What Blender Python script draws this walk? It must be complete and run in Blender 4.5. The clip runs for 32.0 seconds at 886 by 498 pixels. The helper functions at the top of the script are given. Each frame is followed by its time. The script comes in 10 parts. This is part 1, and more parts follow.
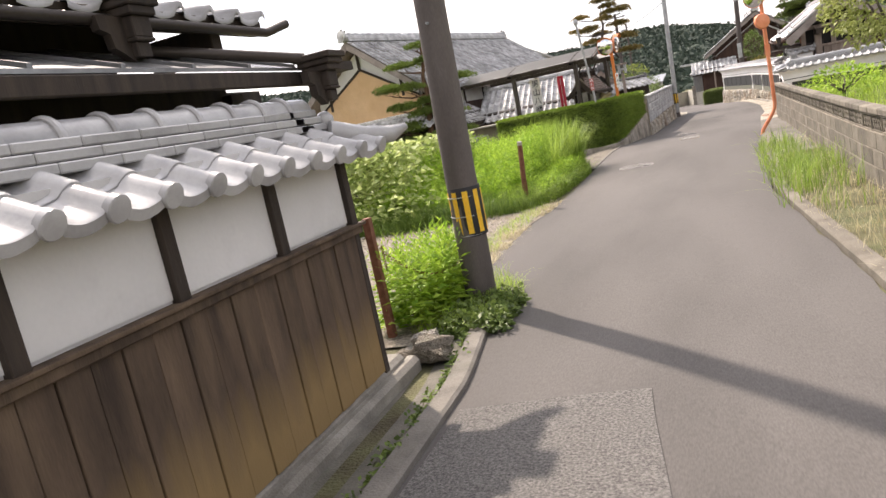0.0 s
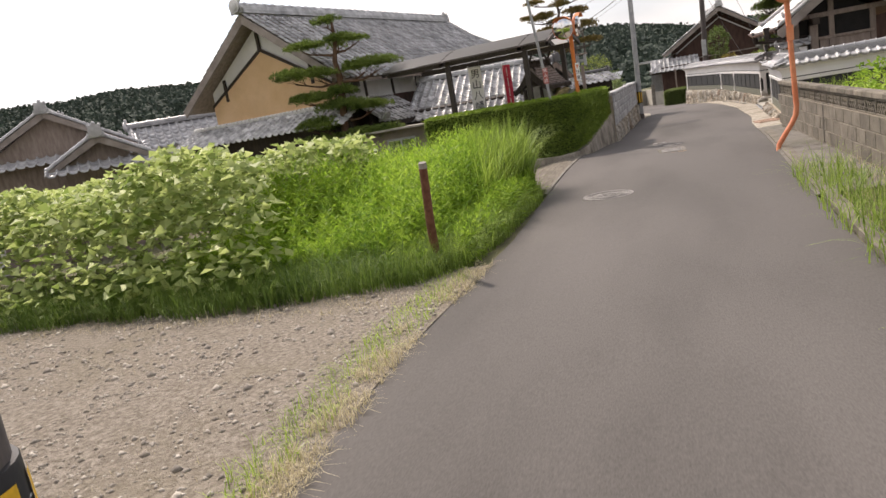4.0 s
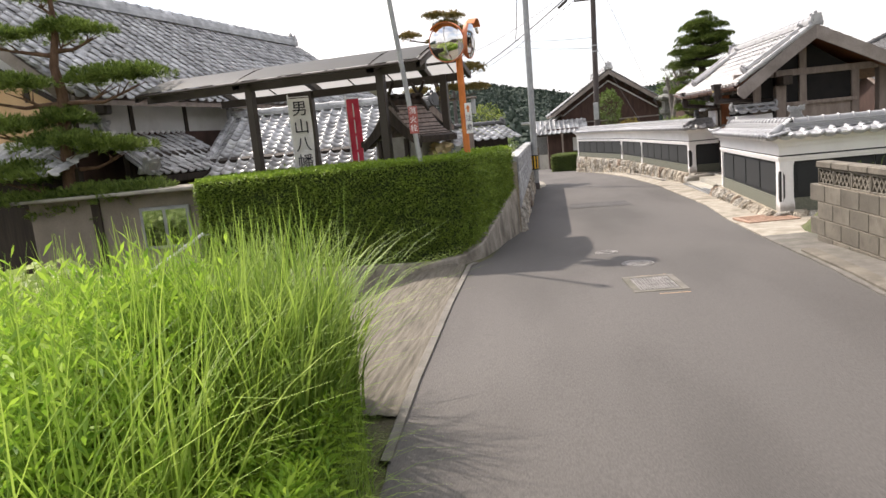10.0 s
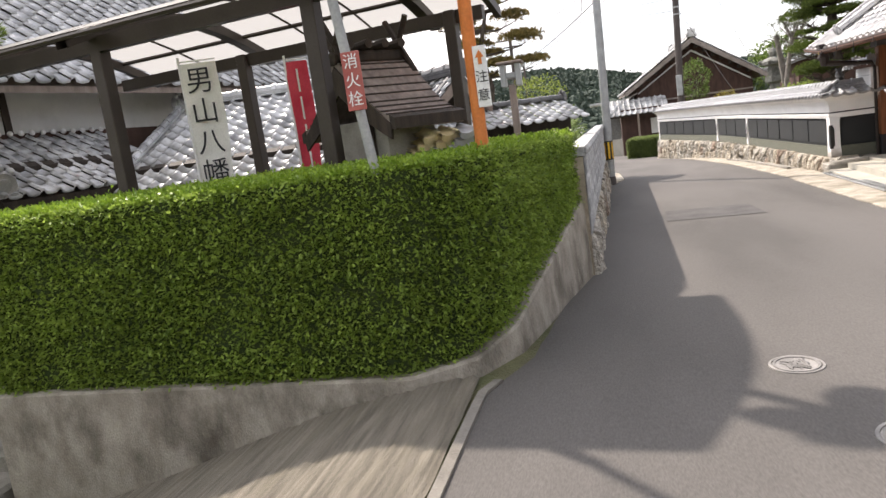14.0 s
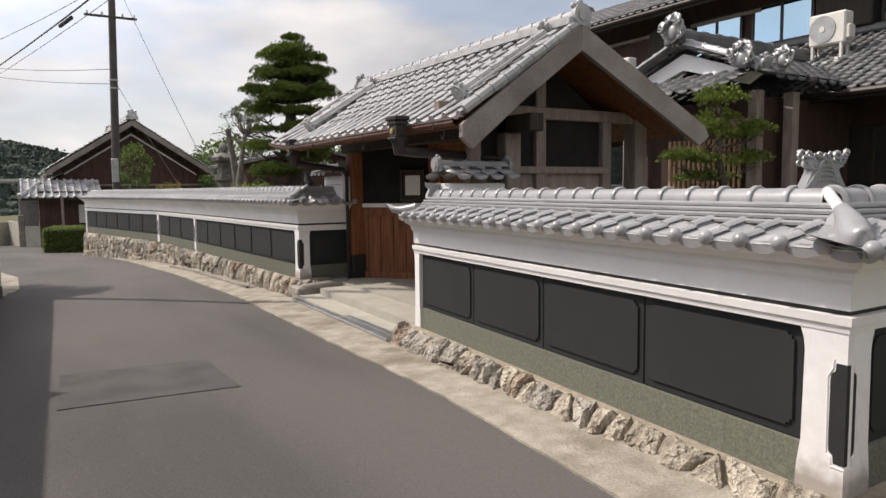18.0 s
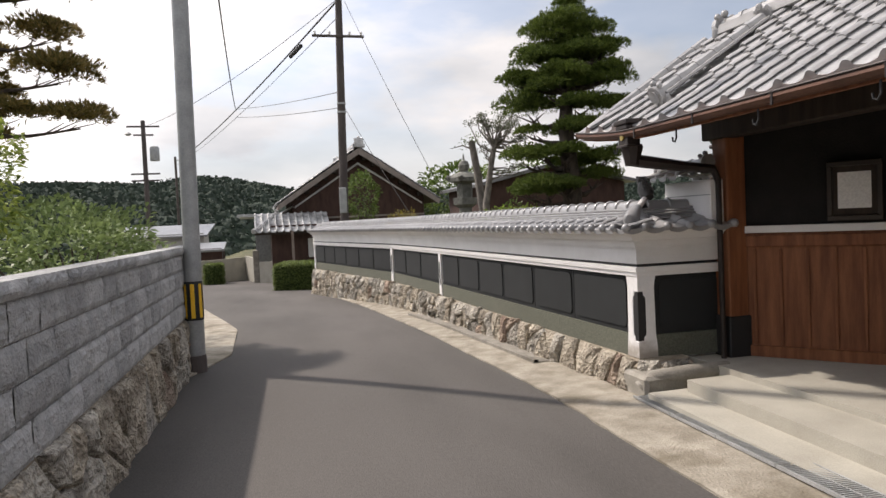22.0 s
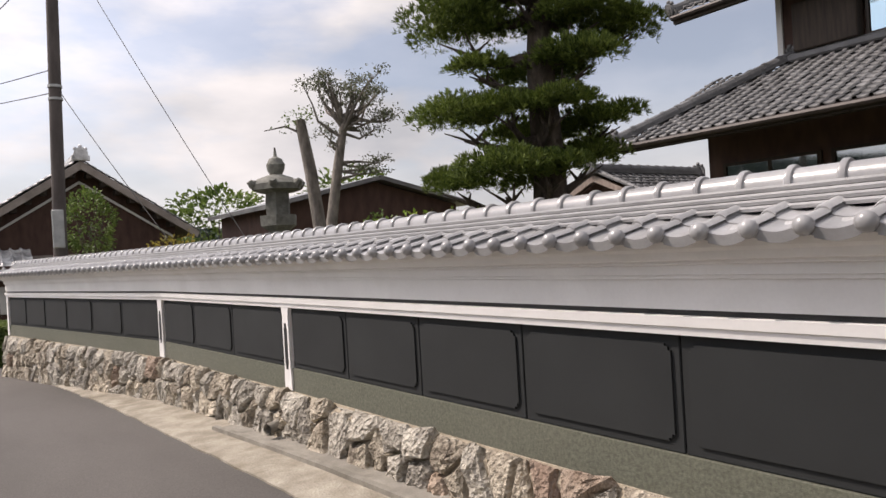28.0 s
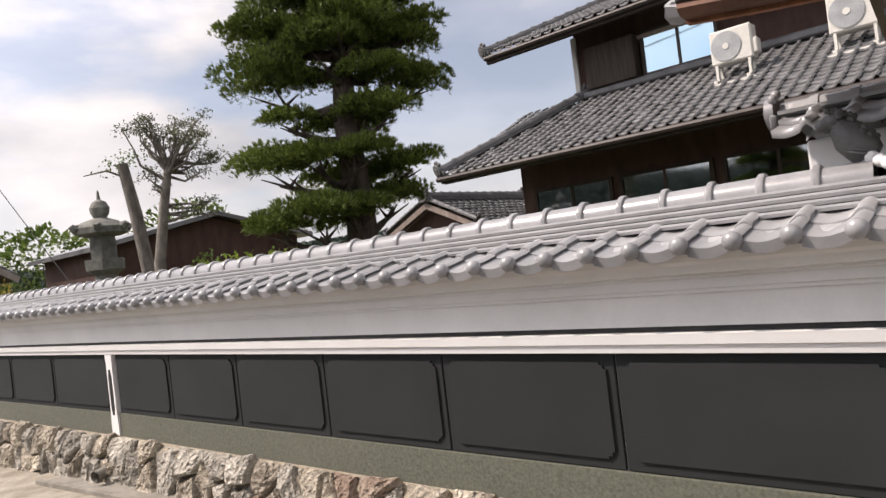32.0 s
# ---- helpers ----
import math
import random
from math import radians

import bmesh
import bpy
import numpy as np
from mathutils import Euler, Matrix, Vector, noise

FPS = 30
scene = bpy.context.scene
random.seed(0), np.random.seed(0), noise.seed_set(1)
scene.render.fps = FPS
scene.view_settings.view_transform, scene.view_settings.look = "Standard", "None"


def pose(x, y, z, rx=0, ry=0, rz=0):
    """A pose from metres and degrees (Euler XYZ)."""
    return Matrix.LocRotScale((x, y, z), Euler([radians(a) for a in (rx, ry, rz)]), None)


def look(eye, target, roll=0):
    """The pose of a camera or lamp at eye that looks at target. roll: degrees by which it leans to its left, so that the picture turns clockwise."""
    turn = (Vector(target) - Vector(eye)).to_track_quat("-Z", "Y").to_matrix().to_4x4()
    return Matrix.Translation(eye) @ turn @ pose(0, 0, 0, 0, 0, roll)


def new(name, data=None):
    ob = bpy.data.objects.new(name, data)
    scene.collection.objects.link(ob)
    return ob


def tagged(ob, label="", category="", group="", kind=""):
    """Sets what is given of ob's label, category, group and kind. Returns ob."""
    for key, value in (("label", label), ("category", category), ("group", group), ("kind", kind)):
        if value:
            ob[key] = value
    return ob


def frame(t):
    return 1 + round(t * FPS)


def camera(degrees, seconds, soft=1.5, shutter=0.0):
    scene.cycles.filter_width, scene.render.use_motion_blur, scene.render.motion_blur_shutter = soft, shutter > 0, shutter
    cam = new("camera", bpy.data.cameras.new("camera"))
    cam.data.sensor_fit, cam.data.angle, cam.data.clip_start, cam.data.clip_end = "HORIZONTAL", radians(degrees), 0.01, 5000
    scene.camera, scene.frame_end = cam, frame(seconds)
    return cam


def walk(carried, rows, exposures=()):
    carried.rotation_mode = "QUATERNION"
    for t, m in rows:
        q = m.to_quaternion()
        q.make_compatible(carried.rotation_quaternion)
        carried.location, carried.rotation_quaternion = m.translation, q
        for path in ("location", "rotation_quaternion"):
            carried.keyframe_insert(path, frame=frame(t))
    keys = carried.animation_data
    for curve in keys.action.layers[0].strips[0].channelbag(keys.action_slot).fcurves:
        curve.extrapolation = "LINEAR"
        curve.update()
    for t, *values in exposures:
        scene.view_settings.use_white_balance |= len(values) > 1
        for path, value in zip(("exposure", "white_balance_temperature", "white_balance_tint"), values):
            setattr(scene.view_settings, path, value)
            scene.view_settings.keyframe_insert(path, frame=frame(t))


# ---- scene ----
cam = camera(65.2, 32.0)
PATH = [
    (0, (-0.068, 0.167, 1.459), (-0.815, 1.987, 1.1), -11.7),
    (0.5, (-0.144, 0.692, 1.426), (-0.934, 2.49, 1.05), -11.8),
    (1, (-0.218, 1.256, 1.414), (-0.973, 3.07, 1.04), -11.1),
    (1.5, (-0.312, 1.801, 1.42), (-1.135, 3.601, 1.135), -9.4),
    (2, (-0.371, 2.395, 1.41), (-1.185, 4.199, 1.124), -9.1),
    (2.5, (-0.49, 2.946, 1.4), (-1.344, 4.726, 1.079), -7.3),
    (3, (-0.563, 3.541, 1.38), (-1.308, 5.367, 1.046), -8.0),
    (3.5, (-0.621, 4.063, 1.368), (-1.455, 5.834, 0.957), -9.2),
    (4, (-0.748, 4.775, 1.373), (-1.368, 6.634, 0.97), -10.1),
    (4.5, (-0.858, 5.352, 1.37), (-1.445, 7.214, 0.936), -10.4),
    (6.5, (-1.231, 7.779, 1.337), (-1.772, 9.669, 0.969), -5.8),
    (7, (-1.293, 8.357, 1.303), (-1.785, 10.258, 0.924), -6.5),
    (7.5, (-1.379, 8.974, 1.326), (-1.88, 10.867, 0.919), -6.3),
    (8, (-1.476, 9.538, 1.317), (-1.921, 11.462, 1.0), -5.4),
    (8.5, (-1.542, 10.112, 1.342), (-2.007, 12.032, 1.031), -5.9),
    (9, (-1.577, 10.682, 1.33), (-1.853, 12.641, 1.036), -4.4),
    (9.5, (-1.574, 11.299, 1.333), (-1.848, 13.254, 1.013), -5.8),
    (10, (-1.63, 11.828, 1.336), (-1.879, 13.788, 1.02), -5.5),
    (10.5, (-1.637, 12.448, 1.338), (-1.963, 14.392, 0.997), -6.2),
    (11, (-1.681, 12.944, 1.31), (-1.998, 14.891, 0.976), -4.4),
    (11.5, (-1.691, 13.581, 1.346), (-1.987, 15.543, 1.092), -5.7),
    (12, (-1.719, 14.133, 1.32), (-1.898, 16.114, 1.105), -4.0),
    (12.5, (-1.72, 14.747, 1.299), (-1.891, 16.722, 1.032), -6.2),
    (13, (-1.722, 15.348, 1.264), (-2.048, 17.299, 0.971), -6.3),
    (13.5, (-1.697, 15.955, 1.217), (-2.189, 17.867, 0.895), -8.4),
    (15.5, (-1.418, 17.937, 1.21), (-1.588, 19.921, 1.021), -5.5),
    (16, (-1.372, 18.545, 1.214), (-1.454, 20.54, 1.1), -5.2),
    (16.5, (-1.26, 19.213, 1.162), (-0.997, 21.187, 0.977), -3.3),
    (17, (-1.174, 19.762, 1.157), (-0.534, 21.648, 0.981), -1.5),
    (17.5, (-1.061, 20.308, 1.168), (-0.076, 22.037, 0.969), -0.1),
    (18, (-0.911, 20.89, 1.152), (0.133, 22.587, 0.977), -0.6),
    (18.5, (-0.837, 21.432, 1.14), (0.161, 23.159, 0.998), -2.9),
    (19, (-0.793, 22.051, 1.146), (-0.199, 23.957, 1.026), -3.7),
    (19.5, (-0.719, 22.575, 1.038), (0.147, 24.374, 0.917), -1.1),
    (20, (-0.583, 23.152, 1.105), (0.513, 24.815, 0.931), -1.3),
    (20.5, (-0.5, 23.732, 1.115), (0.537, 25.431, 0.925), -2.5),
    (21, (-0.478, 24.311, 1.126), (0.171, 26.2, 1.018), -4.2),
    (21.5, (-0.487, 24.913, 1.119), (0.099, 26.822, 1.007), -3.9),
    (22, (-0.467, 25.529, 1.103), (0.039, 27.462, 1.02), -2.6),
    (22.5, (-0.452, 26.095, 1.086), (0.104, 28.012, 0.966), -1.8),
    (23, (-0.434, 26.665, 1.074), (0.217, 28.551, 0.937), -2.2),
    (23.5, (-0.429, 27.133, 1.066), (0.411, 28.941, 0.917), -1.8),
    (24, (-0.291, 27.674, 1.027), (0.611, 29.451, 0.86), -3.5),
    (24.5, (-0.132, 28.244, 1.01), (0.787, 30.011, 0.831), -2.5),
    (25, (-0.019, 28.732, 1.0), (0.85, 30.528, 0.864), -3.4),
    (25.5, (0.039, 29.188, 0.96), (0.971, 30.954, 0.842), -4.3),
    (27.5, (0.027, 31.111, 0.982), (1.146, 32.769, 0.961), -2.6),
    (28, (0.082, 31.483, 0.958), (1.259, 33.1, 0.957), -3.4),
    (28.5, (0.219, 31.438, 0.993), (1.578, 32.905, 0.957), -4.3),
    (29, (0.166, 31.265, 0.967), (1.637, 32.617, 0.875), -6.5),
    (29.5, (-0.033, 31.187, 0.984), (1.515, 32.451, 0.892), -7.4),
    (30, (-0.079, 30.993, 0.999), (1.571, 32.122, 0.932), -5.1),
    (30.5, (-0.024, 30.816, 0.999), (1.701, 31.827, 0.947), -6.2),
    (31, (-0.031, 30.768, 1.013), (1.636, 31.874, 0.986), -6.7),
    (31.5, (-0.058, 30.748, 1.014), (1.508, 31.993, 1.018), -6.6),
    (32, (-0.039, 30.782, 1.02), (1.448, 32.119, 1.05), -6.7),
]
EXPOSURE = [(0, 0.84), (1, 0.66), (2.2, 0.12), (3.2, 0.0), (4.5, 0.4), (7, 0.56), (9, 0.48), (11, 0.66), (12, 0.44), (13, 0.86), (16, 0.58), (17.5, -0.04), (20, -0.05), (24, 0.05), (28, 0.0), (29, 0.12), (30, 0.22), (32, 0.14)]
walk(cam, [(t, look(eye, target, roll)) for t, eye, target, roll in PATH], [(t, stops, 6950 if t < 5 else 6780 if t >= 28 else 6700, 18 if t < 5 or t >= 28 else 15) for t, stops in EXPOSURE])

# ---- world, sun ----
SUN_EL, SUN_AZ = 49.5, -45.0
world = bpy.data.worlds.new("sky")
scene.world = world
world.use_nodes = True
wt = world.node_tree
wt.nodes.clear()
wn = wt.nodes.new
w_out, w_bg, w_sky = wn("ShaderNodeOutputWorld"), wn("ShaderNodeBackground"), wn("ShaderNodeTexSky")
w_sky.sky_type, w_sky.sun_disc = "NISHITA", False
w_sky.sun_elevation, w_sky.sun_rotation = radians(SUN_EL), radians(SUN_AZ)
w_co, w_map = wn("ShaderNodeTexCoord"), wn("ShaderNodeMapping")
w_map.inputs["Scale"].default_value = (1.0, 1.0, 2.6)
w_no, w_ramp, w_shade, w_tone, w_mix, w_str = wn("ShaderNodeTexNoise"), wn("ShaderNodeValToRGB"), wn("ShaderNodeTexNoise"), wn("ShaderNodeValToRGB"), wn("ShaderNodeMix"), wn("ShaderNodeVectorMath")
w_no.inputs["Scale"].default_value, w_no.inputs["Detail"].default_value, w_no.inputs["Roughness"].default_value = 1.9, 7, 0.52
w_ramp.color_ramp.elements[0].position, w_ramp.color_ramp.elements[1].position = 0.38, 0.56
w_shade.inputs["Scale"].default_value, w_shade.inputs["Detail"].default_value = 2.6, 6
w_tone.color_ramp.elements[0].position, w_tone.color_ramp.elements[1].position = 0.33, 0.6
w_tone.color_ramp.elements[0].color, w_tone.color_ramp.elements[1].color = (0.52, 0.55, 0.58, 1), (0.9, 0.89, 0.875, 1)
w_mix.data_type = "RGBA"
w_str.operation = "SCALE"
w_str.inputs["Scale"].default_value = 0.13
w_bg.inputs["Strength"].default_value = 1.0
wl = wt.links.new
wl(w_co.outputs["Generated"], w_map.inputs["Vector"])
wl(w_map.outputs["Vector"], w_no.inputs["Vector"])
wl(w_map.outputs["Vector"], w_shade.inputs["Vector"])
wl(w_no.outputs["Fac"], w_ramp.inputs["Fac"])
wl(w_shade.outputs["Fac"], w_tone.inputs["Fac"])
wl(w_sky.outputs["Color"], w_str.inputs[0])
w_sep, w_haze, w_cover = wn("ShaderNodeSeparateXYZ"), wn("ShaderNodeMapRange"), wn("ShaderNodeMath")
w_haze.inputs["From Min"].default_value, w_haze.inputs["From Max"].default_value = 0.02, 0.2
w_haze.inputs["To Min"].default_value, w_haze.inputs["To Max"].default_value = 1.0, 0.45
w_cover.operation = "MAXIMUM"
wl(w_co.outputs["Generated"], w_sep.inputs[0])
wl(w_sep.outputs["Z"], w_haze.inputs["Value"])
wl(w_haze.outputs[0], w_cover.inputs[0])
wl(w_ramp.outputs["Color"], w_cover.inputs[1])
wl(w_cover.outputs[0], w_mix.inputs["Factor"])
wl(w_str.outputs["Vector"], w_mix.inputs["A"])
wl(w_tone.outputs["Color"], w_mix.inputs["B"])
wl(w_bg.outputs["Background"], w_out.inputs["Surface"])

sun = new("sun", bpy.data.lights.new("sun", "SUN"))
sun.data.energy, sun.data.angle, sun.data.color = 3.9, radians(1.2), (1.0, 0.93, 0.83)
toward = Vector((math.sin(radians(SUN_AZ)) * math.cos(radians(SUN_EL)), math.cos(radians(SUN_AZ)) * math.cos(radians(SUN_EL)), math.sin(radians(SUN_EL))))
sun.matrix_basis = look(toward * 60, (0, 0, 0))
# bright cloud round the sun
w_dot, w_pow, w_gain, w_glow = wn("ShaderNodeVectorMath"), wn("ShaderNodeMath"), wn("ShaderNodeMath"), wn("ShaderNodeVectorMath")
w_dot.operation, w_pow.operation, w_gain.operation, w_glow.operation = "DOT_PRODUCT", "POWER", "MULTIPLY_ADD", "SCALE"
w_dot.inputs[1].default_value = toward
w_clip = wn("ShaderNodeMath")
w_clip.operation = "MAXIMUM"
w_clip.inputs[1].default_value = 0.0
w_pow.inputs[1].default_value = 3.0
w_gain.inputs[1].default_value, w_gain.inputs[2].default_value = 1.5, 1.0
wl(w_co.outputs["Generated"], w_dot.inputs[0])
wl(w_dot.outputs["Value"], w_clip.inputs[0])
wl(w_clip.outputs[0], w_pow.inputs[0])
wl(w_pow.outputs[0], w_gain.inputs[0])
wl(w_mix.outputs["Result"], w_glow.inputs[0])
wl(w_gain.outputs[0], w_glow.inputs["Scale"])
wl(w_glow.outputs["Vector"], w_bg.inputs["Color"])


# ---- materials ----
def mat(name, c1, c2=None, rough=0.8, metal=0.0, scale=6.0, fine=60.0, bump=0.3, depth=0.01, vary=0.12, stain=0.0, stain_col=(0.05, 0.045, 0.04), stretch=(1, 1, 1), spec=0.4, island=False, stain_scale=0.9, grit=0.5, foot=None):
    m = bpy.data.materials.new(name)
    m.use_nodes = True
    nt = m.node_tree
    n, link = nt.nodes.new, nt.links.new
    p = nt.nodes["Principled BSDF"]
    p.inputs["Roughness"].default_value, p.inputs["Metallic"].default_value, p.inputs["Specular IOR Level"].default_value = rough, metal, spec
    co, mp = n("ShaderNodeTexCoord"), n("ShaderNodeMapping")
    mp.inputs["Scale"].default_value = stretch
    link(co.outputs["Object"], mp.inputs["Vector"])
    info = n("ShaderNodeObjectInfo")
    shift = n("ShaderNodeVectorMath")
    shift.operation = "ADD"
    off = n("ShaderNodeVectorMath")
    off.operation = "SCALE"
    off.inputs[0].default_value = (37.0, 19.0, 53.0)
    link(info.outputs["Random"], off.inputs["Scale"])
    link(mp.outputs["Vector"], shift.inputs[0])
    link(off.outputs["Vector"], shift.inputs[1])
    a, b = n("ShaderNodeTexNoise"), n("ShaderNodeTexNoise")
    a.inputs["Scale"].default_value, a.inputs["Detail"].default_value = scale, 4
    b.inputs["Scale"].default_value, b.inputs["Detail"].default_value = fine, 3
    link(shift.outputs["Vector"], a.inputs["Vector"])
    link(shift.outputs["Vector"], b.inputs["Vector"])
    ramp = n("ShaderNodeValToRGB")
    ramp.color_ramp.elements[0].position, ramp.color_ramp.elements[1].position = 0.3, 0.7
    ramp.color_ramp.elements[0].color, ramp.color_ramp.elements[1].color = (*c1, 1), (*(c2 or tuple(min(1, v * 1.25) for v in c1)), 1)
    link(a.outputs["Fac"], ramp.inputs["Fac"])
    hsv = n("ShaderNodeHueSaturation")
    link(ramp.outputs["Color"], hsv.inputs["Color"])
    val = n("ShaderNodeMath")
    val.operation = "MULTIPLY_ADD"
    val.inputs[1].default_value, val.inputs[2].default_value = vary * 2, 1 - vary
    if island:
        link(n("ShaderNodeNewGeometry").outputs["Random Per Island"], val.inputs[0])
    else:
        link(info.outputs["Random"], val.inputs[0])
    grain = n("ShaderNodeMath")
    grain.operation = "MULTIPLY_ADD"
    grain.inputs[1].default_value, grain.inputs[2].default_value = grit, 1 - grit / 2
    link(b.outputs["Fac"], grain.inputs[0])
    both = n("ShaderNodeMath")
    both.operation = "MULTIPLY"
    link(val.outputs[0], both.inputs[0])
    link(grain.outputs[0], both.inputs[1])
    link(both.outputs[0], hsv.inputs["Value"])
    col = hsv.outputs["Color"]
    if stain:
        s, sr, mx = n("ShaderNodeTexNoise"), n("ShaderNodeValToRGB"), n("ShaderNodeMix")
        s.inputs["Scale"].default_value, s.inputs["Detail"].default_value, s.inputs["Roughness"].default_value = stain_scale, 6, 0.65
        sr.color_ramp.elements[0].position, sr.color_ramp.elements[1].position = 0.5, 0.68
        sr.color_ramp.elements[1].color = (stain, stain, stain, 1)
        link(shift.outputs["Vector"], s.inputs["Vector"])
        link(s.outputs["Fac"], sr.inputs["Fac"])
        mx.data_type = "RGBA"
        link(sr.outputs["Color"], mx.inputs["Factor"])
        link(col, mx.inputs["A"])
        mx.inputs["B"].default_value = (*stain_col, 1)
        col = mx.outputs["Result"]
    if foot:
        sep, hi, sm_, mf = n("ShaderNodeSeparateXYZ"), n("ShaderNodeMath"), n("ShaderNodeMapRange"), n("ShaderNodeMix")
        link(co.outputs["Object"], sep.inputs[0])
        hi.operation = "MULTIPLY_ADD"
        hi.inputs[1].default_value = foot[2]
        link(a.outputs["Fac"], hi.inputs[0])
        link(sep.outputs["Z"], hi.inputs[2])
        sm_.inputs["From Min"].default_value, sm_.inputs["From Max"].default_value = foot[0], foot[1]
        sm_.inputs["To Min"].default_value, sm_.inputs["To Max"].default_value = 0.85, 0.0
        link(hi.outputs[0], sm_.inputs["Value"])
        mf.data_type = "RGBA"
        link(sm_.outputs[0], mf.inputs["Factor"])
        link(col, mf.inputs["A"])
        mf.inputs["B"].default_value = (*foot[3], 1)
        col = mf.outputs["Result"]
    link(col, p.inputs["Base Color"])
    bp = n("ShaderNodeBump")
    bp.inputs["Strength"].default_value, bp.inputs["Distance"].default_value = bump, depth
    add = n("ShaderNodeMath")
    add.operation = "ADD"
    link(a.outputs["Fac"], add.inputs[0])
    link(b.outputs["Fac"], add.inputs[1])
    link(add.outputs[0], bp.inputs["Height"])
    link(bp.outputs["Normal"], p.inputs["Normal"])
    return m


def leaf_mat(name, c1, c2, glow=0.35, rough=0.55, scale=1.2):
    m = bpy.data.materials.new(name)
    m.use_nodes = True
    nt = m.node_tree
    n, link = nt.nodes.new, nt.links.new
    p, out = nt.nodes["Principled BSDF"], nt.nodes["Material Output"]
    geo, co, no = n("ShaderNodeNewGeometry"), n("ShaderNodeTexCoord"), n("ShaderNodeTexNoise")
    no.inputs["Scale"].default_value = scale
    link(co.outputs["Object"], no.inputs["Vector"])
    mixv = n("ShaderNodeMath")
    mixv.operation = "MULTIPLY_ADD"
    mixv.inputs[1].default_value = 0.55
    link(geo.outputs["Random Per Island"], mixv.inputs[0])
    half = n("ShaderNodeMath")
    half.operation = "MULTIPLY"
    half.inputs[1].default_value = 0.5
    link(no.outputs["Fac"], half.inputs[0])
    link(half.outputs[0], mixv.inputs[2])
    ramp = n("ShaderNodeValToRGB")
    ramp.color_ramp.elements[0].position, ramp.color_ramp.elements[1].position = 0.2, 0.8
    ramp.color_ramp.elements[0].color, ramp.color_ramp.elements[1].color = (*c1, 1), (*c2, 1)
    link(mixv.outputs[0], ramp.inputs["Fac"])
    link(ramp.outputs["Color"], p.inputs["Base Color"])
    p.inputs["Roughness"].default_value, p.inputs["Specular IOR Level"].default_value = rough, 0.3
    tr, mx = n("ShaderNodeBsdfTranslucent"), n("ShaderNodeMixShader")
    link(ramp.outputs["Color"], tr.inputs["Color"])
    mx.inputs[0].default_value = glow
    link(p.outputs[0], mx.inputs[1])
    link(tr.outputs[0], mx.inputs[2])
    link(mx.outputs[0], out.inputs["Surface"])
    return m


def glass_mat(name, colour, rough=0.05, alpha_mix=0.7, sheen=(0.84, 0.92, 0.97)):
    m = bpy.data.materials.new(name)
    m.use_nodes = True
    nt = m.node_tree
    out = nt.nodes["Material Output"]
    nt.nodes.remove(nt.nodes["Principled BSDF"])
    g, t, mx = nt.nodes.new("ShaderNodeBsdfGlossy"), nt.nodes.new("ShaderNodeBsdfTransparent"), nt.nodes.new("ShaderNodeMixShader")
    g.inputs["Roughness"].default_value = rough
    g.inputs["Color"].default_value = (*sheen, 1)
    t.inputs["Color"].default_value = (*colour, 1)
    mx.inputs[0].default_value = alpha_mix
    nt.links.new(t.outputs[0], mx.inputs[1])
    nt.links.new(g.outputs[0], mx.inputs[2])
    nt.links.new(mx.outputs[0], out.inputs["Surface"])
    return m


M_ASPHALT = mat("asphalt", (0.076, 0.07, 0.064), (0.136, 0.125, 0.116), 0.92, grit=0.85, scale=0.8, fine=120, bump=0.5, depth=0.006, stain=0.6, stain_col=(0.072, 0.067, 0.062), stain_scale=0.4, stretch=(1, 0.28, 1))
M_PATCH = mat("coarse_asphalt", (0.06, 0.056, 0.053), (0.21, 0.2, 0.185), 0.95, scale=75, fine=190, bump=0.9, depth=0.012)
M_DARKPATCH = mat("old_patch", (0.056, 0.052, 0.05), (0.088, 0.083, 0.079), 0.92, scale=3, fine=140, bump=0.5, depth=0.006)
M_GRAVEL = mat("gravel_ground", (0.15, 0.125, 0.095), (0.35, 0.31, 0.255), 0.95, scale=30, fine=120, bump=1.0, depth=0.02, stain=0.5, stain_col=(0.22, 0.19, 0.13))
M_EARTH = mat("earth", (0.07, 0.06, 0.035), (0.13, 0.13, 0.06), 0.95, scale=3, fine=50, bump=0.8, depth=0.03, stain=0.6, stain_col=(0.05, 0.09, 0.02))
M_CONCRETE = mat("pale_concrete", (0.27, 0.24, 0.19), (0.45, 0.41, 0.34), 0.92, scale=5, fine=60, bump=0.8, depth=0.014, grit=0.7, stain=0.75, stain_col=(0.15, 0.125, 0.085), stain_scale=1.6)
M_HEDGEKERB = mat("stained_kerb", (0.22, 0.195, 0.16), (0.39, 0.355, 0.3), 0.92, scale=5, fine=70, bump=0.7, depth=0.014, stain=0.8, stain_col=(0.07, 0.06, 0.045), stretch=(1.3, 1.3, 0.8), stain_scale=1.8)
M_KERB = mat("dark_kerb_concrete", (0.12, 0.11, 0.095), (0.2, 0.185, 0.16), 0.92, scale=5, fine=80, bump=0.6, depth=0.01, stain=0.6, stain_col=(0.07, 0.07, 0.045))
M_DRIVE = mat("brushed_concrete", (0.1, 0.088, 0.068), (0.2, 0.178, 0.142), 0.92, scale=3, fine=60, bump=0.7, depth=0.012, stain=0.5, stain_col=(0.17, 0.15, 0.11), stretch=(9, 0.7, 1), grit=0.9)
M_OLDCON = mat("weathered_concrete", (0.2, 0.185, 0.16), (0.32, 0.3, 0.26), 0.92, scale=5, fine=80, bump=0.6, depth=0.01, stain=0.7, stain_col=(0.09, 0.08, 0.06))
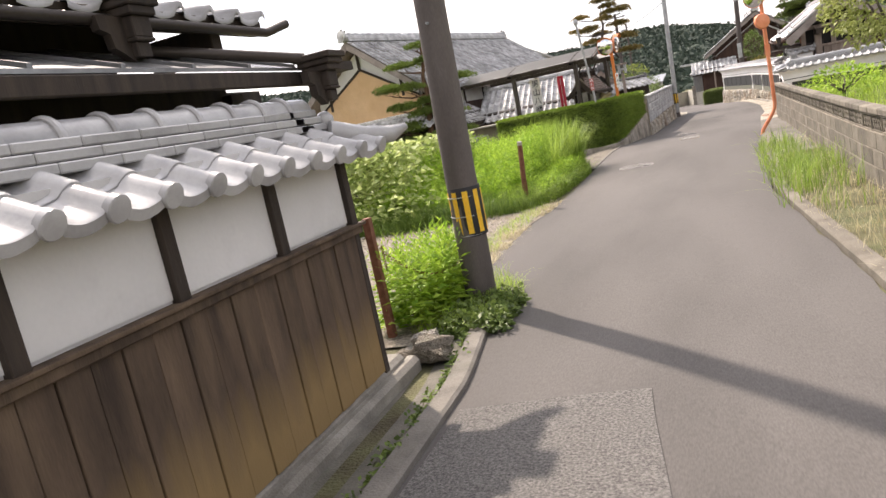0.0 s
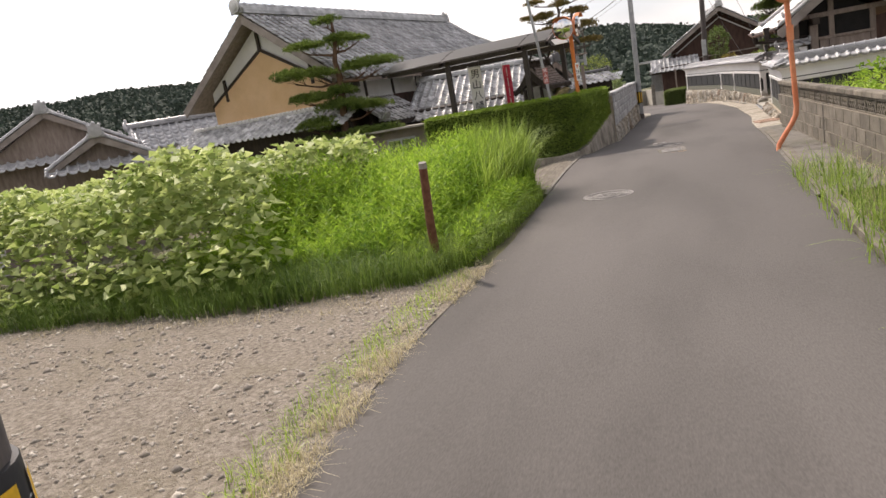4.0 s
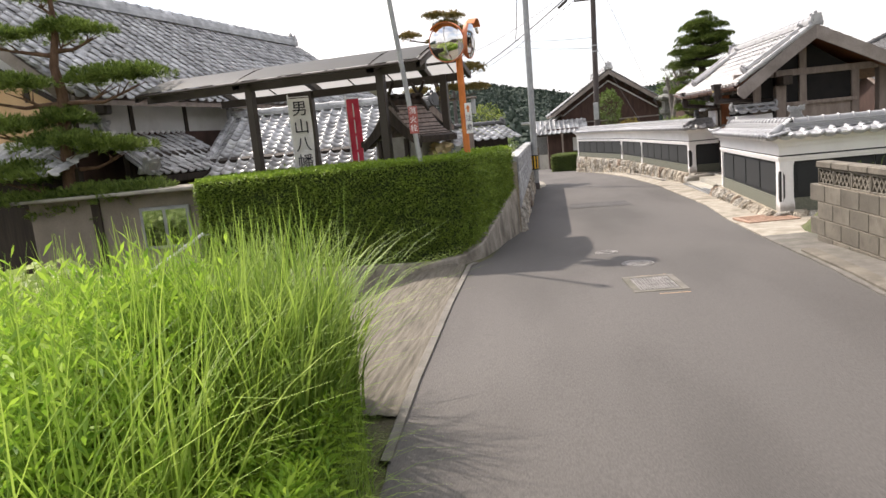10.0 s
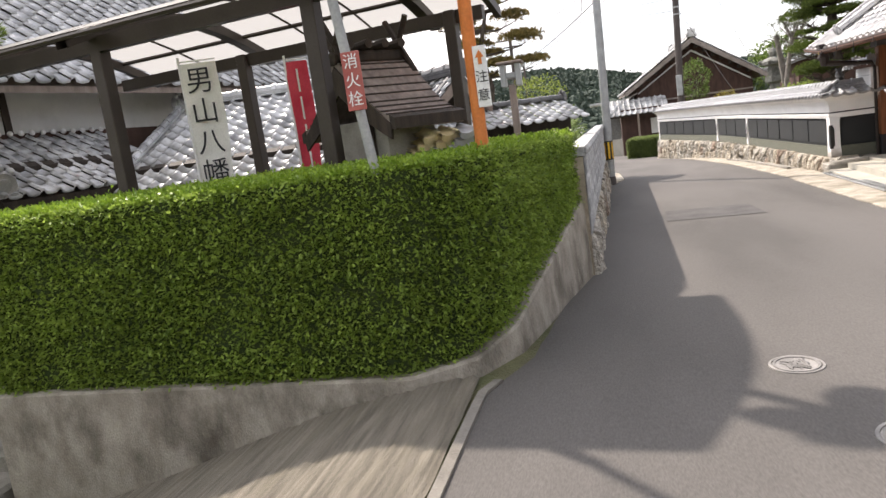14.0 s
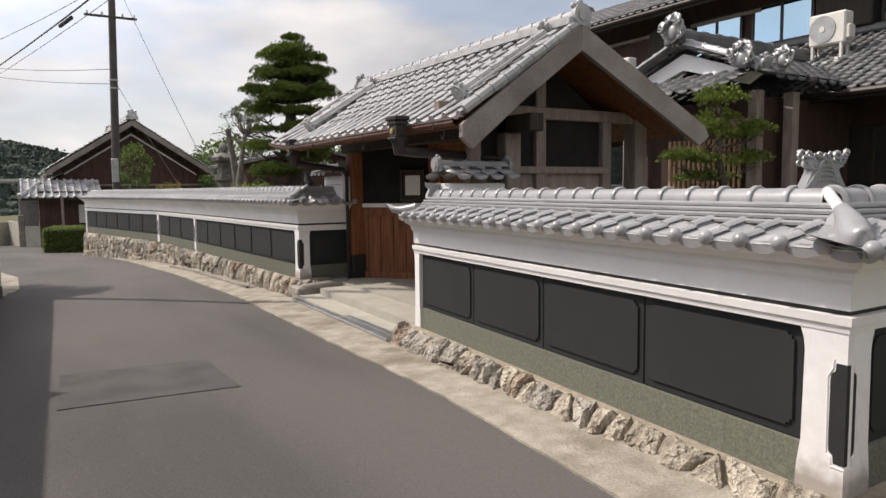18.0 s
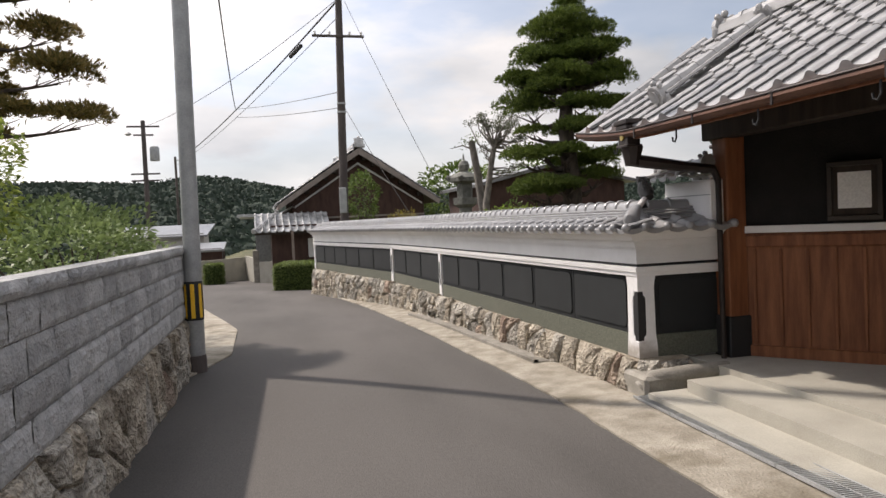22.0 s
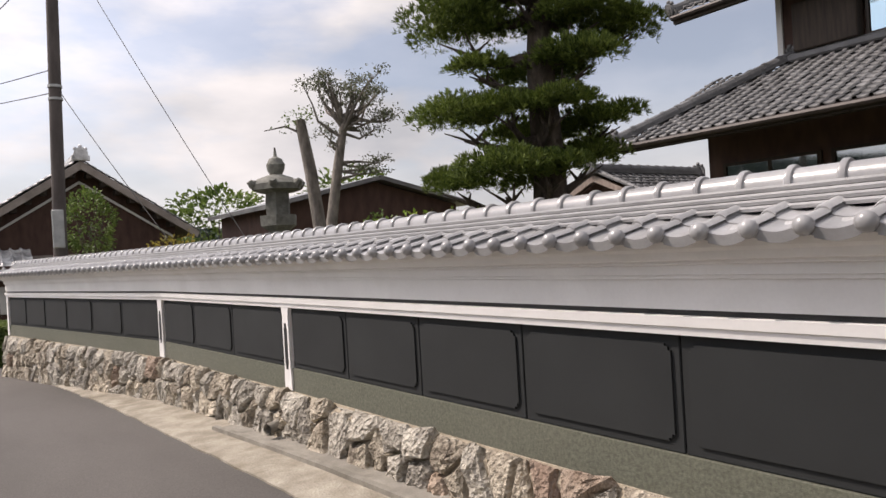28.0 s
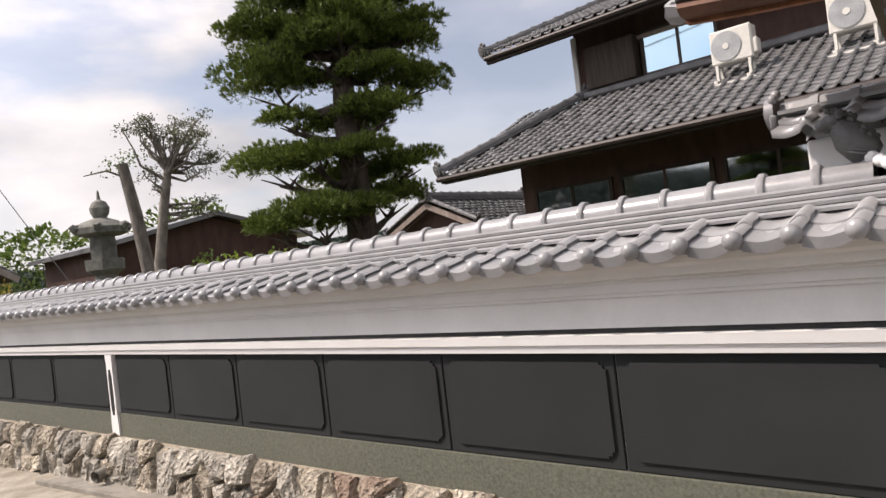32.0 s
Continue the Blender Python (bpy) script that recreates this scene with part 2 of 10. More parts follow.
M_STEPCON = mat("smooth_step_concrete", (0.36, 0.34, 0.29), (0.44, 0.42, 0.36), 0.85, scale=3, fine=120, bump=0.25, depth=0.004, stain=0.3, stain_col=(0.28, 0.26, 0.22))
M_BLOCK = mat("concrete_block", (0.33, 0.335, 0.335), (0.48, 0.48, 0.475), 0.92, scale=9, fine=45, bump=1.0, depth=0.02, vary=0.2, stain=0.4, stain_col=(0.24, 0.24, 0.235))
M_OLDBLOCK = mat("mossy_block", (0.11, 0.097, 0.077), (0.21, 0.188, 0.15), 0.95, scale=6, fine=100, bump=0.7, depth=0.008, vary=0.22, stain=0.75, stain_col=(0.07, 0.062, 0.05), stain_scale=3)
M_ROCK = mat("tan_stone", (0.31, 0.265, 0.205), (0.62, 0.555, 0.45), 0.92, scale=7, fine=28, bump=1.0, depth=0.07, vary=0.22, stain=0.75, stain_col=(0.11, 0.085, 0.065), stain_scale=5, grit=0.8)
M_ROCKGREY = mat("grey_stone", (0.29, 0.265, 0.225), (0.6, 0.56, 0.485), 0.92, scale=7, fine=28, bump=1.0, depth=0.07, vary=0.2, stain=0.7, stain_col=(0.11, 0.095, 0.08), stain_scale=5, grit=0.8)
M_ROCKRED = mat("reddish_stone", (0.27, 0.2, 0.15), (0.48, 0.39, 0.31), 0.92, scale=7, fine=28, bump=1.0, depth=0.07, vary=0.2, stain=0.5, stain_col=(0.14, 0.08, 0.06), stain_scale=2.5)
M_MORTAR = mat("mortar", (0.24, 0.205, 0.155), (0.4, 0.345, 0.265), 0.95, scale=12, fine=80)
M_STRIP = mat("washed_plinth", (0.1, 0.105, 0.08), (0.17, 0.175, 0.135), 0.85, scale=60, fine=220, bump=0.5, depth=0.004, grit=0.9, stain=0.3, stain_col=(0.17, 0.165, 0.135))
M_PANEL = mat("charcoal_panel", (0.0205, 0.0225, 0.0235), (0.027, 0.0295, 0.0305), 0.72, grit=0.1, scale=2, fine=90, bump=0.1, depth=0.002, vary=0.06, spec=0.3, stain=0.2, stain_col=(0.03, 0.029, 0.029))
M_BLACK = mat("black_trim", (0.02, 0.02, 0.021), (0.026, 0.026, 0.027), 0.6, scale=5, fine=60, bump=0.1)
M_WHITE = mat("white_plaster", (0.77, 0.76, 0.75), (0.84, 0.83, 0.82), 0.75, scale=2, fine=60, bump=0.08, depth=0.003, vary=0.03, grit=0.06, stain=0.12, stain_col=(0.5, 0.48, 0.45))
# White plaster, browner and darker towards the foot with an uneven edge.
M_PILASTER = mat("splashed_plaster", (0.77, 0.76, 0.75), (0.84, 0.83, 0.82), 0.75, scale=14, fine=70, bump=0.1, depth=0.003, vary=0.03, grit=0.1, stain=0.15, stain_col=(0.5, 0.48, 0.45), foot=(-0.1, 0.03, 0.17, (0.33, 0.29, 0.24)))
M_CREAM = mat("grey_white_cornice", (0.73, 0.72, 0.705), (0.8, 0.79, 0.775), 0.8, scale=2, fine=60, bump=0.08, depth=0.003, vary=0.03, grit=0.08, stain=0.2, stain_col=(0.42, 0.4, 0.37))
M_TILE = mat("silver_grey_tile", (0.25, 0.25, 0.253), (0.38, 0.38, 0.385), 0.3, grit=0.2, scale=5, fine=60, bump=0.2, depth=0.004, vary=0.14, stain=0.4, stain_col=(0.17, 0.17, 0.17), stain_scale=5, spec=0.75)
M_ROOFTILE = mat("silver_roof_tile", (0.29, 0.287, 0.285), (0.47, 0.466, 0.462), 0.27, grit=0.2, scale=5, fine=60, bump=0.2, depth=0.004, vary=0.12, stain=0.35, stain_col=(0.26, 0.26, 0.26), stain_scale=5, spec=0.6)
M_HOUSETILE = mat("dark_house_tile", (0.075, 0.075, 0.076), (0.15, 0.15, 0.152), 0.5, scale=3.5, fine=50, bump=0.3, depth=0.006, vary=0.25, stain=0.4, stain_col=(0.09, 0.09, 0.088), stain_scale=2, spec=0.5, island=True)
M_OLDTILE = mat("old_roof_tile", (0.32, 0.32, 0.32), (0.6, 0.6, 0.6), 0.36, metal=0.2, scale=3.5, fine=50, bump=0.3, depth=0.006, vary=0.3, stain=0.5, stain_col=(0.08, 0.08, 0.075), stain_scale=2, spec=0.5, island=True)
M_WOODDK = mat("dark_wood", (0.022, 0.016, 0.012), (0.05, 0.036, 0.026), 0.75, scale=3, fine=40, bump=0.4, depth=0.005, stretch=(6, 6, 0.6))
M_WOODRED = mat("red_brown_wood", (0.15, 0.05, 0.02), (0.29, 0.115, 0.05), 0.6, scale=2.5, fine=30, bump=0.3, depth=0.004, stretch=(7, 7, 0.7), vary=0.1)
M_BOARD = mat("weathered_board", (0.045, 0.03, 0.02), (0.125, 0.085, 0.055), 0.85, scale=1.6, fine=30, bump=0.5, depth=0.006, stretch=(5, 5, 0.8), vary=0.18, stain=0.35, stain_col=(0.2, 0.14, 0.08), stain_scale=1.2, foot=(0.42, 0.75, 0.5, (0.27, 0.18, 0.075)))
M_SHRINEWOOD = mat("weathered_shingle", (0.14, 0.112, 0.097), (0.27, 0.225, 0.195), 0.8, scale=3, fine=40, bump=0.4, depth=0.005, stretch=(6, 6, 0.6))
M_GREYWOOD = mat("greyed_timber", (0.2, 0.155, 0.13), (0.31, 0.255, 0.22), 0.85, scale=3, fine=40, bump=0.3, depth=0.004, stretch=(4, 4, 1))
M_BARGE = mat("greyed_bargeboard", (0.2, 0.17, 0.15), (0.31, 0.27, 0.245), 0.8, scale=3, fine=40, bump=0.3, depth=0.003)
M_OCHRE = mat("ochre_plaster", (0.5, 0.325, 0.17), (0.61, 0.42, 0.245), 0.9, scale=1.2, fine=70, bump=0.2, stain=0.3, stain_col=(0.44, 0.3, 0.17))
M_PLASTER = mat("aged_white_plaster", (0.58, 0.57, 0.55), (0.7, 0.69, 0.67), 0.9, grit=0.08, scale=1.2, fine=50, bump=0.1, stain=0.4, stain_col=(0.35, 0.34, 0.32))
M_BROWNWALL = mat("brown_board_wall", (0.05, 0.026, 0.02), (0.085, 0.047, 0.036), 0.8, scale=2, fine=60, bump=0.3, stretch=(3, 3, 1))
M_BRONZE = mat("bronze_aluminium", (0.045, 0.036, 0.03), (0.06, 0.05, 0.042), 0.45, metal=0.4, scale=3, fine=80, bump=0.05)
M_POLECON = mat("pole_concrete", (0.075, 0.064, 0.058), (0.12, 0.104, 0.095), 0.85, scale=5, fine=110, bump=0.4, depth=0.004, stretch=(1, 1, 0.3))
M_POLEDK = mat("dark_pole", (0.06, 0.05, 0.047), (0.1, 0.085, 0.08), 0.8, scale=5, fine=60, stretch=(1, 1, 0.3))
M_STEELGREY = mat("grey_steel", (0.3, 0.31, 0.31), (0.42, 0.43, 0.43), 0.5, metal=0.3, scale=5, fine=60, bump=0.1)
M_ORANGE = mat("orange_paint", (0.62, 0.17, 0.03), (0.75, 0.24, 0.05), 0.5, scale=5, fine=60, bump=0.1, stain=0.25, stain_col=(0.4, 0.2, 0.1))
M_SALMON = mat("faded_orange_paint", (0.66, 0.2, 0.09), (0.76, 0.29, 0.15), 0.55, scale=6, fine=60, bump=0.1, stain=0.3, stain_col=(0.5, 0.25, 0.15))
M_YELLOW = mat("yellow_sheet", (0.78, 0.45, 0.02), (0.85, 0.52, 0.04), 0.5, scale=5, fine=60, bump=0.05)
M_PALERUST = mat("worn_rusty_iron", (0.26, 0.16, 0.11), (0.38, 0.26, 0.19), 0.8, scale=18, fine=80, bump=0.5, depth=0.003)
M_RUST = mat("rusty_iron", (0.12, 0.045, 0.025), (0.22, 0.1, 0.06), 0.85, scale=18, fine=80, bump=0.5, depth=0.003)
M_IRON = mat("cast_iron", (0.14, 0.133, 0.125), (0.28, 0.265, 0.25), 0.8, metal=0.1, scale=8, fine=90, bump=0.5)
M_REDSIGN = mat("faded_red_sign", (0.32, 0.07, 0.06), (0.42, 0.12, 0.1), 0.6, scale=6, fine=60, bump=0.1, stain=0.3, stain_col=(0.3, 0.15, 0.13))
M_RED = mat("red_cloth", (0.5, 0.03, 0.06), (0.6, 0.07, 0.1), 0.8, scale=6, fine=60, bump=0.1)
M_CLOTH = mat("white_banner_cloth", (0.72, 0.7, 0.66), (0.8, 0.78, 0.74), 0.9, scale=6, fine=90, bump=0.2)
M_INK = mat("black_ink", (0.02, 0.02, 0.025), (0.03, 0.03, 0.035), 0.8)
M_SIGNWHITE = mat("white_sign", (0.75, 0.75, 0.74), (0.82, 0.82, 0.8), 0.5, bump=0.05, vary=0.02)
M_BARK = mat("pine_bark", (0.05, 0.04, 0.032), (0.13, 0.105, 0.085), 0.95, scale=14, fine=60, bump=1.0, depth=0.02, stretch=(1, 1, 0.4))
M_GREYBARK = mat("grey_bark", (0.13, 0.115, 0.1), (0.29, 0.26, 0.225), 0.95, scale=14, fine=60, bump=1.0, depth=0.015, stretch=(1, 1, 0.4))
M_REDBARK = mat("red_pine_bark", (0.1, 0.055, 0.035), (0.2, 0.12, 0.08), 0.95, scale=14, fine=60, bump=1.0, depth=0.02, stretch=(1, 1, 0.4))
M_STONE = mat("lantern_stone", (0.12, 0.12, 0.105), (0.23, 0.23, 0.205), 0.9, scale=12, fine=90, bump=0.7, depth=0.01, stain=0.5, stain_col=(0.13, 0.13, 0.11), stain_scale=5)
M_ACWHITE = mat("ivory_enamel", (0.6, 0.58, 0.53), (0.68, 0.66, 0.6), 0.45, bump=0.03, vary=0.02)
# Near-black sheet colour that holds the shade under the gate and shrine roofs.
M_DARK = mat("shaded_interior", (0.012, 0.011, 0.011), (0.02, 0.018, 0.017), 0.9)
M_MUDWALL = mat("grey_brown_render", (0.2, 0.168, 0.14), (0.31, 0.265, 0.225), 0.9, scale=2, fine=60, bump=0.3, stain=0.4, stain_col=(0.13, 0.11, 0.09))
M_VILLAGETILE = mat("pale_silver_tile", (0.27, 0.27, 0.275), (0.5, 0.5, 0.505), 0.35, scale=3, fine=40, bump=0.2, vary=0.15, stain=0.4, stain_col=(0.3, 0.3, 0.3), stain_scale=2)
M_BRASS = mat("dull_brass", (0.45, 0.33, 0.09), (0.6, 0.46, 0.16), 0.4, metal=0.6, scale=8, fine=60)
M_GUTTER = mat("black_brown_gutter", (0.022, 0.017, 0.016), (0.045, 0.034, 0.03), 0.5, metal=0.2, scale=6, fine=60, bump=0.1)
M_COPPER = mat("oxidised_gutter", (0.1, 0.05, 0.035), (0.16, 0.078, 0.05), 0.55, metal=0.3, scale=6, fine=60, bump=0.1)
M_CABLE = mat("black_cable", (0.02, 0.02, 0.02), (0.03, 0.03, 0.03), 0.7)
M_METALROOF = mat("dark_sheet_roof", (0.2, 0.2, 0.2), (0.3, 0.3, 0.3), 0.3, metal=0.6, scale=3, fine=40, bump=0.15)
M_GLASS = glass_mat("window_glass", (0.25, 0.3, 0.33), 0.04, 0.38)
# Blue of the reflected sky is put into the sheen and pane colours.
M_SKYGLASS = glass_mat("blue_tinted_glass", (0.12, 0.2, 0.27), 0.03, 0.72, (0.5, 0.72, 0.9))
M_POLY = bpy.data.materials.new("polycarbonate")
M_POLY.use_nodes = True
_p = M_POLY.node_tree.nodes["Principled BSDF"]
_p.inputs["Base Color"].default_value, _p.inputs["Roughness"].default_value = (0.3, 0.295, 0.285, 1), 0.4
_t, _x = M_POLY.node_tree.nodes.new("ShaderNodeBsdfTranslucent"), M_POLY.node_tree.nodes.new("ShaderNodeMixShader")
_t.inputs["Color"].default_value, _x.inputs[0].default_value = (0.34, 0.335, 0.325, 1), 0.72
M_POLY.node_tree.links.new(_p.outputs[0], _x.inputs[1])
M_POLY.node_tree.links.new(_t.outputs[0], _x.inputs[2])
M_POLY.node_tree.links.new(_x.outputs[0], M_POLY.node_tree.nodes["Material Output"].inputs["Surface"])
M_MIRROR = bpy.data.materials.new("mirror_face")
M_MIRROR.use_nodes = True
_p = M_MIRROR.node_tree.nodes["Principled BSDF"]
_p.inputs["Base Color"].default_value, _p.inputs["Roughness"].default_value, _p.inputs["Metallic"].default_value = (0.85, 0.85, 0.85, 1), 0.06, 1.0
L_WEED = leaf_mat("weed_leaf", (0.14, 0.28, 0.025), (0.43, 0.6, 0.075), 0.44)
L_GRASS = leaf_mat("grass_blade", (0.17, 0.285, 0.035), (0.46, 0.6, 0.11), 0.42)
L_VERGE = leaf_mat("verge_blade", (0.1, 0.18, 0.028), (0.33, 0.45, 0.085), 0.4)
# Darkened grass green; shade at the foot of the weeds is in it.
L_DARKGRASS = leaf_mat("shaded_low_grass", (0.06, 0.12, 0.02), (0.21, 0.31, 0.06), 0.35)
L_DRY = leaf_mat("dry_grass", (0.42, 0.36, 0.2), (0.64, 0.57, 0.38), 0.3)
L_VINE = leaf_mat("vine_leaf", (0.18, 0.27, 0.05), (0.55, 0.62, 0.25), 0.44, 0.55)
L_HEDGE = leaf_mat("hedge_leaf", (0.125, 0.195, 0.034), (0.36, 0.48, 0.088), 0.47, 0.5, 1.5)
L_FARHEDGE = leaf_mat("dull_hedge_leaf", (0.06, 0.09, 0.025), (0.24, 0.3, 0.09), 0.3, 0.5)
L_HEDGETOP = leaf_mat("hedge_new_leaf", (0.13, 0.23, 0.02), (0.33, 0.46, 0.06), 0.3, 0.4)
L_PINE = leaf_mat("pine_needles", (0.03, 0.056, 0.014), (0.21, 0.275, 0.055), 0.15, 0.6)
L_PINE2 = leaf_mat("brownish_pine_needles", (0.075, 0.085, 0.025), (0.33, 0.235, 0.08), 0.15, 0.6)
L_TREE = leaf_mat("tree_leaf", (0.05, 0.09, 0.02), (0.18, 0.25, 0.06), 0.3, 0.5)
L_PALE = leaf_mat("pale_shrub_leaf", (0.1, 0.15, 0.05), (0.28, 0.36, 0.14), 0.3, 0.5)
# Greyed, bluish green: distance haze is put into the hill colour.
L_HILL = leaf_mat("hill_canopy", (0.036, 0.052, 0.042), (0.06, 0.082, 0.063), 0.1, 0.9, 0.05)


# ---- mesh helpers ----
def place_of(ob):
    m = ob.matrix_basis.copy()
    return place_of(ob.parent) @ ob.matrix_parent_inverse @ m if ob.parent else m


class Mb:
    """Collects corners and faces of one mesh."""

    def __init__(self):
        self.v, self.f = [], []

    def add(self, vs, fs):
        k = len(self.v)
        self.v += [tuple(p) for p in vs]
        self.f += [tuple(i + k for i in q) for q in fs]
        return self

    def box(self, lo, hi, b=0.0, m=None):
        (x0, y0, z0), (x1, y1, z1) = lo, hi
        b = min(b, 0.45 * abs(x1 - x0), 0.45 * abs(y1 - y0), 0.45 * abs(z1 - z0))
        if b <= 0:
            vs = [(x, y, z) for z in (z0, z1) for y in (y0, y1) for x in (x0, x1)]
            fs = [(0, 2, 3, 1), (4, 5, 7, 6), (0, 1, 5, 4), (2, 6, 7, 3), (0, 4, 6, 2), (1, 3, 7, 5)]
        else:
            vs, idx = [], {}
            for i, (xx, sx) in enumerate(((x0, 1), (x1, -1))):
                for j, (yy, sy) in enumerate(((y0, 1), (y1, -1))):
                    for k, (zz, sz) in enumerate(((z0, 1), (z1, -1))):
                        for ax in range(3):
                            idx[i, j, k, ax] = len(vs)
                            vs.append((xx + (0 if ax == 0 else sx * b), yy + (0 if ax == 1 else sy * b), zz + (0 if ax == 2 else sz * b)))
            q = idx
            fs = []
            for i in (0, 1):
                fs.append((q[i, 0, 0, 0], q[i, 0, 1, 0], q[i, 1, 1, 0], q[i, 1, 0, 0]))
                fs.append((q[0, i, 0, 1], q[1, i, 0, 1], q[1, i, 1, 1], q[0, i, 1, 1]))
                fs.append((q[0, 0, i, 2], q[0, 1, i, 2], q[1, 1, i, 2], q[1, 0, i, 2]))
                for j in (0, 1):
                    fs.append((q[i, j, 0, 0], q[i, j, 1, 0], q[i, j, 1, 1], q[i, j, 0, 1]))
                    fs.append((q[i, 0, j, 0], q[i, 1, j, 0], q[i, 1, j, 2], q[i, 0, j, 2]))
                    fs.append((q[0, i, j, 1], q[1, i, j, 1], q[1, i, j, 2], q[0, i, j, 2]))
                    for k in (0, 1):
                        fs.append((q[i, j, k, 0], q[i, j, k, 1], q[i, j, k, 2]))
        if m is not None:
            vs = [m @ Vector(p) for p in vs]
        return self.add(vs, fs)

    def prism(self, poly, lift):
        """A closed flat outline of 3D points, pushed along the vector lift."""
        n, lift = len(poly), Vector(lift)
        top = [Vector(p) + lift for p in poly]
        return self.add([*poly, *top], [tuple(range(n - 1, -1, -1)), tuple(range(n, 2 * n)), *[(i, (i + 1) % n, (i + 1) % n + n, i + n) for i in range(n)]])

    def tube(self, pts, r, n=8, caps=True):
        pts = [Vector(p) for p in pts]
        rs = r if isinstance(r, (list, tuple)) else [r] * len(pts)
        k = len(self.v)
        side = None
        for i, p in enumerate(pts):
            d = (pts[min(i + 1, len(pts) - 1)] - pts[max(i - 1, 0)]).normalized()
            if side is None:
                side = d.cross(Vector((0, 0, 1)) if abs(d.z) < 0.9 else Vector((1, 0, 0))).normalized()
            side = (side - d * side.dot(d)).normalized()
            up = d.cross(side)
            self.v += [tuple(p + rs[i] * (math.cos(a) * side + math.sin(a) * up)) for a in [2 * math.pi * j / n for j in range(n)]]
        for i in range(len(pts) - 1):
            for j in range(n):
                a, b = k + i * n + j, k + i * n + (j + 1) % n
                self.f.append((a, b, b + n, a + n))
        if caps:
            self.f.append(tuple(k + j for j in range(n - 1, -1, -1)))
            self.f.append(tuple(k + (len(pts) - 1) * n + j for j in range(n)))
        return self

    def lathe(self, prof, at, n=16):
        """prof: rows of radius and height, turned round the upright through at."""
        k = len(self.v)
        x, y, z = at
        for r, h in prof:
            self.v += [(x + r * math.cos(2 * math.pi * j / n), y + r * math.sin(2 * math.pi * j / n), z + h) for j in range(n)]
        for i in range(len(prof) - 1):
            for j in range(n):
                a, b = k + i * n + j, k + i * n + (j + 1) % n
                self.f.append((a, b, b + n, a + n))
        self.f.append(tuple(k + j for j in range(n - 1, -1, -1)))
        self.f.append(tuple(k + (len(prof) - 1) * n + j for j in range(n)))
        return self

    def ball(self, c, r, n=8, m=5, squash=1.0):
        prof = [(max(1e-4, r * math.sin(math.pi * i / m)), -r * squash * math.cos(math.pi * i / m)) for i in range(m + 1)]
        return self.lathe(prof, c, n)

    def strip(self, rows):
        """Rows of equally many points, joined by quads."""
        n = len(rows[0])
        k = len(self.v)
        for row in rows:
            self.v += [tuple(p) for p in row]
        for i in range(len(rows) - 1):
            for j in range(n - 1):
                a = k + i * n + j
                self.f.append((a, a + 1, a + n + 1, a + n))
        return self

    def weld(self):
        """Join points that lie on one another."""
        seen, to, vs = {}, [], []
        for v in self.v:
            k = tuple(round(c, 4) for c in v)
            if k not in seen:
                seen[k] = len(vs)
                vs.append(v)
            to.append(seen[k])
        self.v, self.f = vs, [tuple(dict.fromkeys(to[i] for i in f)) for f in self.f]
        self.f = [f for f in self.f if len(f) > 2]
        return self

    def mesh(self, name, m, smooth=None):
        me = bpy.data.meshes.new(name)
        me.from_pydata(self.v, [], self.f)
        if m:
            me.materials.append(m)
        if smooth is not None:
            me.shade_smooth()
            me.set_sharp_from_angle(angle=radians(smooth))
        me.update()
        return me


def hang(ob, parent):
    ob.parent = parent
    ob.matrix_parent_inverse = place_of(parent).inverted()
    return ob


def part(name, mb, m, parent=None, label="", smooth=None, at=None):
    """One mesh object, built in world places, under a thing or a part."""
    data = mb if isinstance(mb, bpy.types.Mesh) else mb.mesh(name, m, smooth)
    ob = new(name, data)
    if at is not None:
        ob.matrix_basis = at
    if parent is not None:
        hang(ob, parent)
    if label:
        ob["label"] = label
    return ob


def thing(name, at, label, category, group="", kind=""):
    ob = new(name)
    ob.empty_display_size = 0.2
    ob.matrix_basis = Matrix.Translation(at)
    return tagged(ob, label, category, group, kind)


def npmesh(name, verts, faces, m, smooth=False):
    """A mesh from numpy arrays: corners (n, 3) and faces (n, 3 or 4)."""
    me = bpy.data.meshes.new(name)
    nf, k = faces.shape
    me.vertices.add(len(verts))
    me.vertices.foreach_set("co", np.ascontiguousarray(verts, dtype=np.float32).ravel())
    me.loops.add(nf * k)
    me.loops.foreach_set("vertex_index", np.ascontiguousarray(faces, dtype=np.int32).ravel())
    me.polygons.add(nf)
    me.polygons.foreach_set("loop_start", np.arange(0, nf * k, k, dtype=np.int32))
    me.polygons.foreach_set("loop_total", np.full(nf, k, dtype=np.int32))
    me.materials.append(m)
    me.update(calc_edges=True)
    if smooth:
        me.shade_smooth()
    return me


RNG = np.random.default_rng(7)


def unit(a):
    return a / np.maximum(np.linalg.norm(a, axis=-1, keepdims=True), 1e-9)


def leaf_mesh(name, base, way, length, width, m, droop=0.25):
    """Diamond leaves: two quads each, folded along the rib and bent down at the tip."""
    n = len(base)
    way = unit(way)
    side = unit(np.cross(way, RNG.normal(size=(n, 3)) * 0.5 + [0, 0, 1.0]))
    up = np.cross(side, way)
    length, width = np.broadcast_to(length, n)[:, None], np.broadcast_to(width, n)[:, None]
    mid = base + way * length * 0.5
    tip = base + way * length - np.array([0, 0, 1.0]) * length * droop
    l, r = mid + side * width * 0.5 + up * width * 0.15, mid - side * width * 0.5 + up * width * 0.15
    v = np.stack([base, l, tip, r], 1).reshape(-1, 3)
    k = np.arange(n)[:, None] * 4
    return npmesh(name, v, k + np.array([[0, 1, 2, 3]]), m)


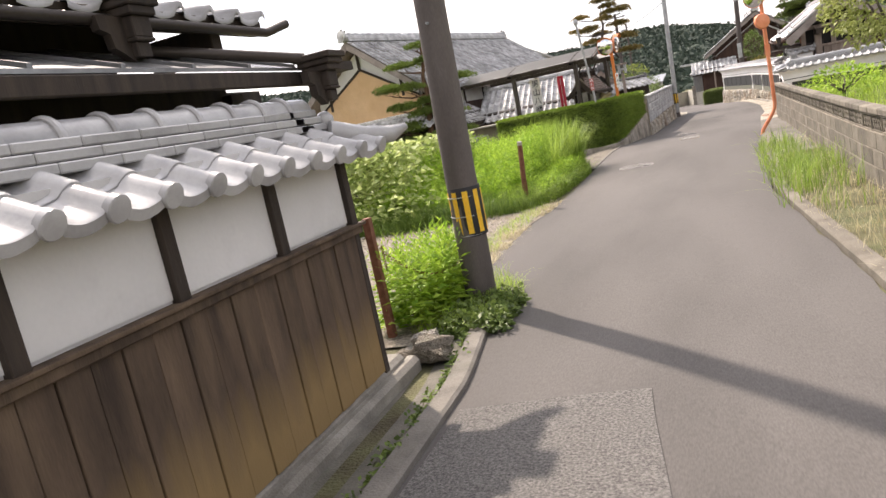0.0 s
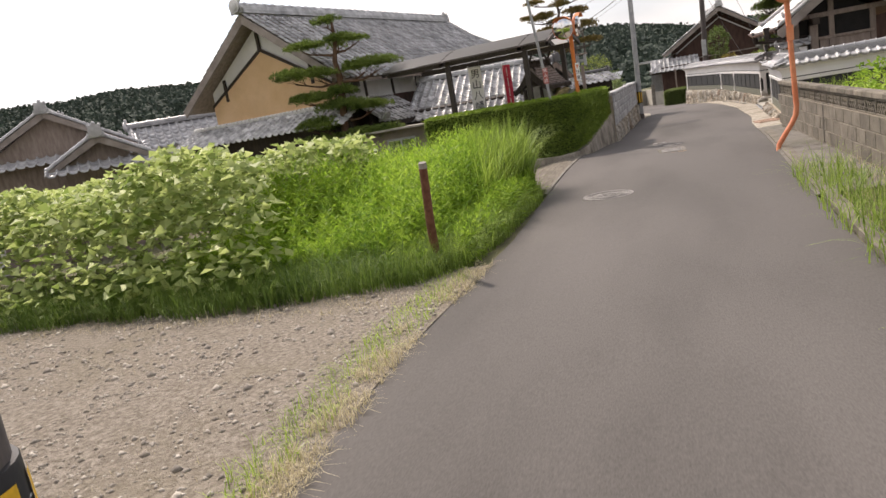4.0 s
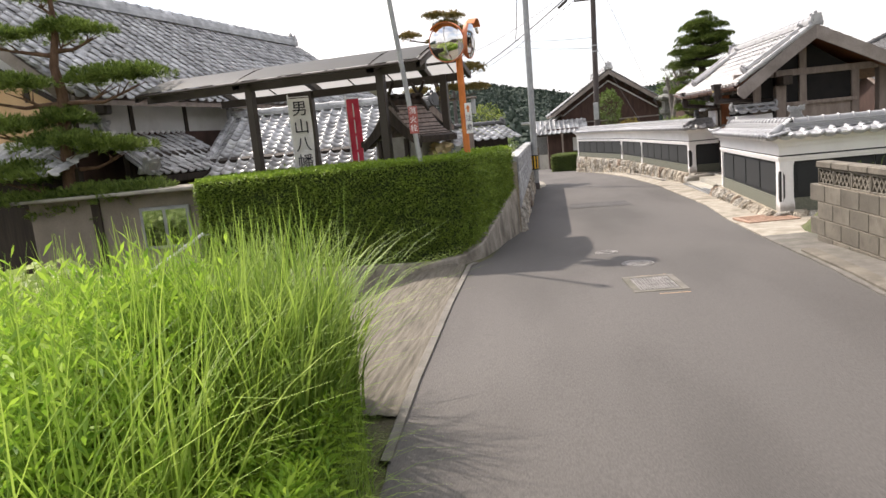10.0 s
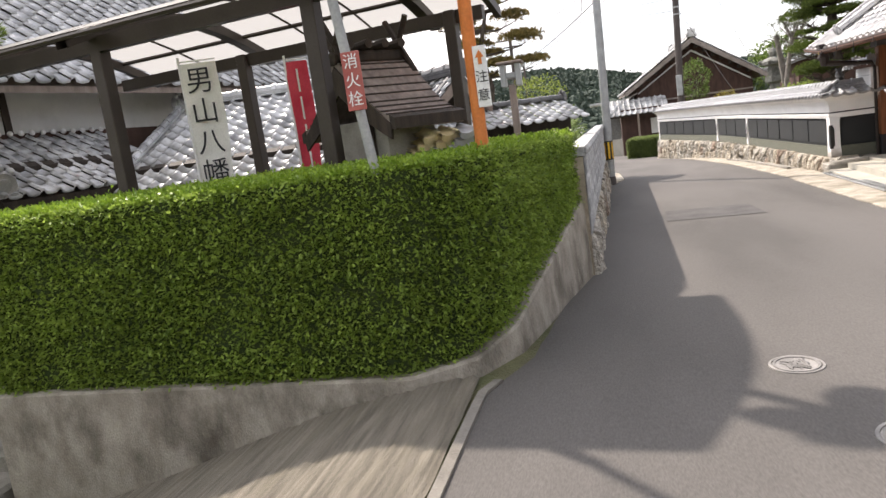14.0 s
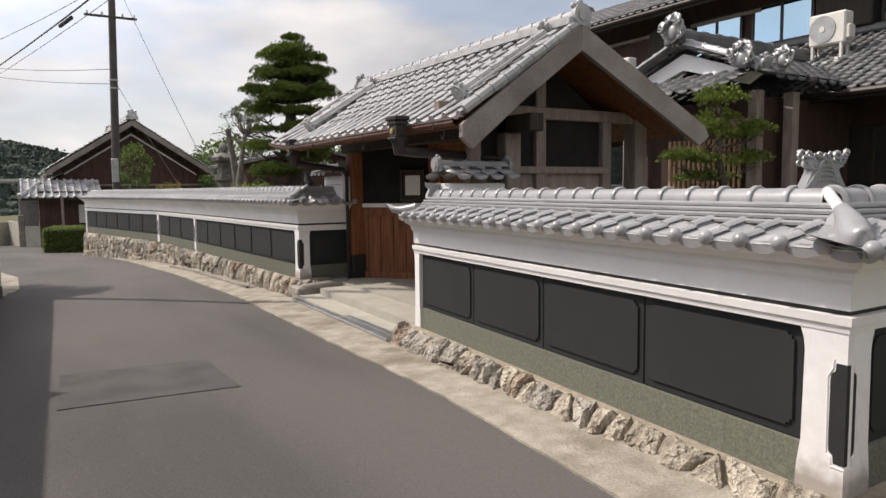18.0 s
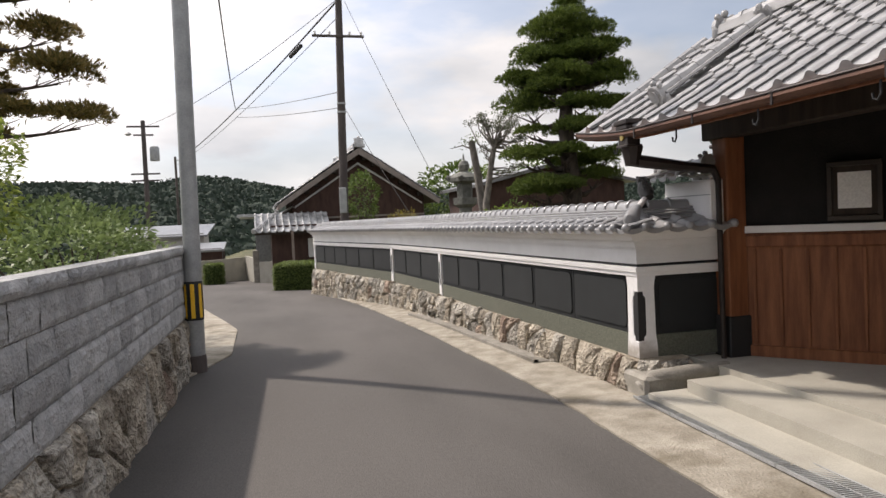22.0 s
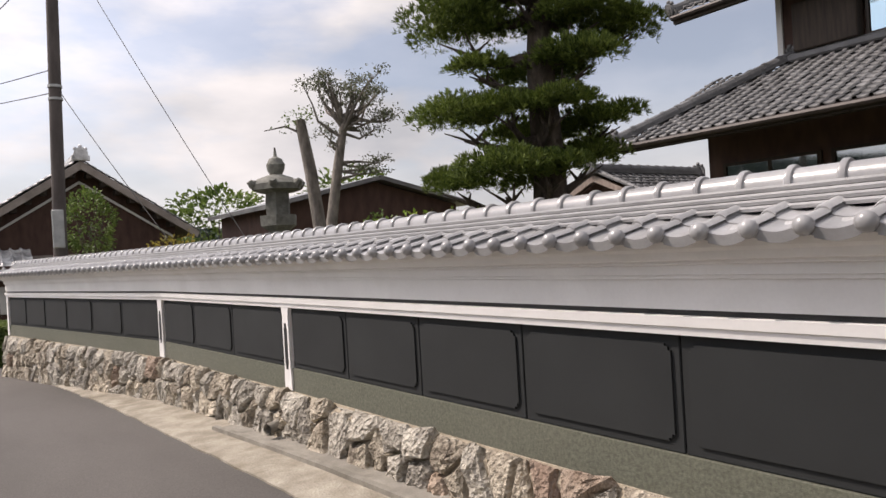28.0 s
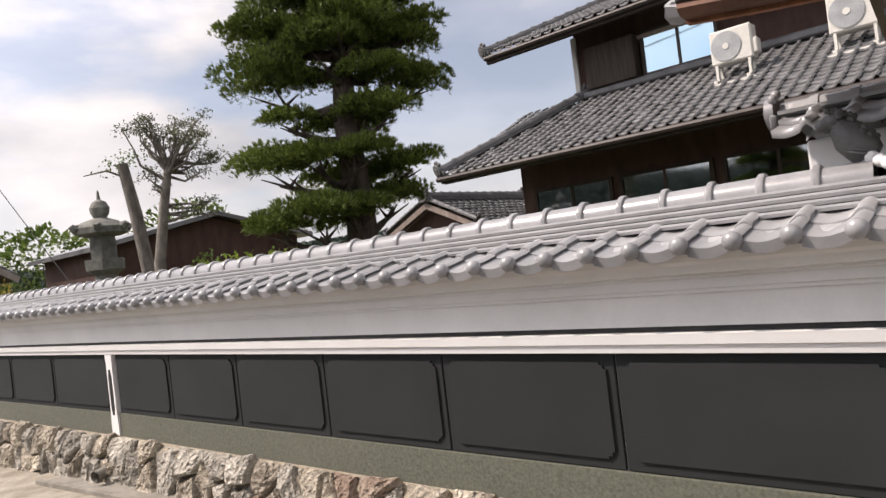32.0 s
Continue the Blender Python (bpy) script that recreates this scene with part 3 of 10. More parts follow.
def blade_mesh(name, base, lean, height, width, m, segs=3):
    """Arching grass blades."""
    n = len(base)
    lean = np.asarray(lean)
    s = np.linspace(0, 1, segs + 1)
    side = unit(np.cross(np.c_[lean[:, :2], np.zeros(n)] + 1e-6, [0, 0, 1.0]))
    h, w = np.broadcast_to(height, n)[:, None, None], np.broadcast_to(width, n)[:, None, None]
    out = np.c_[lean[:, :2], np.zeros(n)][:, None] * (s[None, :, None] ** 2)
    path = base[:, None] + out * h + np.array([0, 0, 1.0]) * h * (s - 0.45 * s**3 * np.linalg.norm(lean[:, :2], axis=1)[:, None])[:, :, None]
    ww = w * (1 - 0.92 * s[None, :, None])
    v = np.stack([path - side[:, None] * ww / 2, path + side[:, None] * ww / 2], 2).reshape(-1, 3)
    k = np.arange(n)[:, None, None] * (2 * (segs + 1)) + (np.arange(segs) * 2)[None, :, None]
    return npmesh(name, v, (k + np.array([0, 1, 3, 2])).reshape(-1, 4), m)


def lerp(t, xs, ys):
    return float(np.interp(t, xs, ys))


# ---- the lie of the land ----
RY = (-60, -5, 0, 7, 14, 18, 24, 31, 36, 40, 46, 60, 90, 400)
RZ = (0.3, 0.02, -0.05, -0.12, -0.18, -0.17, -0.33, -0.5, -0.58, -0.72, -0.95, -1.35, -2.0, -2.5)
EL_Y = (-60, 2.6, 3.8, 5.4, 6.6, 8.6, 12, 16, 20.1, 20.7, 22, 25.3, 30, 33.6, 35.2, 38.2, 40, 42.3, 43.6, 47, 53, 60, 70)
EL_X = (-1.5, -1.53, -1.57, -1.85, -2.4, -2.48, -2.34, -2.4, -2.36, -2.15, -1.99, -1.74, -1.5, -1.43, -0.95, -0.97, -1.27, -1.68, -1.9, -2.5, -4.0, -7.0, -14)
ER_Y = (-60, 5, 9.3, 13, 17, 20.2, 22.7, 25.2, 28.5, 31.5, 35, 41.4, 48, 52, 58, 64, 70)
ER_X = (1.0, 0.82, 0.56, 0.76, 1.02, 1.23, 1.4, 1.7, 1.85, 2.0, 1.9, 1.72, 1.3, 0.75, -0.3, -2.5, -8)


def road_z(y):
    return lerp(y, RY, RZ)


def left_edge(y):
    return lerp(y, EL_Y, EL_X)


def right_edge(y):
    return lerp(y, ER_Y, ER_X)


def smooth01(t):
    t = min(1.0, max(0.0, t))
    return t * t * (3 - 2 * t)


def ground_z(x, y):
    z = road_z(y) - 0.035
    if x < -2.4:
        z -= 0.8 * smooth01((-2.4 - x) / 3.6) * smooth01((y - 12.5) / 6)
        z -= 2.0 * smooth01((-7 - x) / 40)
    if x > 1.7:
        z += 0.5 * smooth01((x - 1.72) / 0.4) * smooth01((21.5 - y) / 0.8)
        if y > 21:
            z += (-0.28 - z) * smooth01((x - 3.0) / 0.5) * smooth01((52 - y) / 4)
    return z

# ---- ground and road ----
gx = np.unique(np.concatenate([-np.geomspace(12, 400, 14), np.linspace(-12, 8, 54), np.geomspace(8, 400, 14), [1.74, 1.9, 2.1]]))
gy = np.unique(np.concatenate([-np.geomspace(6, 200, 10), np.linspace(-6, 62, 110), np.geomspace(62, 600, 16)]))
gv = np.array([(x, y, ground_z(x, y)) for y in gy for x in gx])
gi = (np.arange(len(gy) - 1)[:, None] * len(gx) + np.arange(len(gx) - 1)[None]).ravel()
ground = new("ground", npmesh("ground", gv, np.stack([gi, gi + 1, gi + 1 + len(gx), gi + len(gx)], 1), M_EARTH, True))
tagged(ground, "rough earth and weeds beyond the road edges", "ground", kind="structure")

road_ys = np.unique(np.concatenate([np.linspace(-8, 48, 225), np.linspace(48, 70, 45)]))


def ragged(y, seed, amount):
    return amount * (noise.noise((y * 2.3, seed, 0)) + 0.5 * noise.noise((y * 7.0, seed, 3)))


rows = []
for y in road_ys:
    xl, xr = left_edge(y) + ragged(y, 1, 0.035), right_edge(y) + ragged(y, 9, 0.03)
    crown = [(xl + (xr - xl) * s, y, road_z(y) + 0.03 * (1 - (2 * s - 1) ** 2) - 0.012) for s in np.linspace(0, 1, 11)]
    rows.append([(xl, y, road_z(y) - 0.08), *crown, (xr, y, road_z(y) - 0.08)])
road = part("road", Mb().strip(rows), M_ASPHALT, smooth=40)
tagged(road, "worn grey asphalt lane with patches and a worn crown", "road", kind="structure")


def crown_z(x, y):
    xl, xr = left_edge(y), right_edge(y)
    s = (x - xl) / (xr - xl)
    return road_z(y) + 0.03 * (1 - (2 * s - 1) ** 2) - 0.012


def road_patch(name, corners, m, label):
    """A sheet laid on the asphalt between four corners, given anticlockwise."""
    a, b, c, d = [Vector(p) for p in corners]
    rows = []
    for i in range(9):
        p, q = a.lerp(d, i / 8), b.lerp(c, i / 8)
        line = [p.lerp(q, j / 8) for j in range(9)]
        rows.append([(v.x + 0.012 * noise.noise((v.x * 9, v.y * 9, 1)), v.y + 0.012 * noise.noise((v.x * 9, v.y * 9, 5)), crown_z(v.x, v.y) + 0.006) for v in line])
    return tagged(part(name, Mb().strip(rows), m, smooth=40), label, "road patch", kind="structure")


road_patch("road_patch_1", [(-1.5, 1.2), (-0.15, 1.0), (-0.5, 3.56), (-1.5, 3.44)], M_PATCH, "square patch of coarse pale aggregate in the asphalt")
road_patch("road_patch_2", [(-0.74, 26.35), (0.5, 26.2), (0.5, 27.35), (-0.67, 27.5)], M_DARKPATCH, "smooth darker repair patch in the asphalt")

# kerb and gutter strip below the boarded wall
mb = Mb()
rows = []
for y in np.linspace(-8, 5.3, 60):
    x, z = left_edge(y), road_z(y)
    rows.append([(x, y, z - 0.1), (x, y, z + 0.02), (x - 0.02, y, z + 0.035), (x - 0.13, y, z + 0.035 + 0.01 * noise.noise((y * 3, 0, 0))), (x - 0.14, y, z - 0.1)])
tagged(part("kerb_1", mb.strip(rows), M_KERB, smooth=35), "worn concrete kerb along the lane", "kerb", kind="structure")
mb = Mb()
rows = []
for y in np.linspace(-8, 5.0, 60):
    x, z = left_edge(y) - 0.138, road_z(y)
    rows.append([(x, y, z - 0.02), (x - 0.25, y, z - 0.04), (-2.3, y, z + 0.0)])
tagged(part("gutter_strip", mb.strip(rows), M_KERB, smooth=35), "stained concrete gutter strip beside the boarded wall", "gutter", kind="structure")

# gravel lot
rows = []
for y in np.linspace(4.6, 10.9, 40):
    x1 = min(left_edge(y) + 0.02, -1.9) if y > 6 else -2.3 - 0.0 * y
    rows.append([(x1 + (-11 - x1) * s, y, road_z(y) - 0.012 + 0.02 * noise.noise((x1 + (-11 - x1) * s, y * 1.3, 2))) for s in np.linspace(0, 1, 30)])
tagged(part("gravel_lot", Mb().strip(rows), M_GRAVEL, smooth=60), "pale crushed-stone parking lot with thin weeds", "gravel", kind="structure")

# loose stones on the lot, pressed into the surface
gp = np.c_[RNG.uniform(-7.5, -2.4, 7000), RNG.uniform(5.2, 10.6, 7000)]
gp = gp[[x < (left_edge(y) - 0.02 if y > 6 else -2.6) and noise.noise((x * 1.2, y * 1.2, 9)) > -0.2 for x, y in gp]]
gz = np.array([road_z(y) - 0.012 + 0.02 * noise.noise((x, y * 1.3, 2)) for x, y in gp])
size = RNG.gamma(4, 0.0035, len(gp))[:, None, None]
octa = np.array([(1, 0, 0), (0, 1, 0), (-1, 0, 0), (0, -1, 0), (0, 0, 0.8), (0, 0, -0.5)])
shape = octa[None] * RNG.uniform(0.6, 1.3, (len(gp), 6, 1)) * size
turn = RNG.uniform(0, 6.3, len(gp))
co_, si_ = np.cos(turn)[:, None], np.sin(turn)[:, None]
sx_, sy_ = shape[:, :, 0] * co_ - shape[:, :, 1] * si_, shape[:, :, 0] * si_ + shape[:, :, 1] * co_
pv = np.stack([sx_ + gp[:, :1], sy_ + gp[:, 1:], shape[:, :, 2] + gz[:, None]], -1).reshape(-1, 3)
pf = (np.arange(len(gp))[:, None, None] * 6 + np.array([(0, 1, 4), (1, 2, 4), (2, 3, 4), (3, 0, 4), (1, 0, 5), (2, 1, 5), (3, 2, 5), (0, 3, 5)])).reshape(-1, 3)
tagged(new("gravel", npmesh("gravel", pv, pf, mat("gravel_stone", (0.2, 0.175, 0.145), (0.5, 0.46, 0.4), 0.9, vary=0.4, island=True))), "loose pale crushed stones on the lot", "gravel", kind="stuff")

# grooved concrete driveway running down beside the hedge
rows = []
drive_x = [-2.44 - 0.0055 * i for i in range(260)] + [-3.87 - 0.034 * i for i in range(80)]
for x in drive_x:
    rough = lerp(x, (-4.4, -3.6, -2.6), (0.25, 0.7, 1.0))
    line = []
    for k in range(41):
        y = 15.5 + (20.45 - 15.5) * k / 40
        wob = 0.02 * noise.noise((y * 0.9, 0, 0))
        line.append((x, y, ground_z(x, y) + lerp(x, (-2.7, -2.44), (0.04, 0.012)) + rough * (0.016 * noise.noise(((x - 0.07 * y + wob) * 26, y * 0.7, 0)) + 0.009 * noise.noise(((x - 0.07 * y + wob) * 60, y * 1.6, 4)) + 0.006 * noise.noise((x * 5, y * 5, 2)))))
    rows.append(line)
tagged(part("driveway", Mb().strip(rows), M_DRIVE, smooth=50), "brushed concrete driveway with drag grooves, sloping away", "driveway", kind="structure")
rows = []
for y in np.linspace(14.9, 20.3, 30):
    x, z = left_edge(y), road_z(y)
    rows.append([(x + 0.01, y, z - 0.06), (x + 0.01, y, z + 0.006), (x - 0.04, y, z + 0.01), (x - 0.06, y, z - 0.02), (x - 0.06, y, z - 0.06)])
tagged(part("kerb_2", Mb().strip(rows), M_KERB, smooth=35), "flush concrete edging at the driveway", "kerb", kind="structure")

# pale concrete verge on the garden-wall side
WB = [(2.79, 31.2), (2.59, 37.25), (2.388, 40.75), (1.15, 47.4)]
VERGE_Y = (13.0, 19.6, 20.6, 22.3, 22.7, 25.0, 26.9, 27.3, 30.8, 31.2, 34, 37.5, 41, 47.4, 49)
VERGE_X = (1.62, 1.62, 2.4, 2.6, 2.3, 2.35, 2.5, 2.42, 2.7, 2.85, 2.72, 2.6, 2.4, 1.2, 0.95)
verge_rows = []
for y in np.linspace(12.5, 48.5, 181):
    xr, xo, z = right_edge(y) - 0.02 + ragged(y, 9, 0.03), lerp(y, VERGE_Y, VERGE_X), road_z(y)
    verge_rows.append([(xr, y, z - 0.06), (xr, y, z + 0.004 + 0.005 * noise.noise((y * 4, 0, 0)))] + [(xr + (xo - xr) * s, y, z + 0.01 + 0.012 * s + 0.008 * noise.noise((xr + s, y * 1.5, 7))) for s in (0.1, 0.3, 0.5, 0.7, 0.9, 1.0)])
tagged(part("verge_1", Mb().strip(verge_rows[:42]), M_KERB, smooth=40), "dark mossy verge below the old block wall", "verge", kind="structure")
tagged(part("verge_2", Mb().strip(verge_rows[41:]), M_CONCRETE, smooth=40), "pale stained concrete verge between asphalt and wall", "verge", kind="structure")

# concrete apron past the pole on the block-wall side
rows = []
for y in np.linspace(33.0, 46.0, 60):
    xr, z = left_edge(y) + 0.02, road_z(y)
    rows.append([(xr - 2.6, y, z - 0.06), (xr - 2.6, y, z + 0.03)] + [(xr - w, y, z + 0.012 + 0.008 * noise.noise((w, y * 1.5, 2))) for w in (1.4, 0.7, 0.3, 0.06)] + [(xr, y, z + 0.004), (xr, y, z - 0.06)])
tagged(part("apron", Mb().strip(rows), M_CONCRETE, smooth=40), "pale stained concrete apron beside the lane", "apron", kind="structure")

# low kerb along the block wall
mb = Mb()
rows = []
for y in np.linspace(-8, 19.4, 80):
    x, z = right_edge(y) + 0.02, road_z(y)
    rows.append([(x, y, z - 0.1), (x, y, z + 0.03), (x + 0.015, y, z + 0.04), (x + 0.13, y, z + 0.04 + 0.012 * noise.noise((y * 3, 4, 0))), (x + 0.15, y, z - 0.12)])
tagged(part("kerb_3", mb.strip(rows), M_OLDBLOCK, smooth=35), "worn concrete kerb below the block wall", "kerb", kind="structure")


def manhole(at, r, label, rings, squareish=False):
    x, y = at
    z = crown_z(x, y)
    t = thing("manhole_cover", (x, y, z), label, "manhole cover")
    part("rim", Mb().lathe([(r, -0.03), (r, 0.004), (r * 0.99, 0.008), (r * 0.9, 0.008), (r * 0.895, -0.004)], (x, y, z), 40), M_IRON, t, smooth=30)
    part("lid", Mb().lathe([(r * 0.885, -0.03), (r * 0.885, 0.003), (r * 0.86, 0.006), (0.01, 0.006)], (x, y, z), 40), M_IRON, t, smooth=30)
    mb = Mb()
    for k in range(rings):
        rr = r * (0.8 - 0.085 * k)
        mb.lathe([(rr + 0.008, 0.003), (rr + 0.006, 0.011), (rr - 0.006, 0.011), (rr - 0.008, 0.003)], (x, y, z), 40)
    part("ring", mb, M_IRON, t, smooth=30)
    mb = Mb()
    rnd = random.Random(int(x * 100))
    for _ in range(46):
        a, d = rnd.uniform(0, 6.28), r * 0.48 * math.sqrt(rnd.random())
        cx, cy = x + d * math.cos(a), y + d * math.sin(a)
        w, h, q = rnd.uniform(0.012, 0.035), rnd.uniform(0.005, 0.009), rnd.uniform(0, 3.1)
        mb.box((-w, -0.006, 0.002), (w, 0.006, 0.004 + h), 0.002, Matrix.Translation((cx, cy, z)) @ Matrix.Rotation(q, 4, "Z"))
    part("relief", mb, M_IRON, t)
    return t


manhole((-1.45, 14.1), 0.33, "round cast iron manhole cover with floral relief and rings", 3)
manhole((-0.5, 19.3), 0.17, "small round cast iron manhole cover near the hedge", 2)
manhole((-0.72, 20.22), 0.135, "small round cast iron valve cover in the asphalt", 1)


def drain_cover():
    x, y = -0.53, 18.19
    z = crown_z(x, y)
    t = thing("hydrant_cover", (x, y, z), "square iron hydrant cover in a yellow-flecked concrete frame", "drain cover")
    m = Matrix.Translation((x, y, z)) @ Matrix.Rotation(radians(2), 4, "Z") @ Matrix.Diagonal((0.88, 0.84, 1, 1))
    fr = Mb()
    for lo, hi in (((-0.27, -0.38, -0.05), (-0.2, 0.38, 0.01)), ((0.2, -0.38, -0.05), (0.27, 0.38, 0.01)), ((-0.2, -0.38, -0.05), (0.2, -0.3, 0.01)), ((-0.2, 0.3, -0.05), (0.2, 0.38, 0.01))):
        fr.box(lo, hi, 0.004, m)
    part("frame", fr, M_KERB, t, "worn concrete frame")
    lid = Mb().box((-0.197, -0.297, -0.04), (0.197, 0.297, 0.006), 0.003, m)
    part("lid", lid, M_IRON, t)
    rel = Mb()
    for i in range(11):
        for j in range(17):
            rel.box((-0.18 + i * 0.033, -0.28 + j * 0.033, 0.004), (-0.158 + i * 0.033, -0.258 + j * 0.033, 0.012), 0.002, m)
    part("relief", rel, M_IRON, t)
    for lo, hi in (((-0.1, 0.395, 0.002), (0.2, 0.407, 0.005)), ((-0.05, -0.49, 0.002), (0.25, -0.475, 0.005))):
        part("paint_line", Mb().box(lo, hi, 0, m), M_OCHRE, t, "worn yellow paint line")


drain_cover()

# ---- garden walls with tiled tops ----
def normals(path):
    """Outward mitre at each point of a plan line: to the left of the way."""
    pts = [Vector(p).to_2d() for p in path]
    out = []
    for i, p in enumerate(pts):
        ds = [(pts[j + 1] - pts[j]).normalized() for j in (i - 1, i) if 0 <= j < len(pts) - 1]
        ns = [Vector((-d.y, d.x)) for d in ds]
        n = sum(ns, Vector((0, 0))).normalized()
        out.append(n / max(0.3, n.dot(ns[0])))
    return pts, out


def sweep(path, profile, mb=None):
    """A closed outline of offset outward and height, led along a plan line."""
    mb = mb or Mb()
    pts, ns = normals(path)
    k, n = len(mb.v), len(profile)
    for p, nn in zip(pts, ns):
        mb.v += [(p.x + nn.x * o, p.y + nn.y * o, z) for o, z in profile]
    for i in range(len(pts) - 1):
        for j in range(n):
            a, b = k + i * n + j, k + i * n + (j + 1) % n
            mb.f.append((a, b, b + n, a + n))
    mb.f.append(tuple(k + j for j in range(n)))
    mb.f.append(tuple(k + (len(pts) - 1) * n + j for j in range(n - 1, -1, -1)))
    return mb


def pantile(name, w, length, thick, m, eave=False, roll=0.3, high=0.2, knob=0.19, disc=0.0):
    """One S-shaped roof tile: x across, y down the slope, z up. knob: a ball on the roll's end; disc: a flat round face there."""
    xs = np.linspace(0, 1, 15)
    prof = []
    for s in xs:
        if s < roll:
            z = high * w * math.sin(math.pi * (0.12 + 0.88 * s / roll)) ** 0.8
        else:
            z = -0.07 * w * math.sin(math.pi * (s - roll) / (1 - roll)) + 0.02 * w * (s - roll)
        prof.append((s * w * 1.04, z))
    mb = Mb()
    rows = []
    for y in (0, length - 0.012, length):
        rows.append([(x, y, z + (0.0 if y < length else -0.005)) for x, z in prof])
    low = [(x, length, min(z * 0.45, z) - 0.048) for x, z in prof] if eave else [(x, length, z - thick) for x, z in prof]
    back = [(x, 0, z - thick) for x, z in prof]
    mb.strip([*rows, low, [(x, length - 0.03, z - thick) for x, z in prof], back])
    if eave and knob:
        mb.ball((roll * w * 0.52, length + 0.002, high * w * 0.15 - 0.004), knob * w, 12, 8)
    if eave and disc:
        mb.tube([(roll * w * 0.52, length - 0.02, high * w * 0.3 - 0.008), (roll * w * 0.52, length + 0.01, high * w * 0.3 - 0.01), (roll * w * 0.52, length + 0.016, high * w * 0.3 - 0.01)], [disc * w * 0.96, disc * w, disc * w * 0.9], 16)
    return mb.mesh(name, m, 40)


def ridge_cap(name, length, r, m):
    """A half-round ridge tile with a raised collar; x along the ridge."""
    def arc(x, rr, z=0.0):
        return [(x, rr * math.cos(a), z + rr * math.sin(a)) for a in np.linspace(-0.15, math.pi + 0.15, 12)]
    mb = Mb().strip([arc(0, r), arc(length * 0.85, r * 0.97), arc(length * 0.86, r * 1.15), arc(length * 0.9, r * 1.22), arc(length * 0.97, r * 1.22), arc(length, r * 1.12), arc(length, r * 0.8)])
    return mb.mesh(name, m, 35)


def rock_meshes(count, ms, name="stone"):
    """Angular stones: hulls of scattered corners, about one metre across."""
    out = []
    rnd = random.Random(77)
    for k in range(count):
        bm = bmesh.new()
        for _ in range(26):
            p = Vector([rnd.uniform(-1, 1) for _ in range(3)])
            p *= 0.5 / max(abs(p.x), abs(p.y), abs(p.z))
            p.x, p.z = p.x * rnd.uniform(0.86, 1.04), p.z * rnd.uniform(0.86, 1.04)
            bm.verts.new(p)
        bmesh.ops.convex_hull(bm, input=bm.verts)
        bmesh.ops.delete(bm, geom=[v for v in bm.verts if not v.link_faces], context="VERTS")
        for _ in range(2):
            bmesh.ops.subdivide_edges(bm, edges=bm.edges[:], cuts=1, use_grid_fill=True)
            bmesh.ops.triangulate(bm, faces=bm.faces[:])
        for v in bm.verts:
            v.co *= 1 + 0.1 * noise.noise(v.co * 3.1 + Vector((k * 7.1, 0, 0))) + 0.1 * noise.noise(v.co * 7.3 + Vector((0, k * 5.3, 0))) + 0.1 * noise.noise(v.co * 15.0 + Vector((k * 3.3, 0, 0)))
        me = bpy.data.meshes.new(name)
        bm.to_mesh(me)
        bm.free()
        me.materials.append(ms[k % len(ms)])
        out.append(me)
    return out


ROCKS = rock_meshes(18, (M_ROCK, M_ROCKGREY, M_ROCK, M_ROCKGREY, M_ROCKRED, M_ROCKGREY))
WALL_EAVE = pantile("eave_tile", 0.2, 0.26, 0.018, M_TILE, True, 0.34, 0.15, 0.19)
WALL_TILE = pantile("tile", 0.2, 0.2, 0.03, M_TILE, False, 0.34, 0.16)
WALL_CAP = ridge_cap("ridge_cap", 0.206, 0.066, M_TILE)
BASE_Z = -0.21


def basis(d, down, at):
    """A pose with x along d, y along down, z their normal."""
    x, y = Vector(d).normalized(), Vector(down).normalized()
    z = x.cross(y)
    return Matrix.Translation(at) @ Matrix((x, y, z)).transposed().to_4x4()


def notched(w, h, r):
    """Outline of a board with scooped corners, centred."""
    pts = []
    for sx, sz, turn in ((1, 1, 0), (-1, 1, 1), (-1, -1, 2), (1, -1, 3)):
        c = (sx * w / 2, sz * h / 2)
        steps = [(-sx * 0, -sz * r), (-sx * r * 0.4, -sz * r), (-sx * r * 0.45, -sz * r * 0.45), (-sx * r, -sz * r * 0.4), (-sx * r, 0)]
        if turn % 2:
            steps = steps[::-1]
        pts += [(c[0] + a, c[1] + b) for a, b in steps]
    return pts


def wall_panel(parent, p, q, n2):
    """A charcoal board between two plan points, with a raised notched field."""
    p, q, n2 = Vector((*p, 0)), Vector((*q, 0)), Vector((*n2, 0))
    d = (q - p).normalized()
    w = (q - p).length - 0.008
    board = Mb()
    o = p + d * 0.004
    m = Matrix((d, n2, Vector((0, 0, 1)))).transposed().to_4x4()
    m.translation = o
    board.box((0, -0.02, -0.015), (w, 0.012, 0.515), 0.004, m)
    ob = part("panel", board, M_PANEL, parent)
    pts = notched(w - 0.08, 0.44, 0.032)
    field = Mb().prism([m @ Vector((w / 2 + a, 0.0125, 0.255 + b)) for a, b in pts], n2 * 0.012)
    part("raised_field", field, M_PANEL, ob)
    return ob


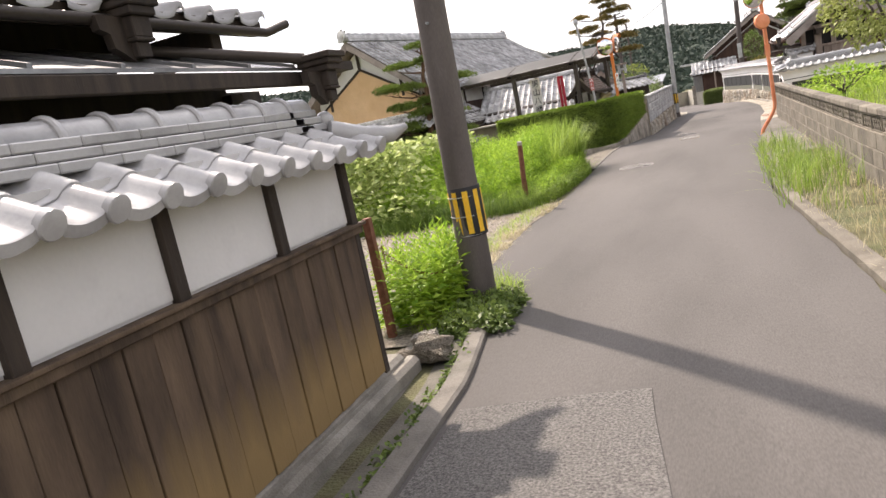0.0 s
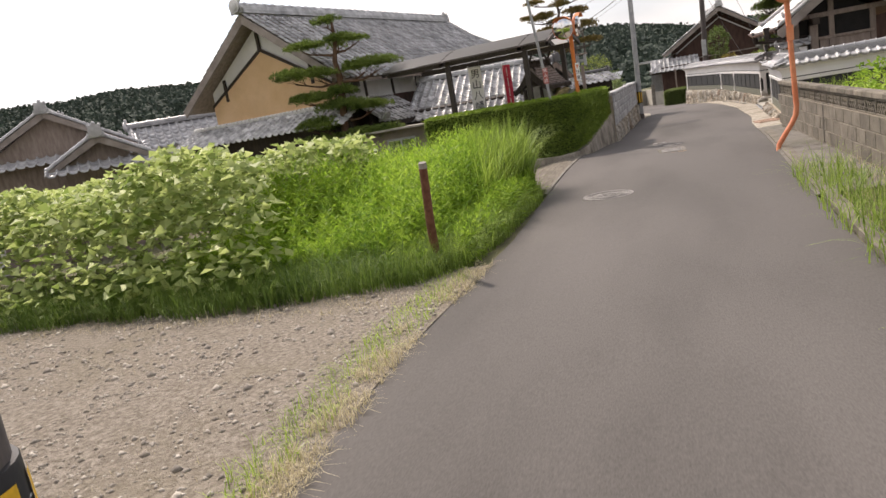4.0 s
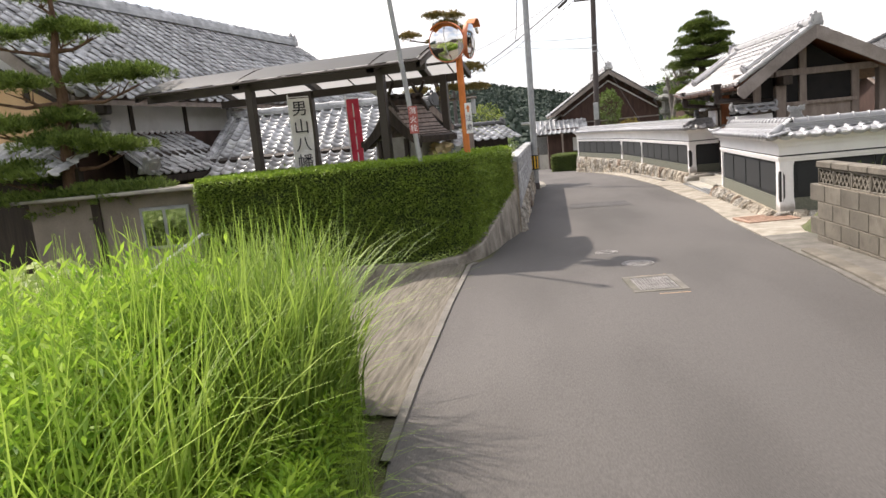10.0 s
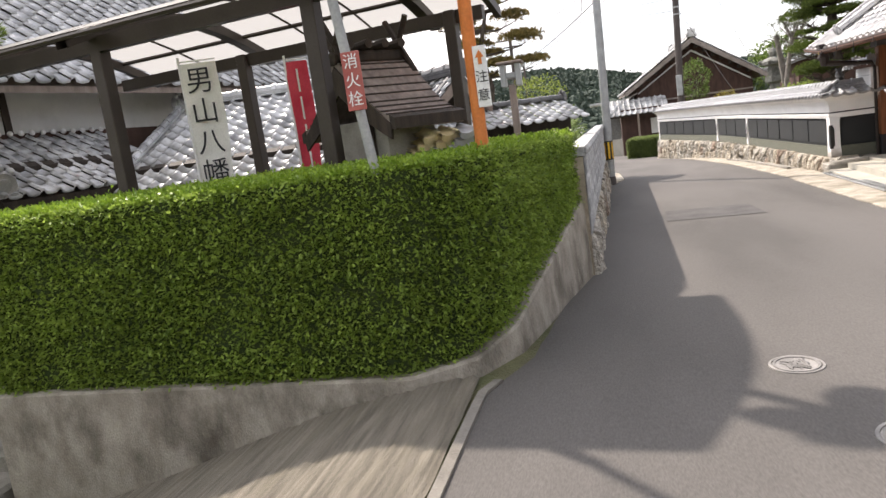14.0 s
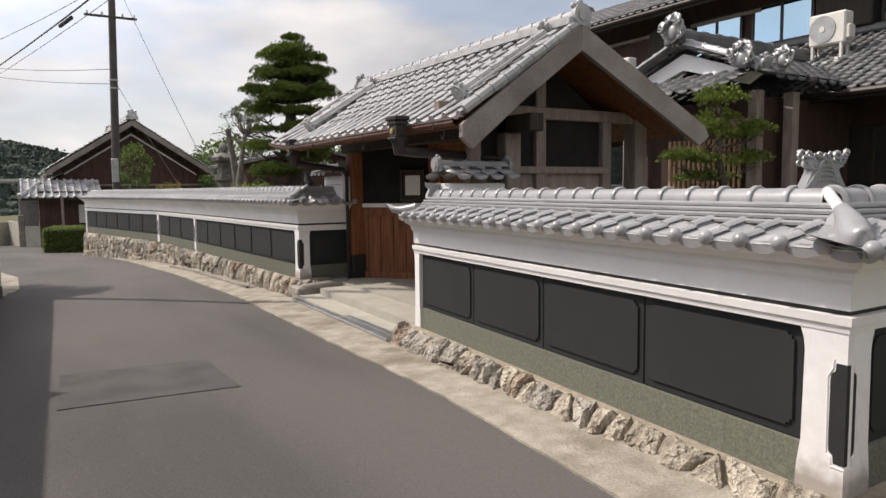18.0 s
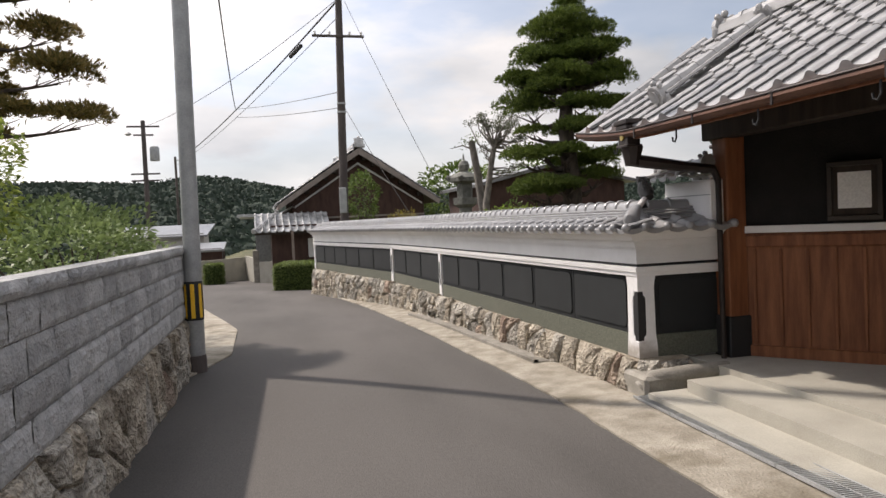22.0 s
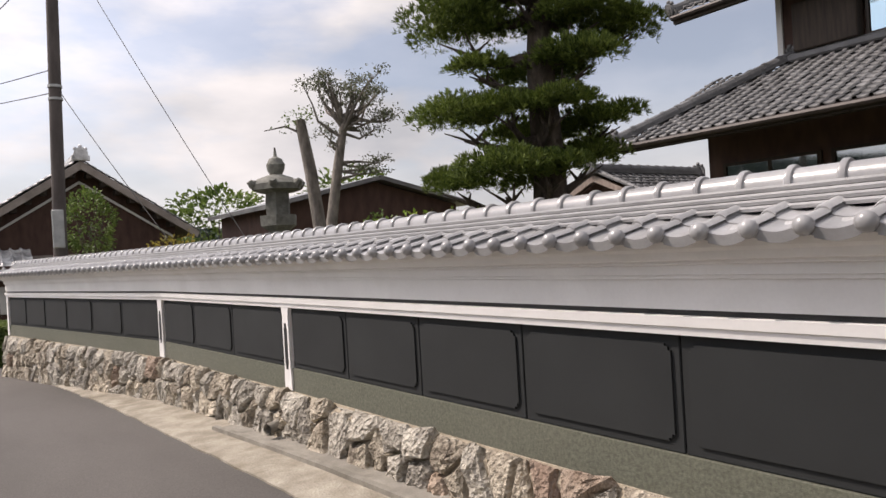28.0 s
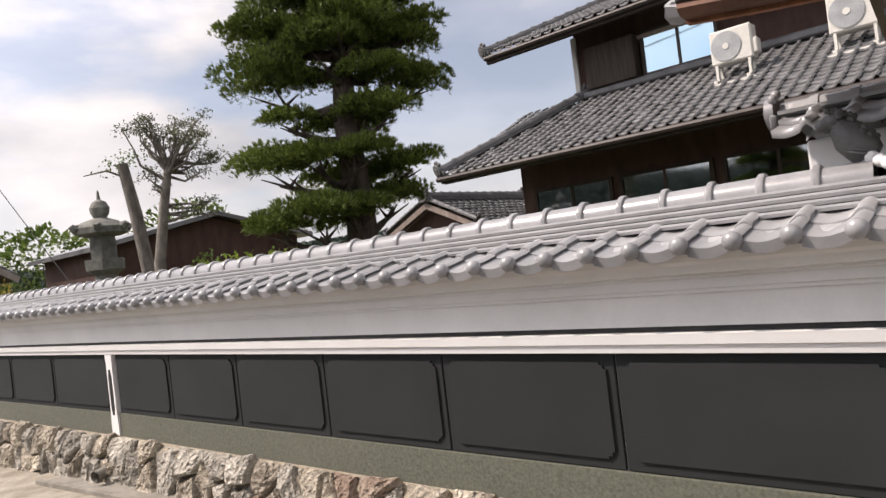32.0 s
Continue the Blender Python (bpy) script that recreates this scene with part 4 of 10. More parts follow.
def pilaster(parent, at, d, n2, w, slot=True, wavy=False):
    d, n2, at = Vector((*d, 0)), Vector((*n2, 0)), Vector((*at, 0))
    m = Matrix((d, n2, Vector((0, 0, 1)))).transposed().to_4x4()
    m.translation = at
    z0, z1 = BASE_Z - 0.005, 0.518
    hw = w / 2
    out = [(-hw, z0), (hw, z0), (hw, z0 + 0.1), (hw * 0.86, z0 + 0.2), (hw * 0.84, z1 - 0.08), (hw, z1), (-hw, z1), (-hw * 0.84, z1 - 0.08), (-hw * 0.86, z0 + 0.2), (-hw, z0 + 0.1)]
    ob = part("pilaster", Mb().prism([m @ Vector((a, 0.0, b)) for a, b in out], n2 * 0.045), M_WHITE, parent, "white plaster pilaster flaring at the foot")
    if slot:
        sw = w * 0.2
        pts = [(-sw * 0.6, 0.0), (sw * 0.6, 0.0), (sw * 0.6, 0.03), (sw, 0.05), (sw, 0.36), (sw * 0.6, 0.38), (sw * 0.6, 0.41), (-sw * 0.6, 0.41), (-sw * 0.6, 0.38), (-sw, 0.36), (-sw, 0.05), (-sw * 0.6, 0.03)]
        part("slot", Mb().prism([m @ Vector((a, 0.0455, b - 0.03)) for a, b in pts], n2 * 0.004), M_BLACK, ob, "black scalloped slot")
    return ob


def corner_pillar(parent, c, da, db, wa, wb):
    """A sharp white corner pillar; da and db lead away from the corner along its two faces. One black slot is folded round the edge."""
    ends = []
    for d, e, w, skip in ((da, db, wa, 0.0), (db, da, wb, 0.045)):
        d, e = Vector((*d, 0)).normalized(), Vector((*e, 0)).normalized()
        n2 = Vector((-d.y, d.x, 0))
        n2 = -n2 if n2.dot(e) > 0 else n2
        ends.append((d, n2, w, skip))
    lean = ends[0][0].dot(ends[1][0])
    z0, z1 = BASE_Z - 0.006, 0.518
    body, slots = Mb(), []
    for d, n2, w, skip in ends:
        c3 = Vector((*c, 0))
        s0 = -0.045 * (1 + lean) + skip
        out = [(s0, z0), (w * 1.03, z0), (w, z0 + 0.1), (w * 0.9, z0 + 0.22), (w * 0.86, z1 - 0.1), (w * 0.9, z1 - 0.05), (w, z1), (s0, z1)]
        body.prism([c3 + d * s + Vector((0, 0, z)) for s, z in out], n2 * 0.045)
        k = -0.047 * (1 + lean)
        edge = [(k, -0.06), (k + 0.05, -0.06), (k + 0.053, -0.025), (k + 0.072, -0.01), (k + 0.075, 0.015), (k + 0.075, 0.31), (k + 0.072, 0.335), (k + 0.053, 0.35), (k + 0.05, 0.385), (k, 0.385)]
        slots.append(Mb().prism([c3 + d * s + n2 * 0.0435 + Vector((0, 0, z)) for s, z in edge], n2 * 0.0035))
        rim = [(k + 0.0, -0.075), (k + 0.06, -0.075), (k + 0.064, -0.036), (k + 0.084, -0.02), (k + 0.087, 0.32), (k + 0.064, 0.36), (k + 0.06, 0.4)]
        body.tube([c3 + d * s + n2 * 0.045 + Vector((0, 0, z)) for s, z in rim], 0.005, 6)
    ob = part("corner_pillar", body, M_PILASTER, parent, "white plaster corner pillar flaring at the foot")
    for mb in slots:
        part("slot", mb, M_BLACK, ob, "black scalloped slot folded round the corner")
    return ob


def garden_wall(name, path, bays, label, ease=1.0, squeeze=1.0):
    """path: plan line, the lane on its left. bays: for each run, None or (panels, pilaster width at its start, at its end)."""
    def up(z):
        return z if z < 0.52 else 0.517 + (z - 0.517) * squeeze

    def lift(profile):
        return [(o, up(z)) for o, z in profile]

    t = thing(name, (*path[0], BASE_Z), label, "garden wall", kind="structure")
    part("core", sweep(path, [(-0.005, BASE_Z), (-0.005, up(1.0)), (-0.395, up(1.0)), (-0.395, -0.6), (-0.005, -0.6)]), M_PLASTER, t)
    part("plinth", sweep(path, [(0.03, BASE_Z - 0.02), (0.025, -0.02), (-0.004, -0.016), (-0.004, BASE_Z - 0.02)]), M_STRIP, t, "grey-green washed plinth strip")
    part("band", sweep(path, lift([(-0.004, 0.517), (0.05, 0.52), (0.055, 0.555), (0.065, 0.56), (0.07, 0.605), (-0.004, 0.607)])), M_WHITE, t, "white moulded band")
    part("reveal", sweep(path, lift([(-0.004, 0.607), (0.035, 0.608), (0.035, 0.63), (-0.004, 0.631)])), M_BLACK, t, "black shadow line")
    prof = [(-0.004, 0.631), (0.05, 0.632), (0.052, 0.765), (0.066, 0.768), (0.066, 0.783), (0.078, 0.786), (0.08, 0.828), (0.1, 0.832), (0.1, 0.845), (0.13, 0.852), (0.15, 0.885), (0.175, 0.9), (0.21, 0.945), (-0.004, 0.955)]
    part("cornice", sweep(path, lift(prof)), M_CREAM, t, "stepped grey-white plaster cornice")
    back = [(-0.396, 0.8), (-0.6, 0.94), (-0.396, 0.955)]
    part("back_cornice", sweep(path, lift(back[::-1])), M_CREAM, t)
    part("roof_bed", sweep(path, lift([(0.19, 0.95), (0.19, 0.96), (-0.2, 1.06), (-0.59, 0.96), (-0.59, 0.95)])), M_OLDTILE, t)
    for k in range(4):
        z0 = up(1.032) + 0.0265 * k
        hw = 0.178 - 0.021 * k
        part("ridge_course", sweep(path, [(-0.2 + hw, z0), (-0.2 + hw + 0.003, z0 + 0.013), (-0.2 + hw, z0 + 0.0225), (-0.2 - hw, z0 + 0.0225), (-0.2 - hw, z0)]), M_TILE, t, smooth=30)
    pts, ns = normals(path)
    for i in range(len(pts) - 1):
        a, b = pts[i], pts[i + 1]
        d = (b - a).normalized()
        n2 = Vector((-d.y, d.x))
        length = (b - a).length
        s0, s1 = (ns[i] * 0.25).dot(d), length + (ns[i + 1] * 0.25).dot(d)
        count = max(1, round((s1 - s0) / 0.2))
        pitch = (s1 - s0) / count
        for k in range(count):
            s = s0 + k * pitch
            for mesh, o, z in ((WALL_EAVE, -0.02 if squeeze == 1.0 else -0.045, 1.018), (WALL_TILE, -0.1, 1.046)):
                if mesh is WALL_TILE and not (-0.1 < s < length - 0.1):
                    continue
                p = a + d * s + n2 * o
                jit = 0.004 * noise.noise((p.x * 5, p.y * 5, o))
                ob = part(mesh.name, mesh, None, t, at=basis((*d, 0), (*(n2 * 0.97), -0.2), (p.x, p.y, up(z) + jit)) @ Matrix.Diagonal((pitch / 0.2, 1, 1, 1)))
        r0, r1 = (ns[i] * -0.2).dot(d), length + (ns[i + 1] * -0.2).dot(d)
        caps = max(1, round((r1 - r0) / 0.206))
        for k in range(caps):
            s = r0 + k * (r1 - r0) / caps
            p = a + d * s - n2 * 0.2
            part("ridge_cap", WALL_CAP, None, t, at=basis((*d, 0), (*n2, 0), (p.x, p.y, up(1.045) + 0.093)) @ Matrix.Diagonal(((r1 - r0) / caps / 0.206, 1, 1, 1)))
        bay = bays[i]
        if bay:
            count, w0, w1 = bay
            q0, q1 = a + d * w0, b - d * w1
            for k in range(count):
                wall_panel(t, q0.lerp(q1, (k / count) ** ease), q0.lerp(q1, ((k + 1) / count) ** ease), n2)
            for w, c in ((w0, a + d * (w0 / 2)), (w1, b - d * (w1 / 2))):
                if 0.02 < w < 0.135:
                    pilaster(t, c, d, n2, w, w > 0.125)
    # back slope, joined
    mb = Mb()
    for i in range(len(pts) - 1):
        a, b = pts[i], pts[i + 1]
        d = (b - a).normalized()
        n2 = Vector((-d.y, d.x))
        for k in range(int((b - a).length / 0.2)):
            p = a + d * (k * 0.2 + 0.1) - n2 * 0.42
            mb.tube([(p.x, p.y, up(1.035)), (p.x - n2.x * 0.2, p.y - n2.y * 0.2, up(0.985))], 0.045, 6)
    part("back_tiles", mb, M_TILE, t, smooth=40)["kind"] = "stuff"
    return t


wall_a = garden_wall("garden_wall_1", [(9.0, 22.5), (2.1, 22.49), (2.48, 26.87)], [(6, 0.05, 0.16), (4, 0.175, 0.12)], "white plaster garden wall with charcoal panels and silver tiled coping", 1.0, 0.87)
wall_b = garden_wall("garden_wall_2", [(3.655, 31.072), (2.8, 31.1), *WB[1:]], [(1, 0.02, 0.14), (6, 0.145, 0.0), (3, 0.13, 0.0), (6, 0.13, 0.1)], "long curving white garden wall, charcoal panels, stone footing, tiled coping", 0.95)

corner_pillar(wall_a, (2.1, 22.49), (0.38, 4.38), (6.9, 0.01), 0.175, 0.16)
corner_pillar(wall_b, (2.8, 31.1), (WB[1][0] - 2.8, WB[1][1] - 31.1), (0.765, -0.025), 0.145, 0.14)


def wave_ornament(at, way, s, label):
    """An arched wave base with two lobes of curls, in grey fired clay; one plain mesh."""
    mb = Mb()
    d = Vector((*way, 0)).normalized()
    e = Vector((-d.y, d.x, 0))
    c = Vector(at)
    up = Vector((0, 0, 1))

    def q(a, b, h):
        return c + (d * a + e * b + up * h) * s

    bell = [(-0.17, -0.04), (0.17, -0.04), (0.15, 0.03), (0.12, 0.09), (0.1, 0.14), (0.1, 0.2), (-0.1, 0.2), (-0.1, 0.14), (-0.12, 0.09), (-0.15, 0.03)]
    mb.prism([q(-0.05, b, h) for b, h in bell], d * 0.1 * s)
    for k in range(5):
        w, h0 = 0.155 - 0.024 * k, -0.02 + 0.022 * k
        for side in (-0.052, 0.052):
            mb.tube([q(side, w * math.cos(t), h0 + (0.1 + 0.012 * k) * math.sin(t) ** 0.8) for t in np.linspace(0.02, math.pi - 0.02, 12)], 0.011 * s, 6)
    rnd = random.Random(9)
    for lobe in (-1, 1):
        for k in range(34):
            t = rnd.random()
            b, h = lobe * 0.165 * t, 0.16 + 0.02 * t + rnd.uniform(0, 0.09)
            a0 = rnd.choice((-0.045, 0.045)) * rnd.uniform(0.4, 1)
            r = rnd.uniform(0.016, 0.026)
            mb.tube([q(a0 + r * 0.2 * w_, b + r * math.cos(w_), h + r * math.sin(w_)) for w_ in np.linspace(0, 5.2, 7)], [0.013 * s, 0.013 * s, 0.012 * s, 0.011 * s, 0.01 * s, 0.008 * s, 0.004 * s], 5)
        mb.tube([q(0, lobe * 0.03, 0.15), q(0, lobe * 0.08, 0.18), q(0, lobe * 0.14, 0.2)], [0.05 * s, 0.045 * s, 0.03 * s], 8)
    return tagged(part("ridge_ornament", mb, M_TILE, smooth=45), label, "roof ornament")


def hip_corner(parent, top, eave, label):
    """The descending hip of a wall coping: scalloped courses, a rolled end and an upturned corner tile."""
    a, b = Vector(top), Vector(eave)
    d = (b - a).normalized()
    e = Vector((-d.y, d.x, 0)).normalized()
    for k in range(7):
        p = a.lerp(b, 0.1 * k)
        part("hip_tile", Mb().ball(tuple(p + Vector((0, 0, 0.012))), 0.027, 12, 6, 1.0), M_WHITE, parent, "white plaster scallop of the hip", smooth=50)
    rows = []
    for k in range(7):
        f = k / 6
        p = a.lerp(b, 0.4 + 0.6 * f)
        w = 0.04 + 0.1 * f
        rows.append([p + e * w * q + Vector((0, 0, 0.0 - 0.035 * abs(q) ** 1.5)) for q in (-1, -0.66, -0.33, 0, 0.33, 0.66, 1)] + [p + e * w * q + Vector((0, 0, -0.04 - 0.02 * abs(q))) for q in (1, 0, -1)])
    skirt = Mb().strip([r + [r[0]] for r in rows])
    skirt.f.append(tuple(range(len(skirt.v) - 11, len(skirt.v) - 1)))
    part("corner_bed", skirt, M_TILE, parent, smooth=45)
    bulb = Mb().tube([a.lerp(b, 0.55) + Vector((0, 0, 0.02)), a.lerp(b, 0.75) + Vector((0, 0, 0.015)), a.lerp(b, 0.92) + Vector((0, 0, 0.0)), b + d * 0.04 + Vector((0, 0, -0.005)), b + d * 0.085 + Vector((0, 0, 0.03)), b + d * 0.11 + Vector((0, 0, 0.065))], [0.036, 0.05, 0.068, 0.066, 0.045, 0.012], 16)
    part("corner_tile", bulb, M_TILE, parent, label, smooth=50)


wave_ornament((2.42, 22.8, 1.12), (-0.5, -1), 0.68, "carved grey clay wave ornament on the wall ridge")
hip_corner(wall_a, (2.29, 22.69, 1.1), (1.98, 22.4, 0.95), "upturned rounded corner tile")


def beast_ornament(at, label):
    """A crouched clay ridge beast: ridged chest, maned head and snout; one plain mesh."""
    c = Vector(at)

    def q(a, b, h):
        return c + Vector((b, a, h))

    mb = Mb().tube([q(-0.1, 0.0, -0.07), q(-0.06, 0.0, -0.03), q(0.0, 0.0, 0.05), q(0.03, 0.0, 0.11), q(0.05, 0.0, 0.15)], [0.07, 0.095, 0.1, 0.08, 0.055], 14)
    mb.ball(q(0.065, 0, 0.165), 0.062, 12, 8)
    mb.tube([q(0.08, 0, 0.17), q(0.13, 0, 0.15), q(0.17, 0, 0.135)], [0.052, 0.04, 0.022], 10)
    mb.tube([q(0.08, 0, 0.13), q(0.14, 0, 0.115)], [0.03, 0.014], 8)
    for k in range(8):
        h = -0.05 + 0.022 * k
        r = 0.096 - 0.0045 * k
        mb.tube([q(-0.05 + 0.012 * k + r * 0.95 * math.cos(t), r * math.sin(t), h + 0.03 * math.cos(t)) for t in np.linspace(-2.2, 2.2, 13)], 0.008, 5)
    rnd = random.Random(4)
    for k in range(44):
        t = rnd.random()
        p = q(0.09 - 0.2 * t + rnd.uniform(-0.015, 0.015), rnd.uniform(-0.07, 0.07), 0.215 - 0.2 * t * t + rnd.uniform(-0.015, 0.01))
        mb.ball(p, rnd.uniform(0.014, 0.024), 7, 4)
    mb.v = [tuple(c + (Vector(v) - c) * 0.68) for v in mb.v]
    return tagged(part("ridge_ornament", mb, mat("dark_fired_clay", (0.05, 0.05, 0.05), (0.12, 0.118, 0.115), 0.5, scale=9, fine=60), smooth=45), label, "roof ornament")


beast_ornament((3.05, 31.37, 1.27), "dark carved clay beast on the wall corner ridge")
hip_corner(wall_b, (3.0, 31.3, 1.2), (2.69, 31.0, 1.05), "upturned rounded corner tile")
wave_ornament((2.64, 26.84, 1.08), (0.1, 1), 0.45, "small curled clay ridge end ornament at the gate")
part("corner_tile", Mb().tube([(2.42, 26.78, 0.97), (2.34, 26.92, 0.94), (2.28, 27.01, 0.95), (2.24, 27.07, 1.0)], [0.045, 0.045, 0.035, 0.01], 10), M_TILE, wall_a, "upturned corner tile", smooth=45)


def clip_cell(poly, mid, way):
    """The part of a flat outline on the near side of a line through mid, square to way."""
    out = []
    for i, p in enumerate(poly):
        q = poly[(i + 1) % len(poly)]
        a, b = (p - mid).dot(way), (q - mid).dot(way)
        if a <= 0:
            out.append(p)
        if a * b < 0:
            out.append(p.lerp(q, a / (a - b)))
    return out


def rubble(parent, length, prof_at, place, rnd, size=0.3, proud=0.05, joint=0.007):
    """Irregular stones packed on a face. prof_at(s): outline of offset and height from foot to top; place(s, o, z): a point."""
    def lay(s, v):
        prof = prof_at(min(max(s, 0.0), length))
        legs = [math.dist(prof[i], prof[i + 1]) for i in range(len(prof) - 1)]
        for i, leg in enumerate(legs):
            if v <= leg or i == len(legs) - 1:
                break
            v -= leg
        (o0, z0), (o1, z1) = prof[i], prof[i + 1]
        f = v / leg
        return o0 + (o1 - o0) * f, z0 + (z1 - z0) * f, Vector((z1 - z0, -(o1 - o0))).normalized()

    def tall(s):
        prof = prof_at(min(max(s, 0.0), length))
        return sum(math.dist(prof[i], prof[i + 1]) for i in range(len(prof) - 1))

    sites = []
    s = 0.0
    while s < length:
        h = tall(s)
        n = max(1, round(h / (size * rnd.uniform(0.85, 1.25))))
        w = size * rnd.uniform(0.75, 1.5)
        for k in range(n):
            sites.append(Vector((s + w * rnd.uniform(0.2, 0.8), h * (k + rnd.uniform(0.2, 0.8)) / n)))
        if rnd.random() < 0.35:
            sites.append(Vector((s + w * rnd.uniform(0.0, 1.0), h * rnd.random())))
        s += w
    for site in sites:
        h = tall(site.x)
        cell = [Vector((max(0, site.x - 0.5), 0)), Vector((min(length, site.x + 0.5), 0)), Vector((min(length, site.x + 0.5), h)), Vector((max(0, site.x - 0.5), h))]
        for other in sites:
            if other is not site and (other - site).length < 0.8 and len(cell) > 2:
                cell = clip_cell(cell, (site + other) / 2, other - site)
        if len(cell) < 3:
            continue
        mid = sum(cell, Vector((0, 0))) / len(cell)
        ring = []
        for i, p in enumerate(cell):
            q = cell[(i + 1) % len(cell)]
            ring.append(p)
            if (q - p).length > 0.09:
                ring.append(p.lerp(q, rnd.uniform(0.35, 0.65)) + (mid - p).normalized() * rnd.uniform(-0.004, 0.012))
        ring = [p + (mid - p).normalized() * min(joint * rnd.uniform(0.6, 1.8), (mid - p).length * 0.3) for p in ring]
        swell = proud * rnd.uniform(0.45, 1.25)
        tilt = Vector((rnd.uniform(-0.25, 0.25), rnd.uniform(-0.3, 0.2)))
        mb = Mb()

        def row(scale, out, wild):
            line = []
            for p in ring:
                q = mid + (p - mid) * scale
                o, z, nrm = lay(q.x, max(0.0, q.y))
                d = out + tilt.dot(q - mid) * (0.6 if out > 0 else 0) + rnd.uniform(-wild, wild)
                line.append(place(q.x, o + nrm.x * d, z + nrm.y * d))
            return [*line, line[0]]

        rows = [row(1.0, -0.09, 0), row(1.0, -0.012, 0.01), row(0.9, swell * 0.6, 0.014), row(0.68, swell * 0.95, 0.018), row(0.32, swell, 0.016)]
        mb.strip(rows)
        mb.f.append(tuple(len(mb.v) - len(rows[0]) + i for i in range(len(ring))))
        part("stone", mb, rnd.choice((M_ROCK, M_ROCKGREY) * 5 + (M_ROCKRED,)), parent)


def stone_base(name, path, label, out=0.1, seed=1, top=BASE_Z, size=0.3):
    """Rough stones packed in mortar below a wall, irregular in size, with a sloping top."""
    t = thing(name, (*path[0], road_z(path[0][1])), label, "stone footing", kind="structure")
    pts, ns = normals(path)
    part("mortar_bed", sweep(path, [(out - 0.035, -1.2), (out - 0.05, top - 0.07), (out - 0.11, top - 0.035), (out * 0.3 - 0.02, top - 0.012), (-0.1, top - 0.004), (-0.1, -1.2)]), M_MORTAR, t, "tan mortar bed")
    rnd = random.Random(seed)
    for i in range(len(pts) - 1):
        a, b = pts[i], pts[i + 1]
        length = (b - a).length
        na, nb = ns[i], ns[i + 1]

        def place(s, o, z, a=a, b=b, na=na, nb=nb, length=length):
            p = a.lerp(b, s / length) + na.lerp(nb, s / length) * o
            return (p.x, p.y, z)

        def prof_at(s, a=a, b=b, length=length):
            foot = road_z(a.lerp(b, s / length).y) - 0.04
            wave = 0.02 * noise.noise((s * 2.2, seed, 0))
            return [(out + wave, foot), (out - 0.03 + wave, top - 0.075), (out * 0.62 - 0.02, top - 0.03), (out * 0.25, top - 0.012)]

        rubble(t, length, prof_at, place, rnd, size)
    return t


stone_base("stone_footing_1", [(6.0, 22.46), (2.2, 22.42), (2.07, 22.5), (2.44, 26.95)], "rough tan granite stones below the garden wall", 0.21, 2, BASE_Z, 0.24)
stone_base("stone_footing_2", [(3.2, 31.0), (2.9, 30.98), (2.79, 31.08), *[(x - 0.01, y) for x, y in WB[1:]]], "rough tan granite stones below the long garden wall", 0.15, 5, BASE_Z, 0.27)

# open channel below the long wall
rows = []
for y in np.linspace(32.6, 38.2, 30):
    x0, z = lerp(y, (32, 34, 37.5, 41), (2.44, 2.36, 2.22, 2.0)), road_z(y)
    rows.append([(x0 - 0.06, y, z - 0.02), (x0 - 0.06, y, z + 0.05), (x0 - 0.01, y, z + 0.052), (x0, y, z + 0.025), (x0 + 0.01, y, z + 0.024), (x0 + 0.2, y, z + 0.026)])
tagged(part("channel_kerb", Mb().strip(rows), M_OLDCON, smooth=30), "narrow concrete drain channel edge below the stones", "gutter", kind="structure")
pipe = Mb().tube([(2.42, 37.3, -0.5), (2.3, 37.25, -0.51)], 0.05, 14, False).tube([(2.42, 37.3, -0.5), (2.3, 37.25, -0.51)], 0.042, 14, False)
tagged(part("drain_pipe", pipe, M_OLDCON, smooth=40), "short grey drain pipe end between the stones", "pipe")


# ---- block walls ----
def block_mesh(name, w, h, d, m):
    return Mb().box((0, -d / 2, 0), (w, d / 2, h), 0.008).mesh(name, m)


def split_block(name, w, h, d, m, seed):
    """A block whose outer face is broken stone: pillowed, with chipped margins; the face looks along +y."""
    nx, nz = 9, 5
    rows = []
    for j in range(nz + 1):
        line = []
        for i in range(nx + 1):
            u, v = i / nx, j / nz
            rim = min(u, 1 - u) * w / 0.03, min(v, 1 - v) * h / 0.03
            swell = 0.016 * min(1.0, rim[0]) * min(1.0, rim[1])
            rough = 0.011 * noise.noise((u * w * 11, v * h * 13, seed * 3.7)) + 0.007 * noise.noise((u * w * 31, v * h * 31, seed))
            edge = 0.004 * noise.noise((u * 9, v * 9, seed + 5.0))
            line.append((u * w + (edge if i in (0, nx) else 0), d / 2 + (swell + rough * min(1.0, rim[0] + 0.3) * min(1.0, rim[1] + 0.3)), v * h + (edge if j in (0, nz) else 0)))
        rows.append(line)
    mb = Mb().strip([r[::-1] for r in rows])
    mb.box((0, -d / 2, 0), (w, d / 2 - 0.008, h), 0)
    return mb.mesh(name, m)


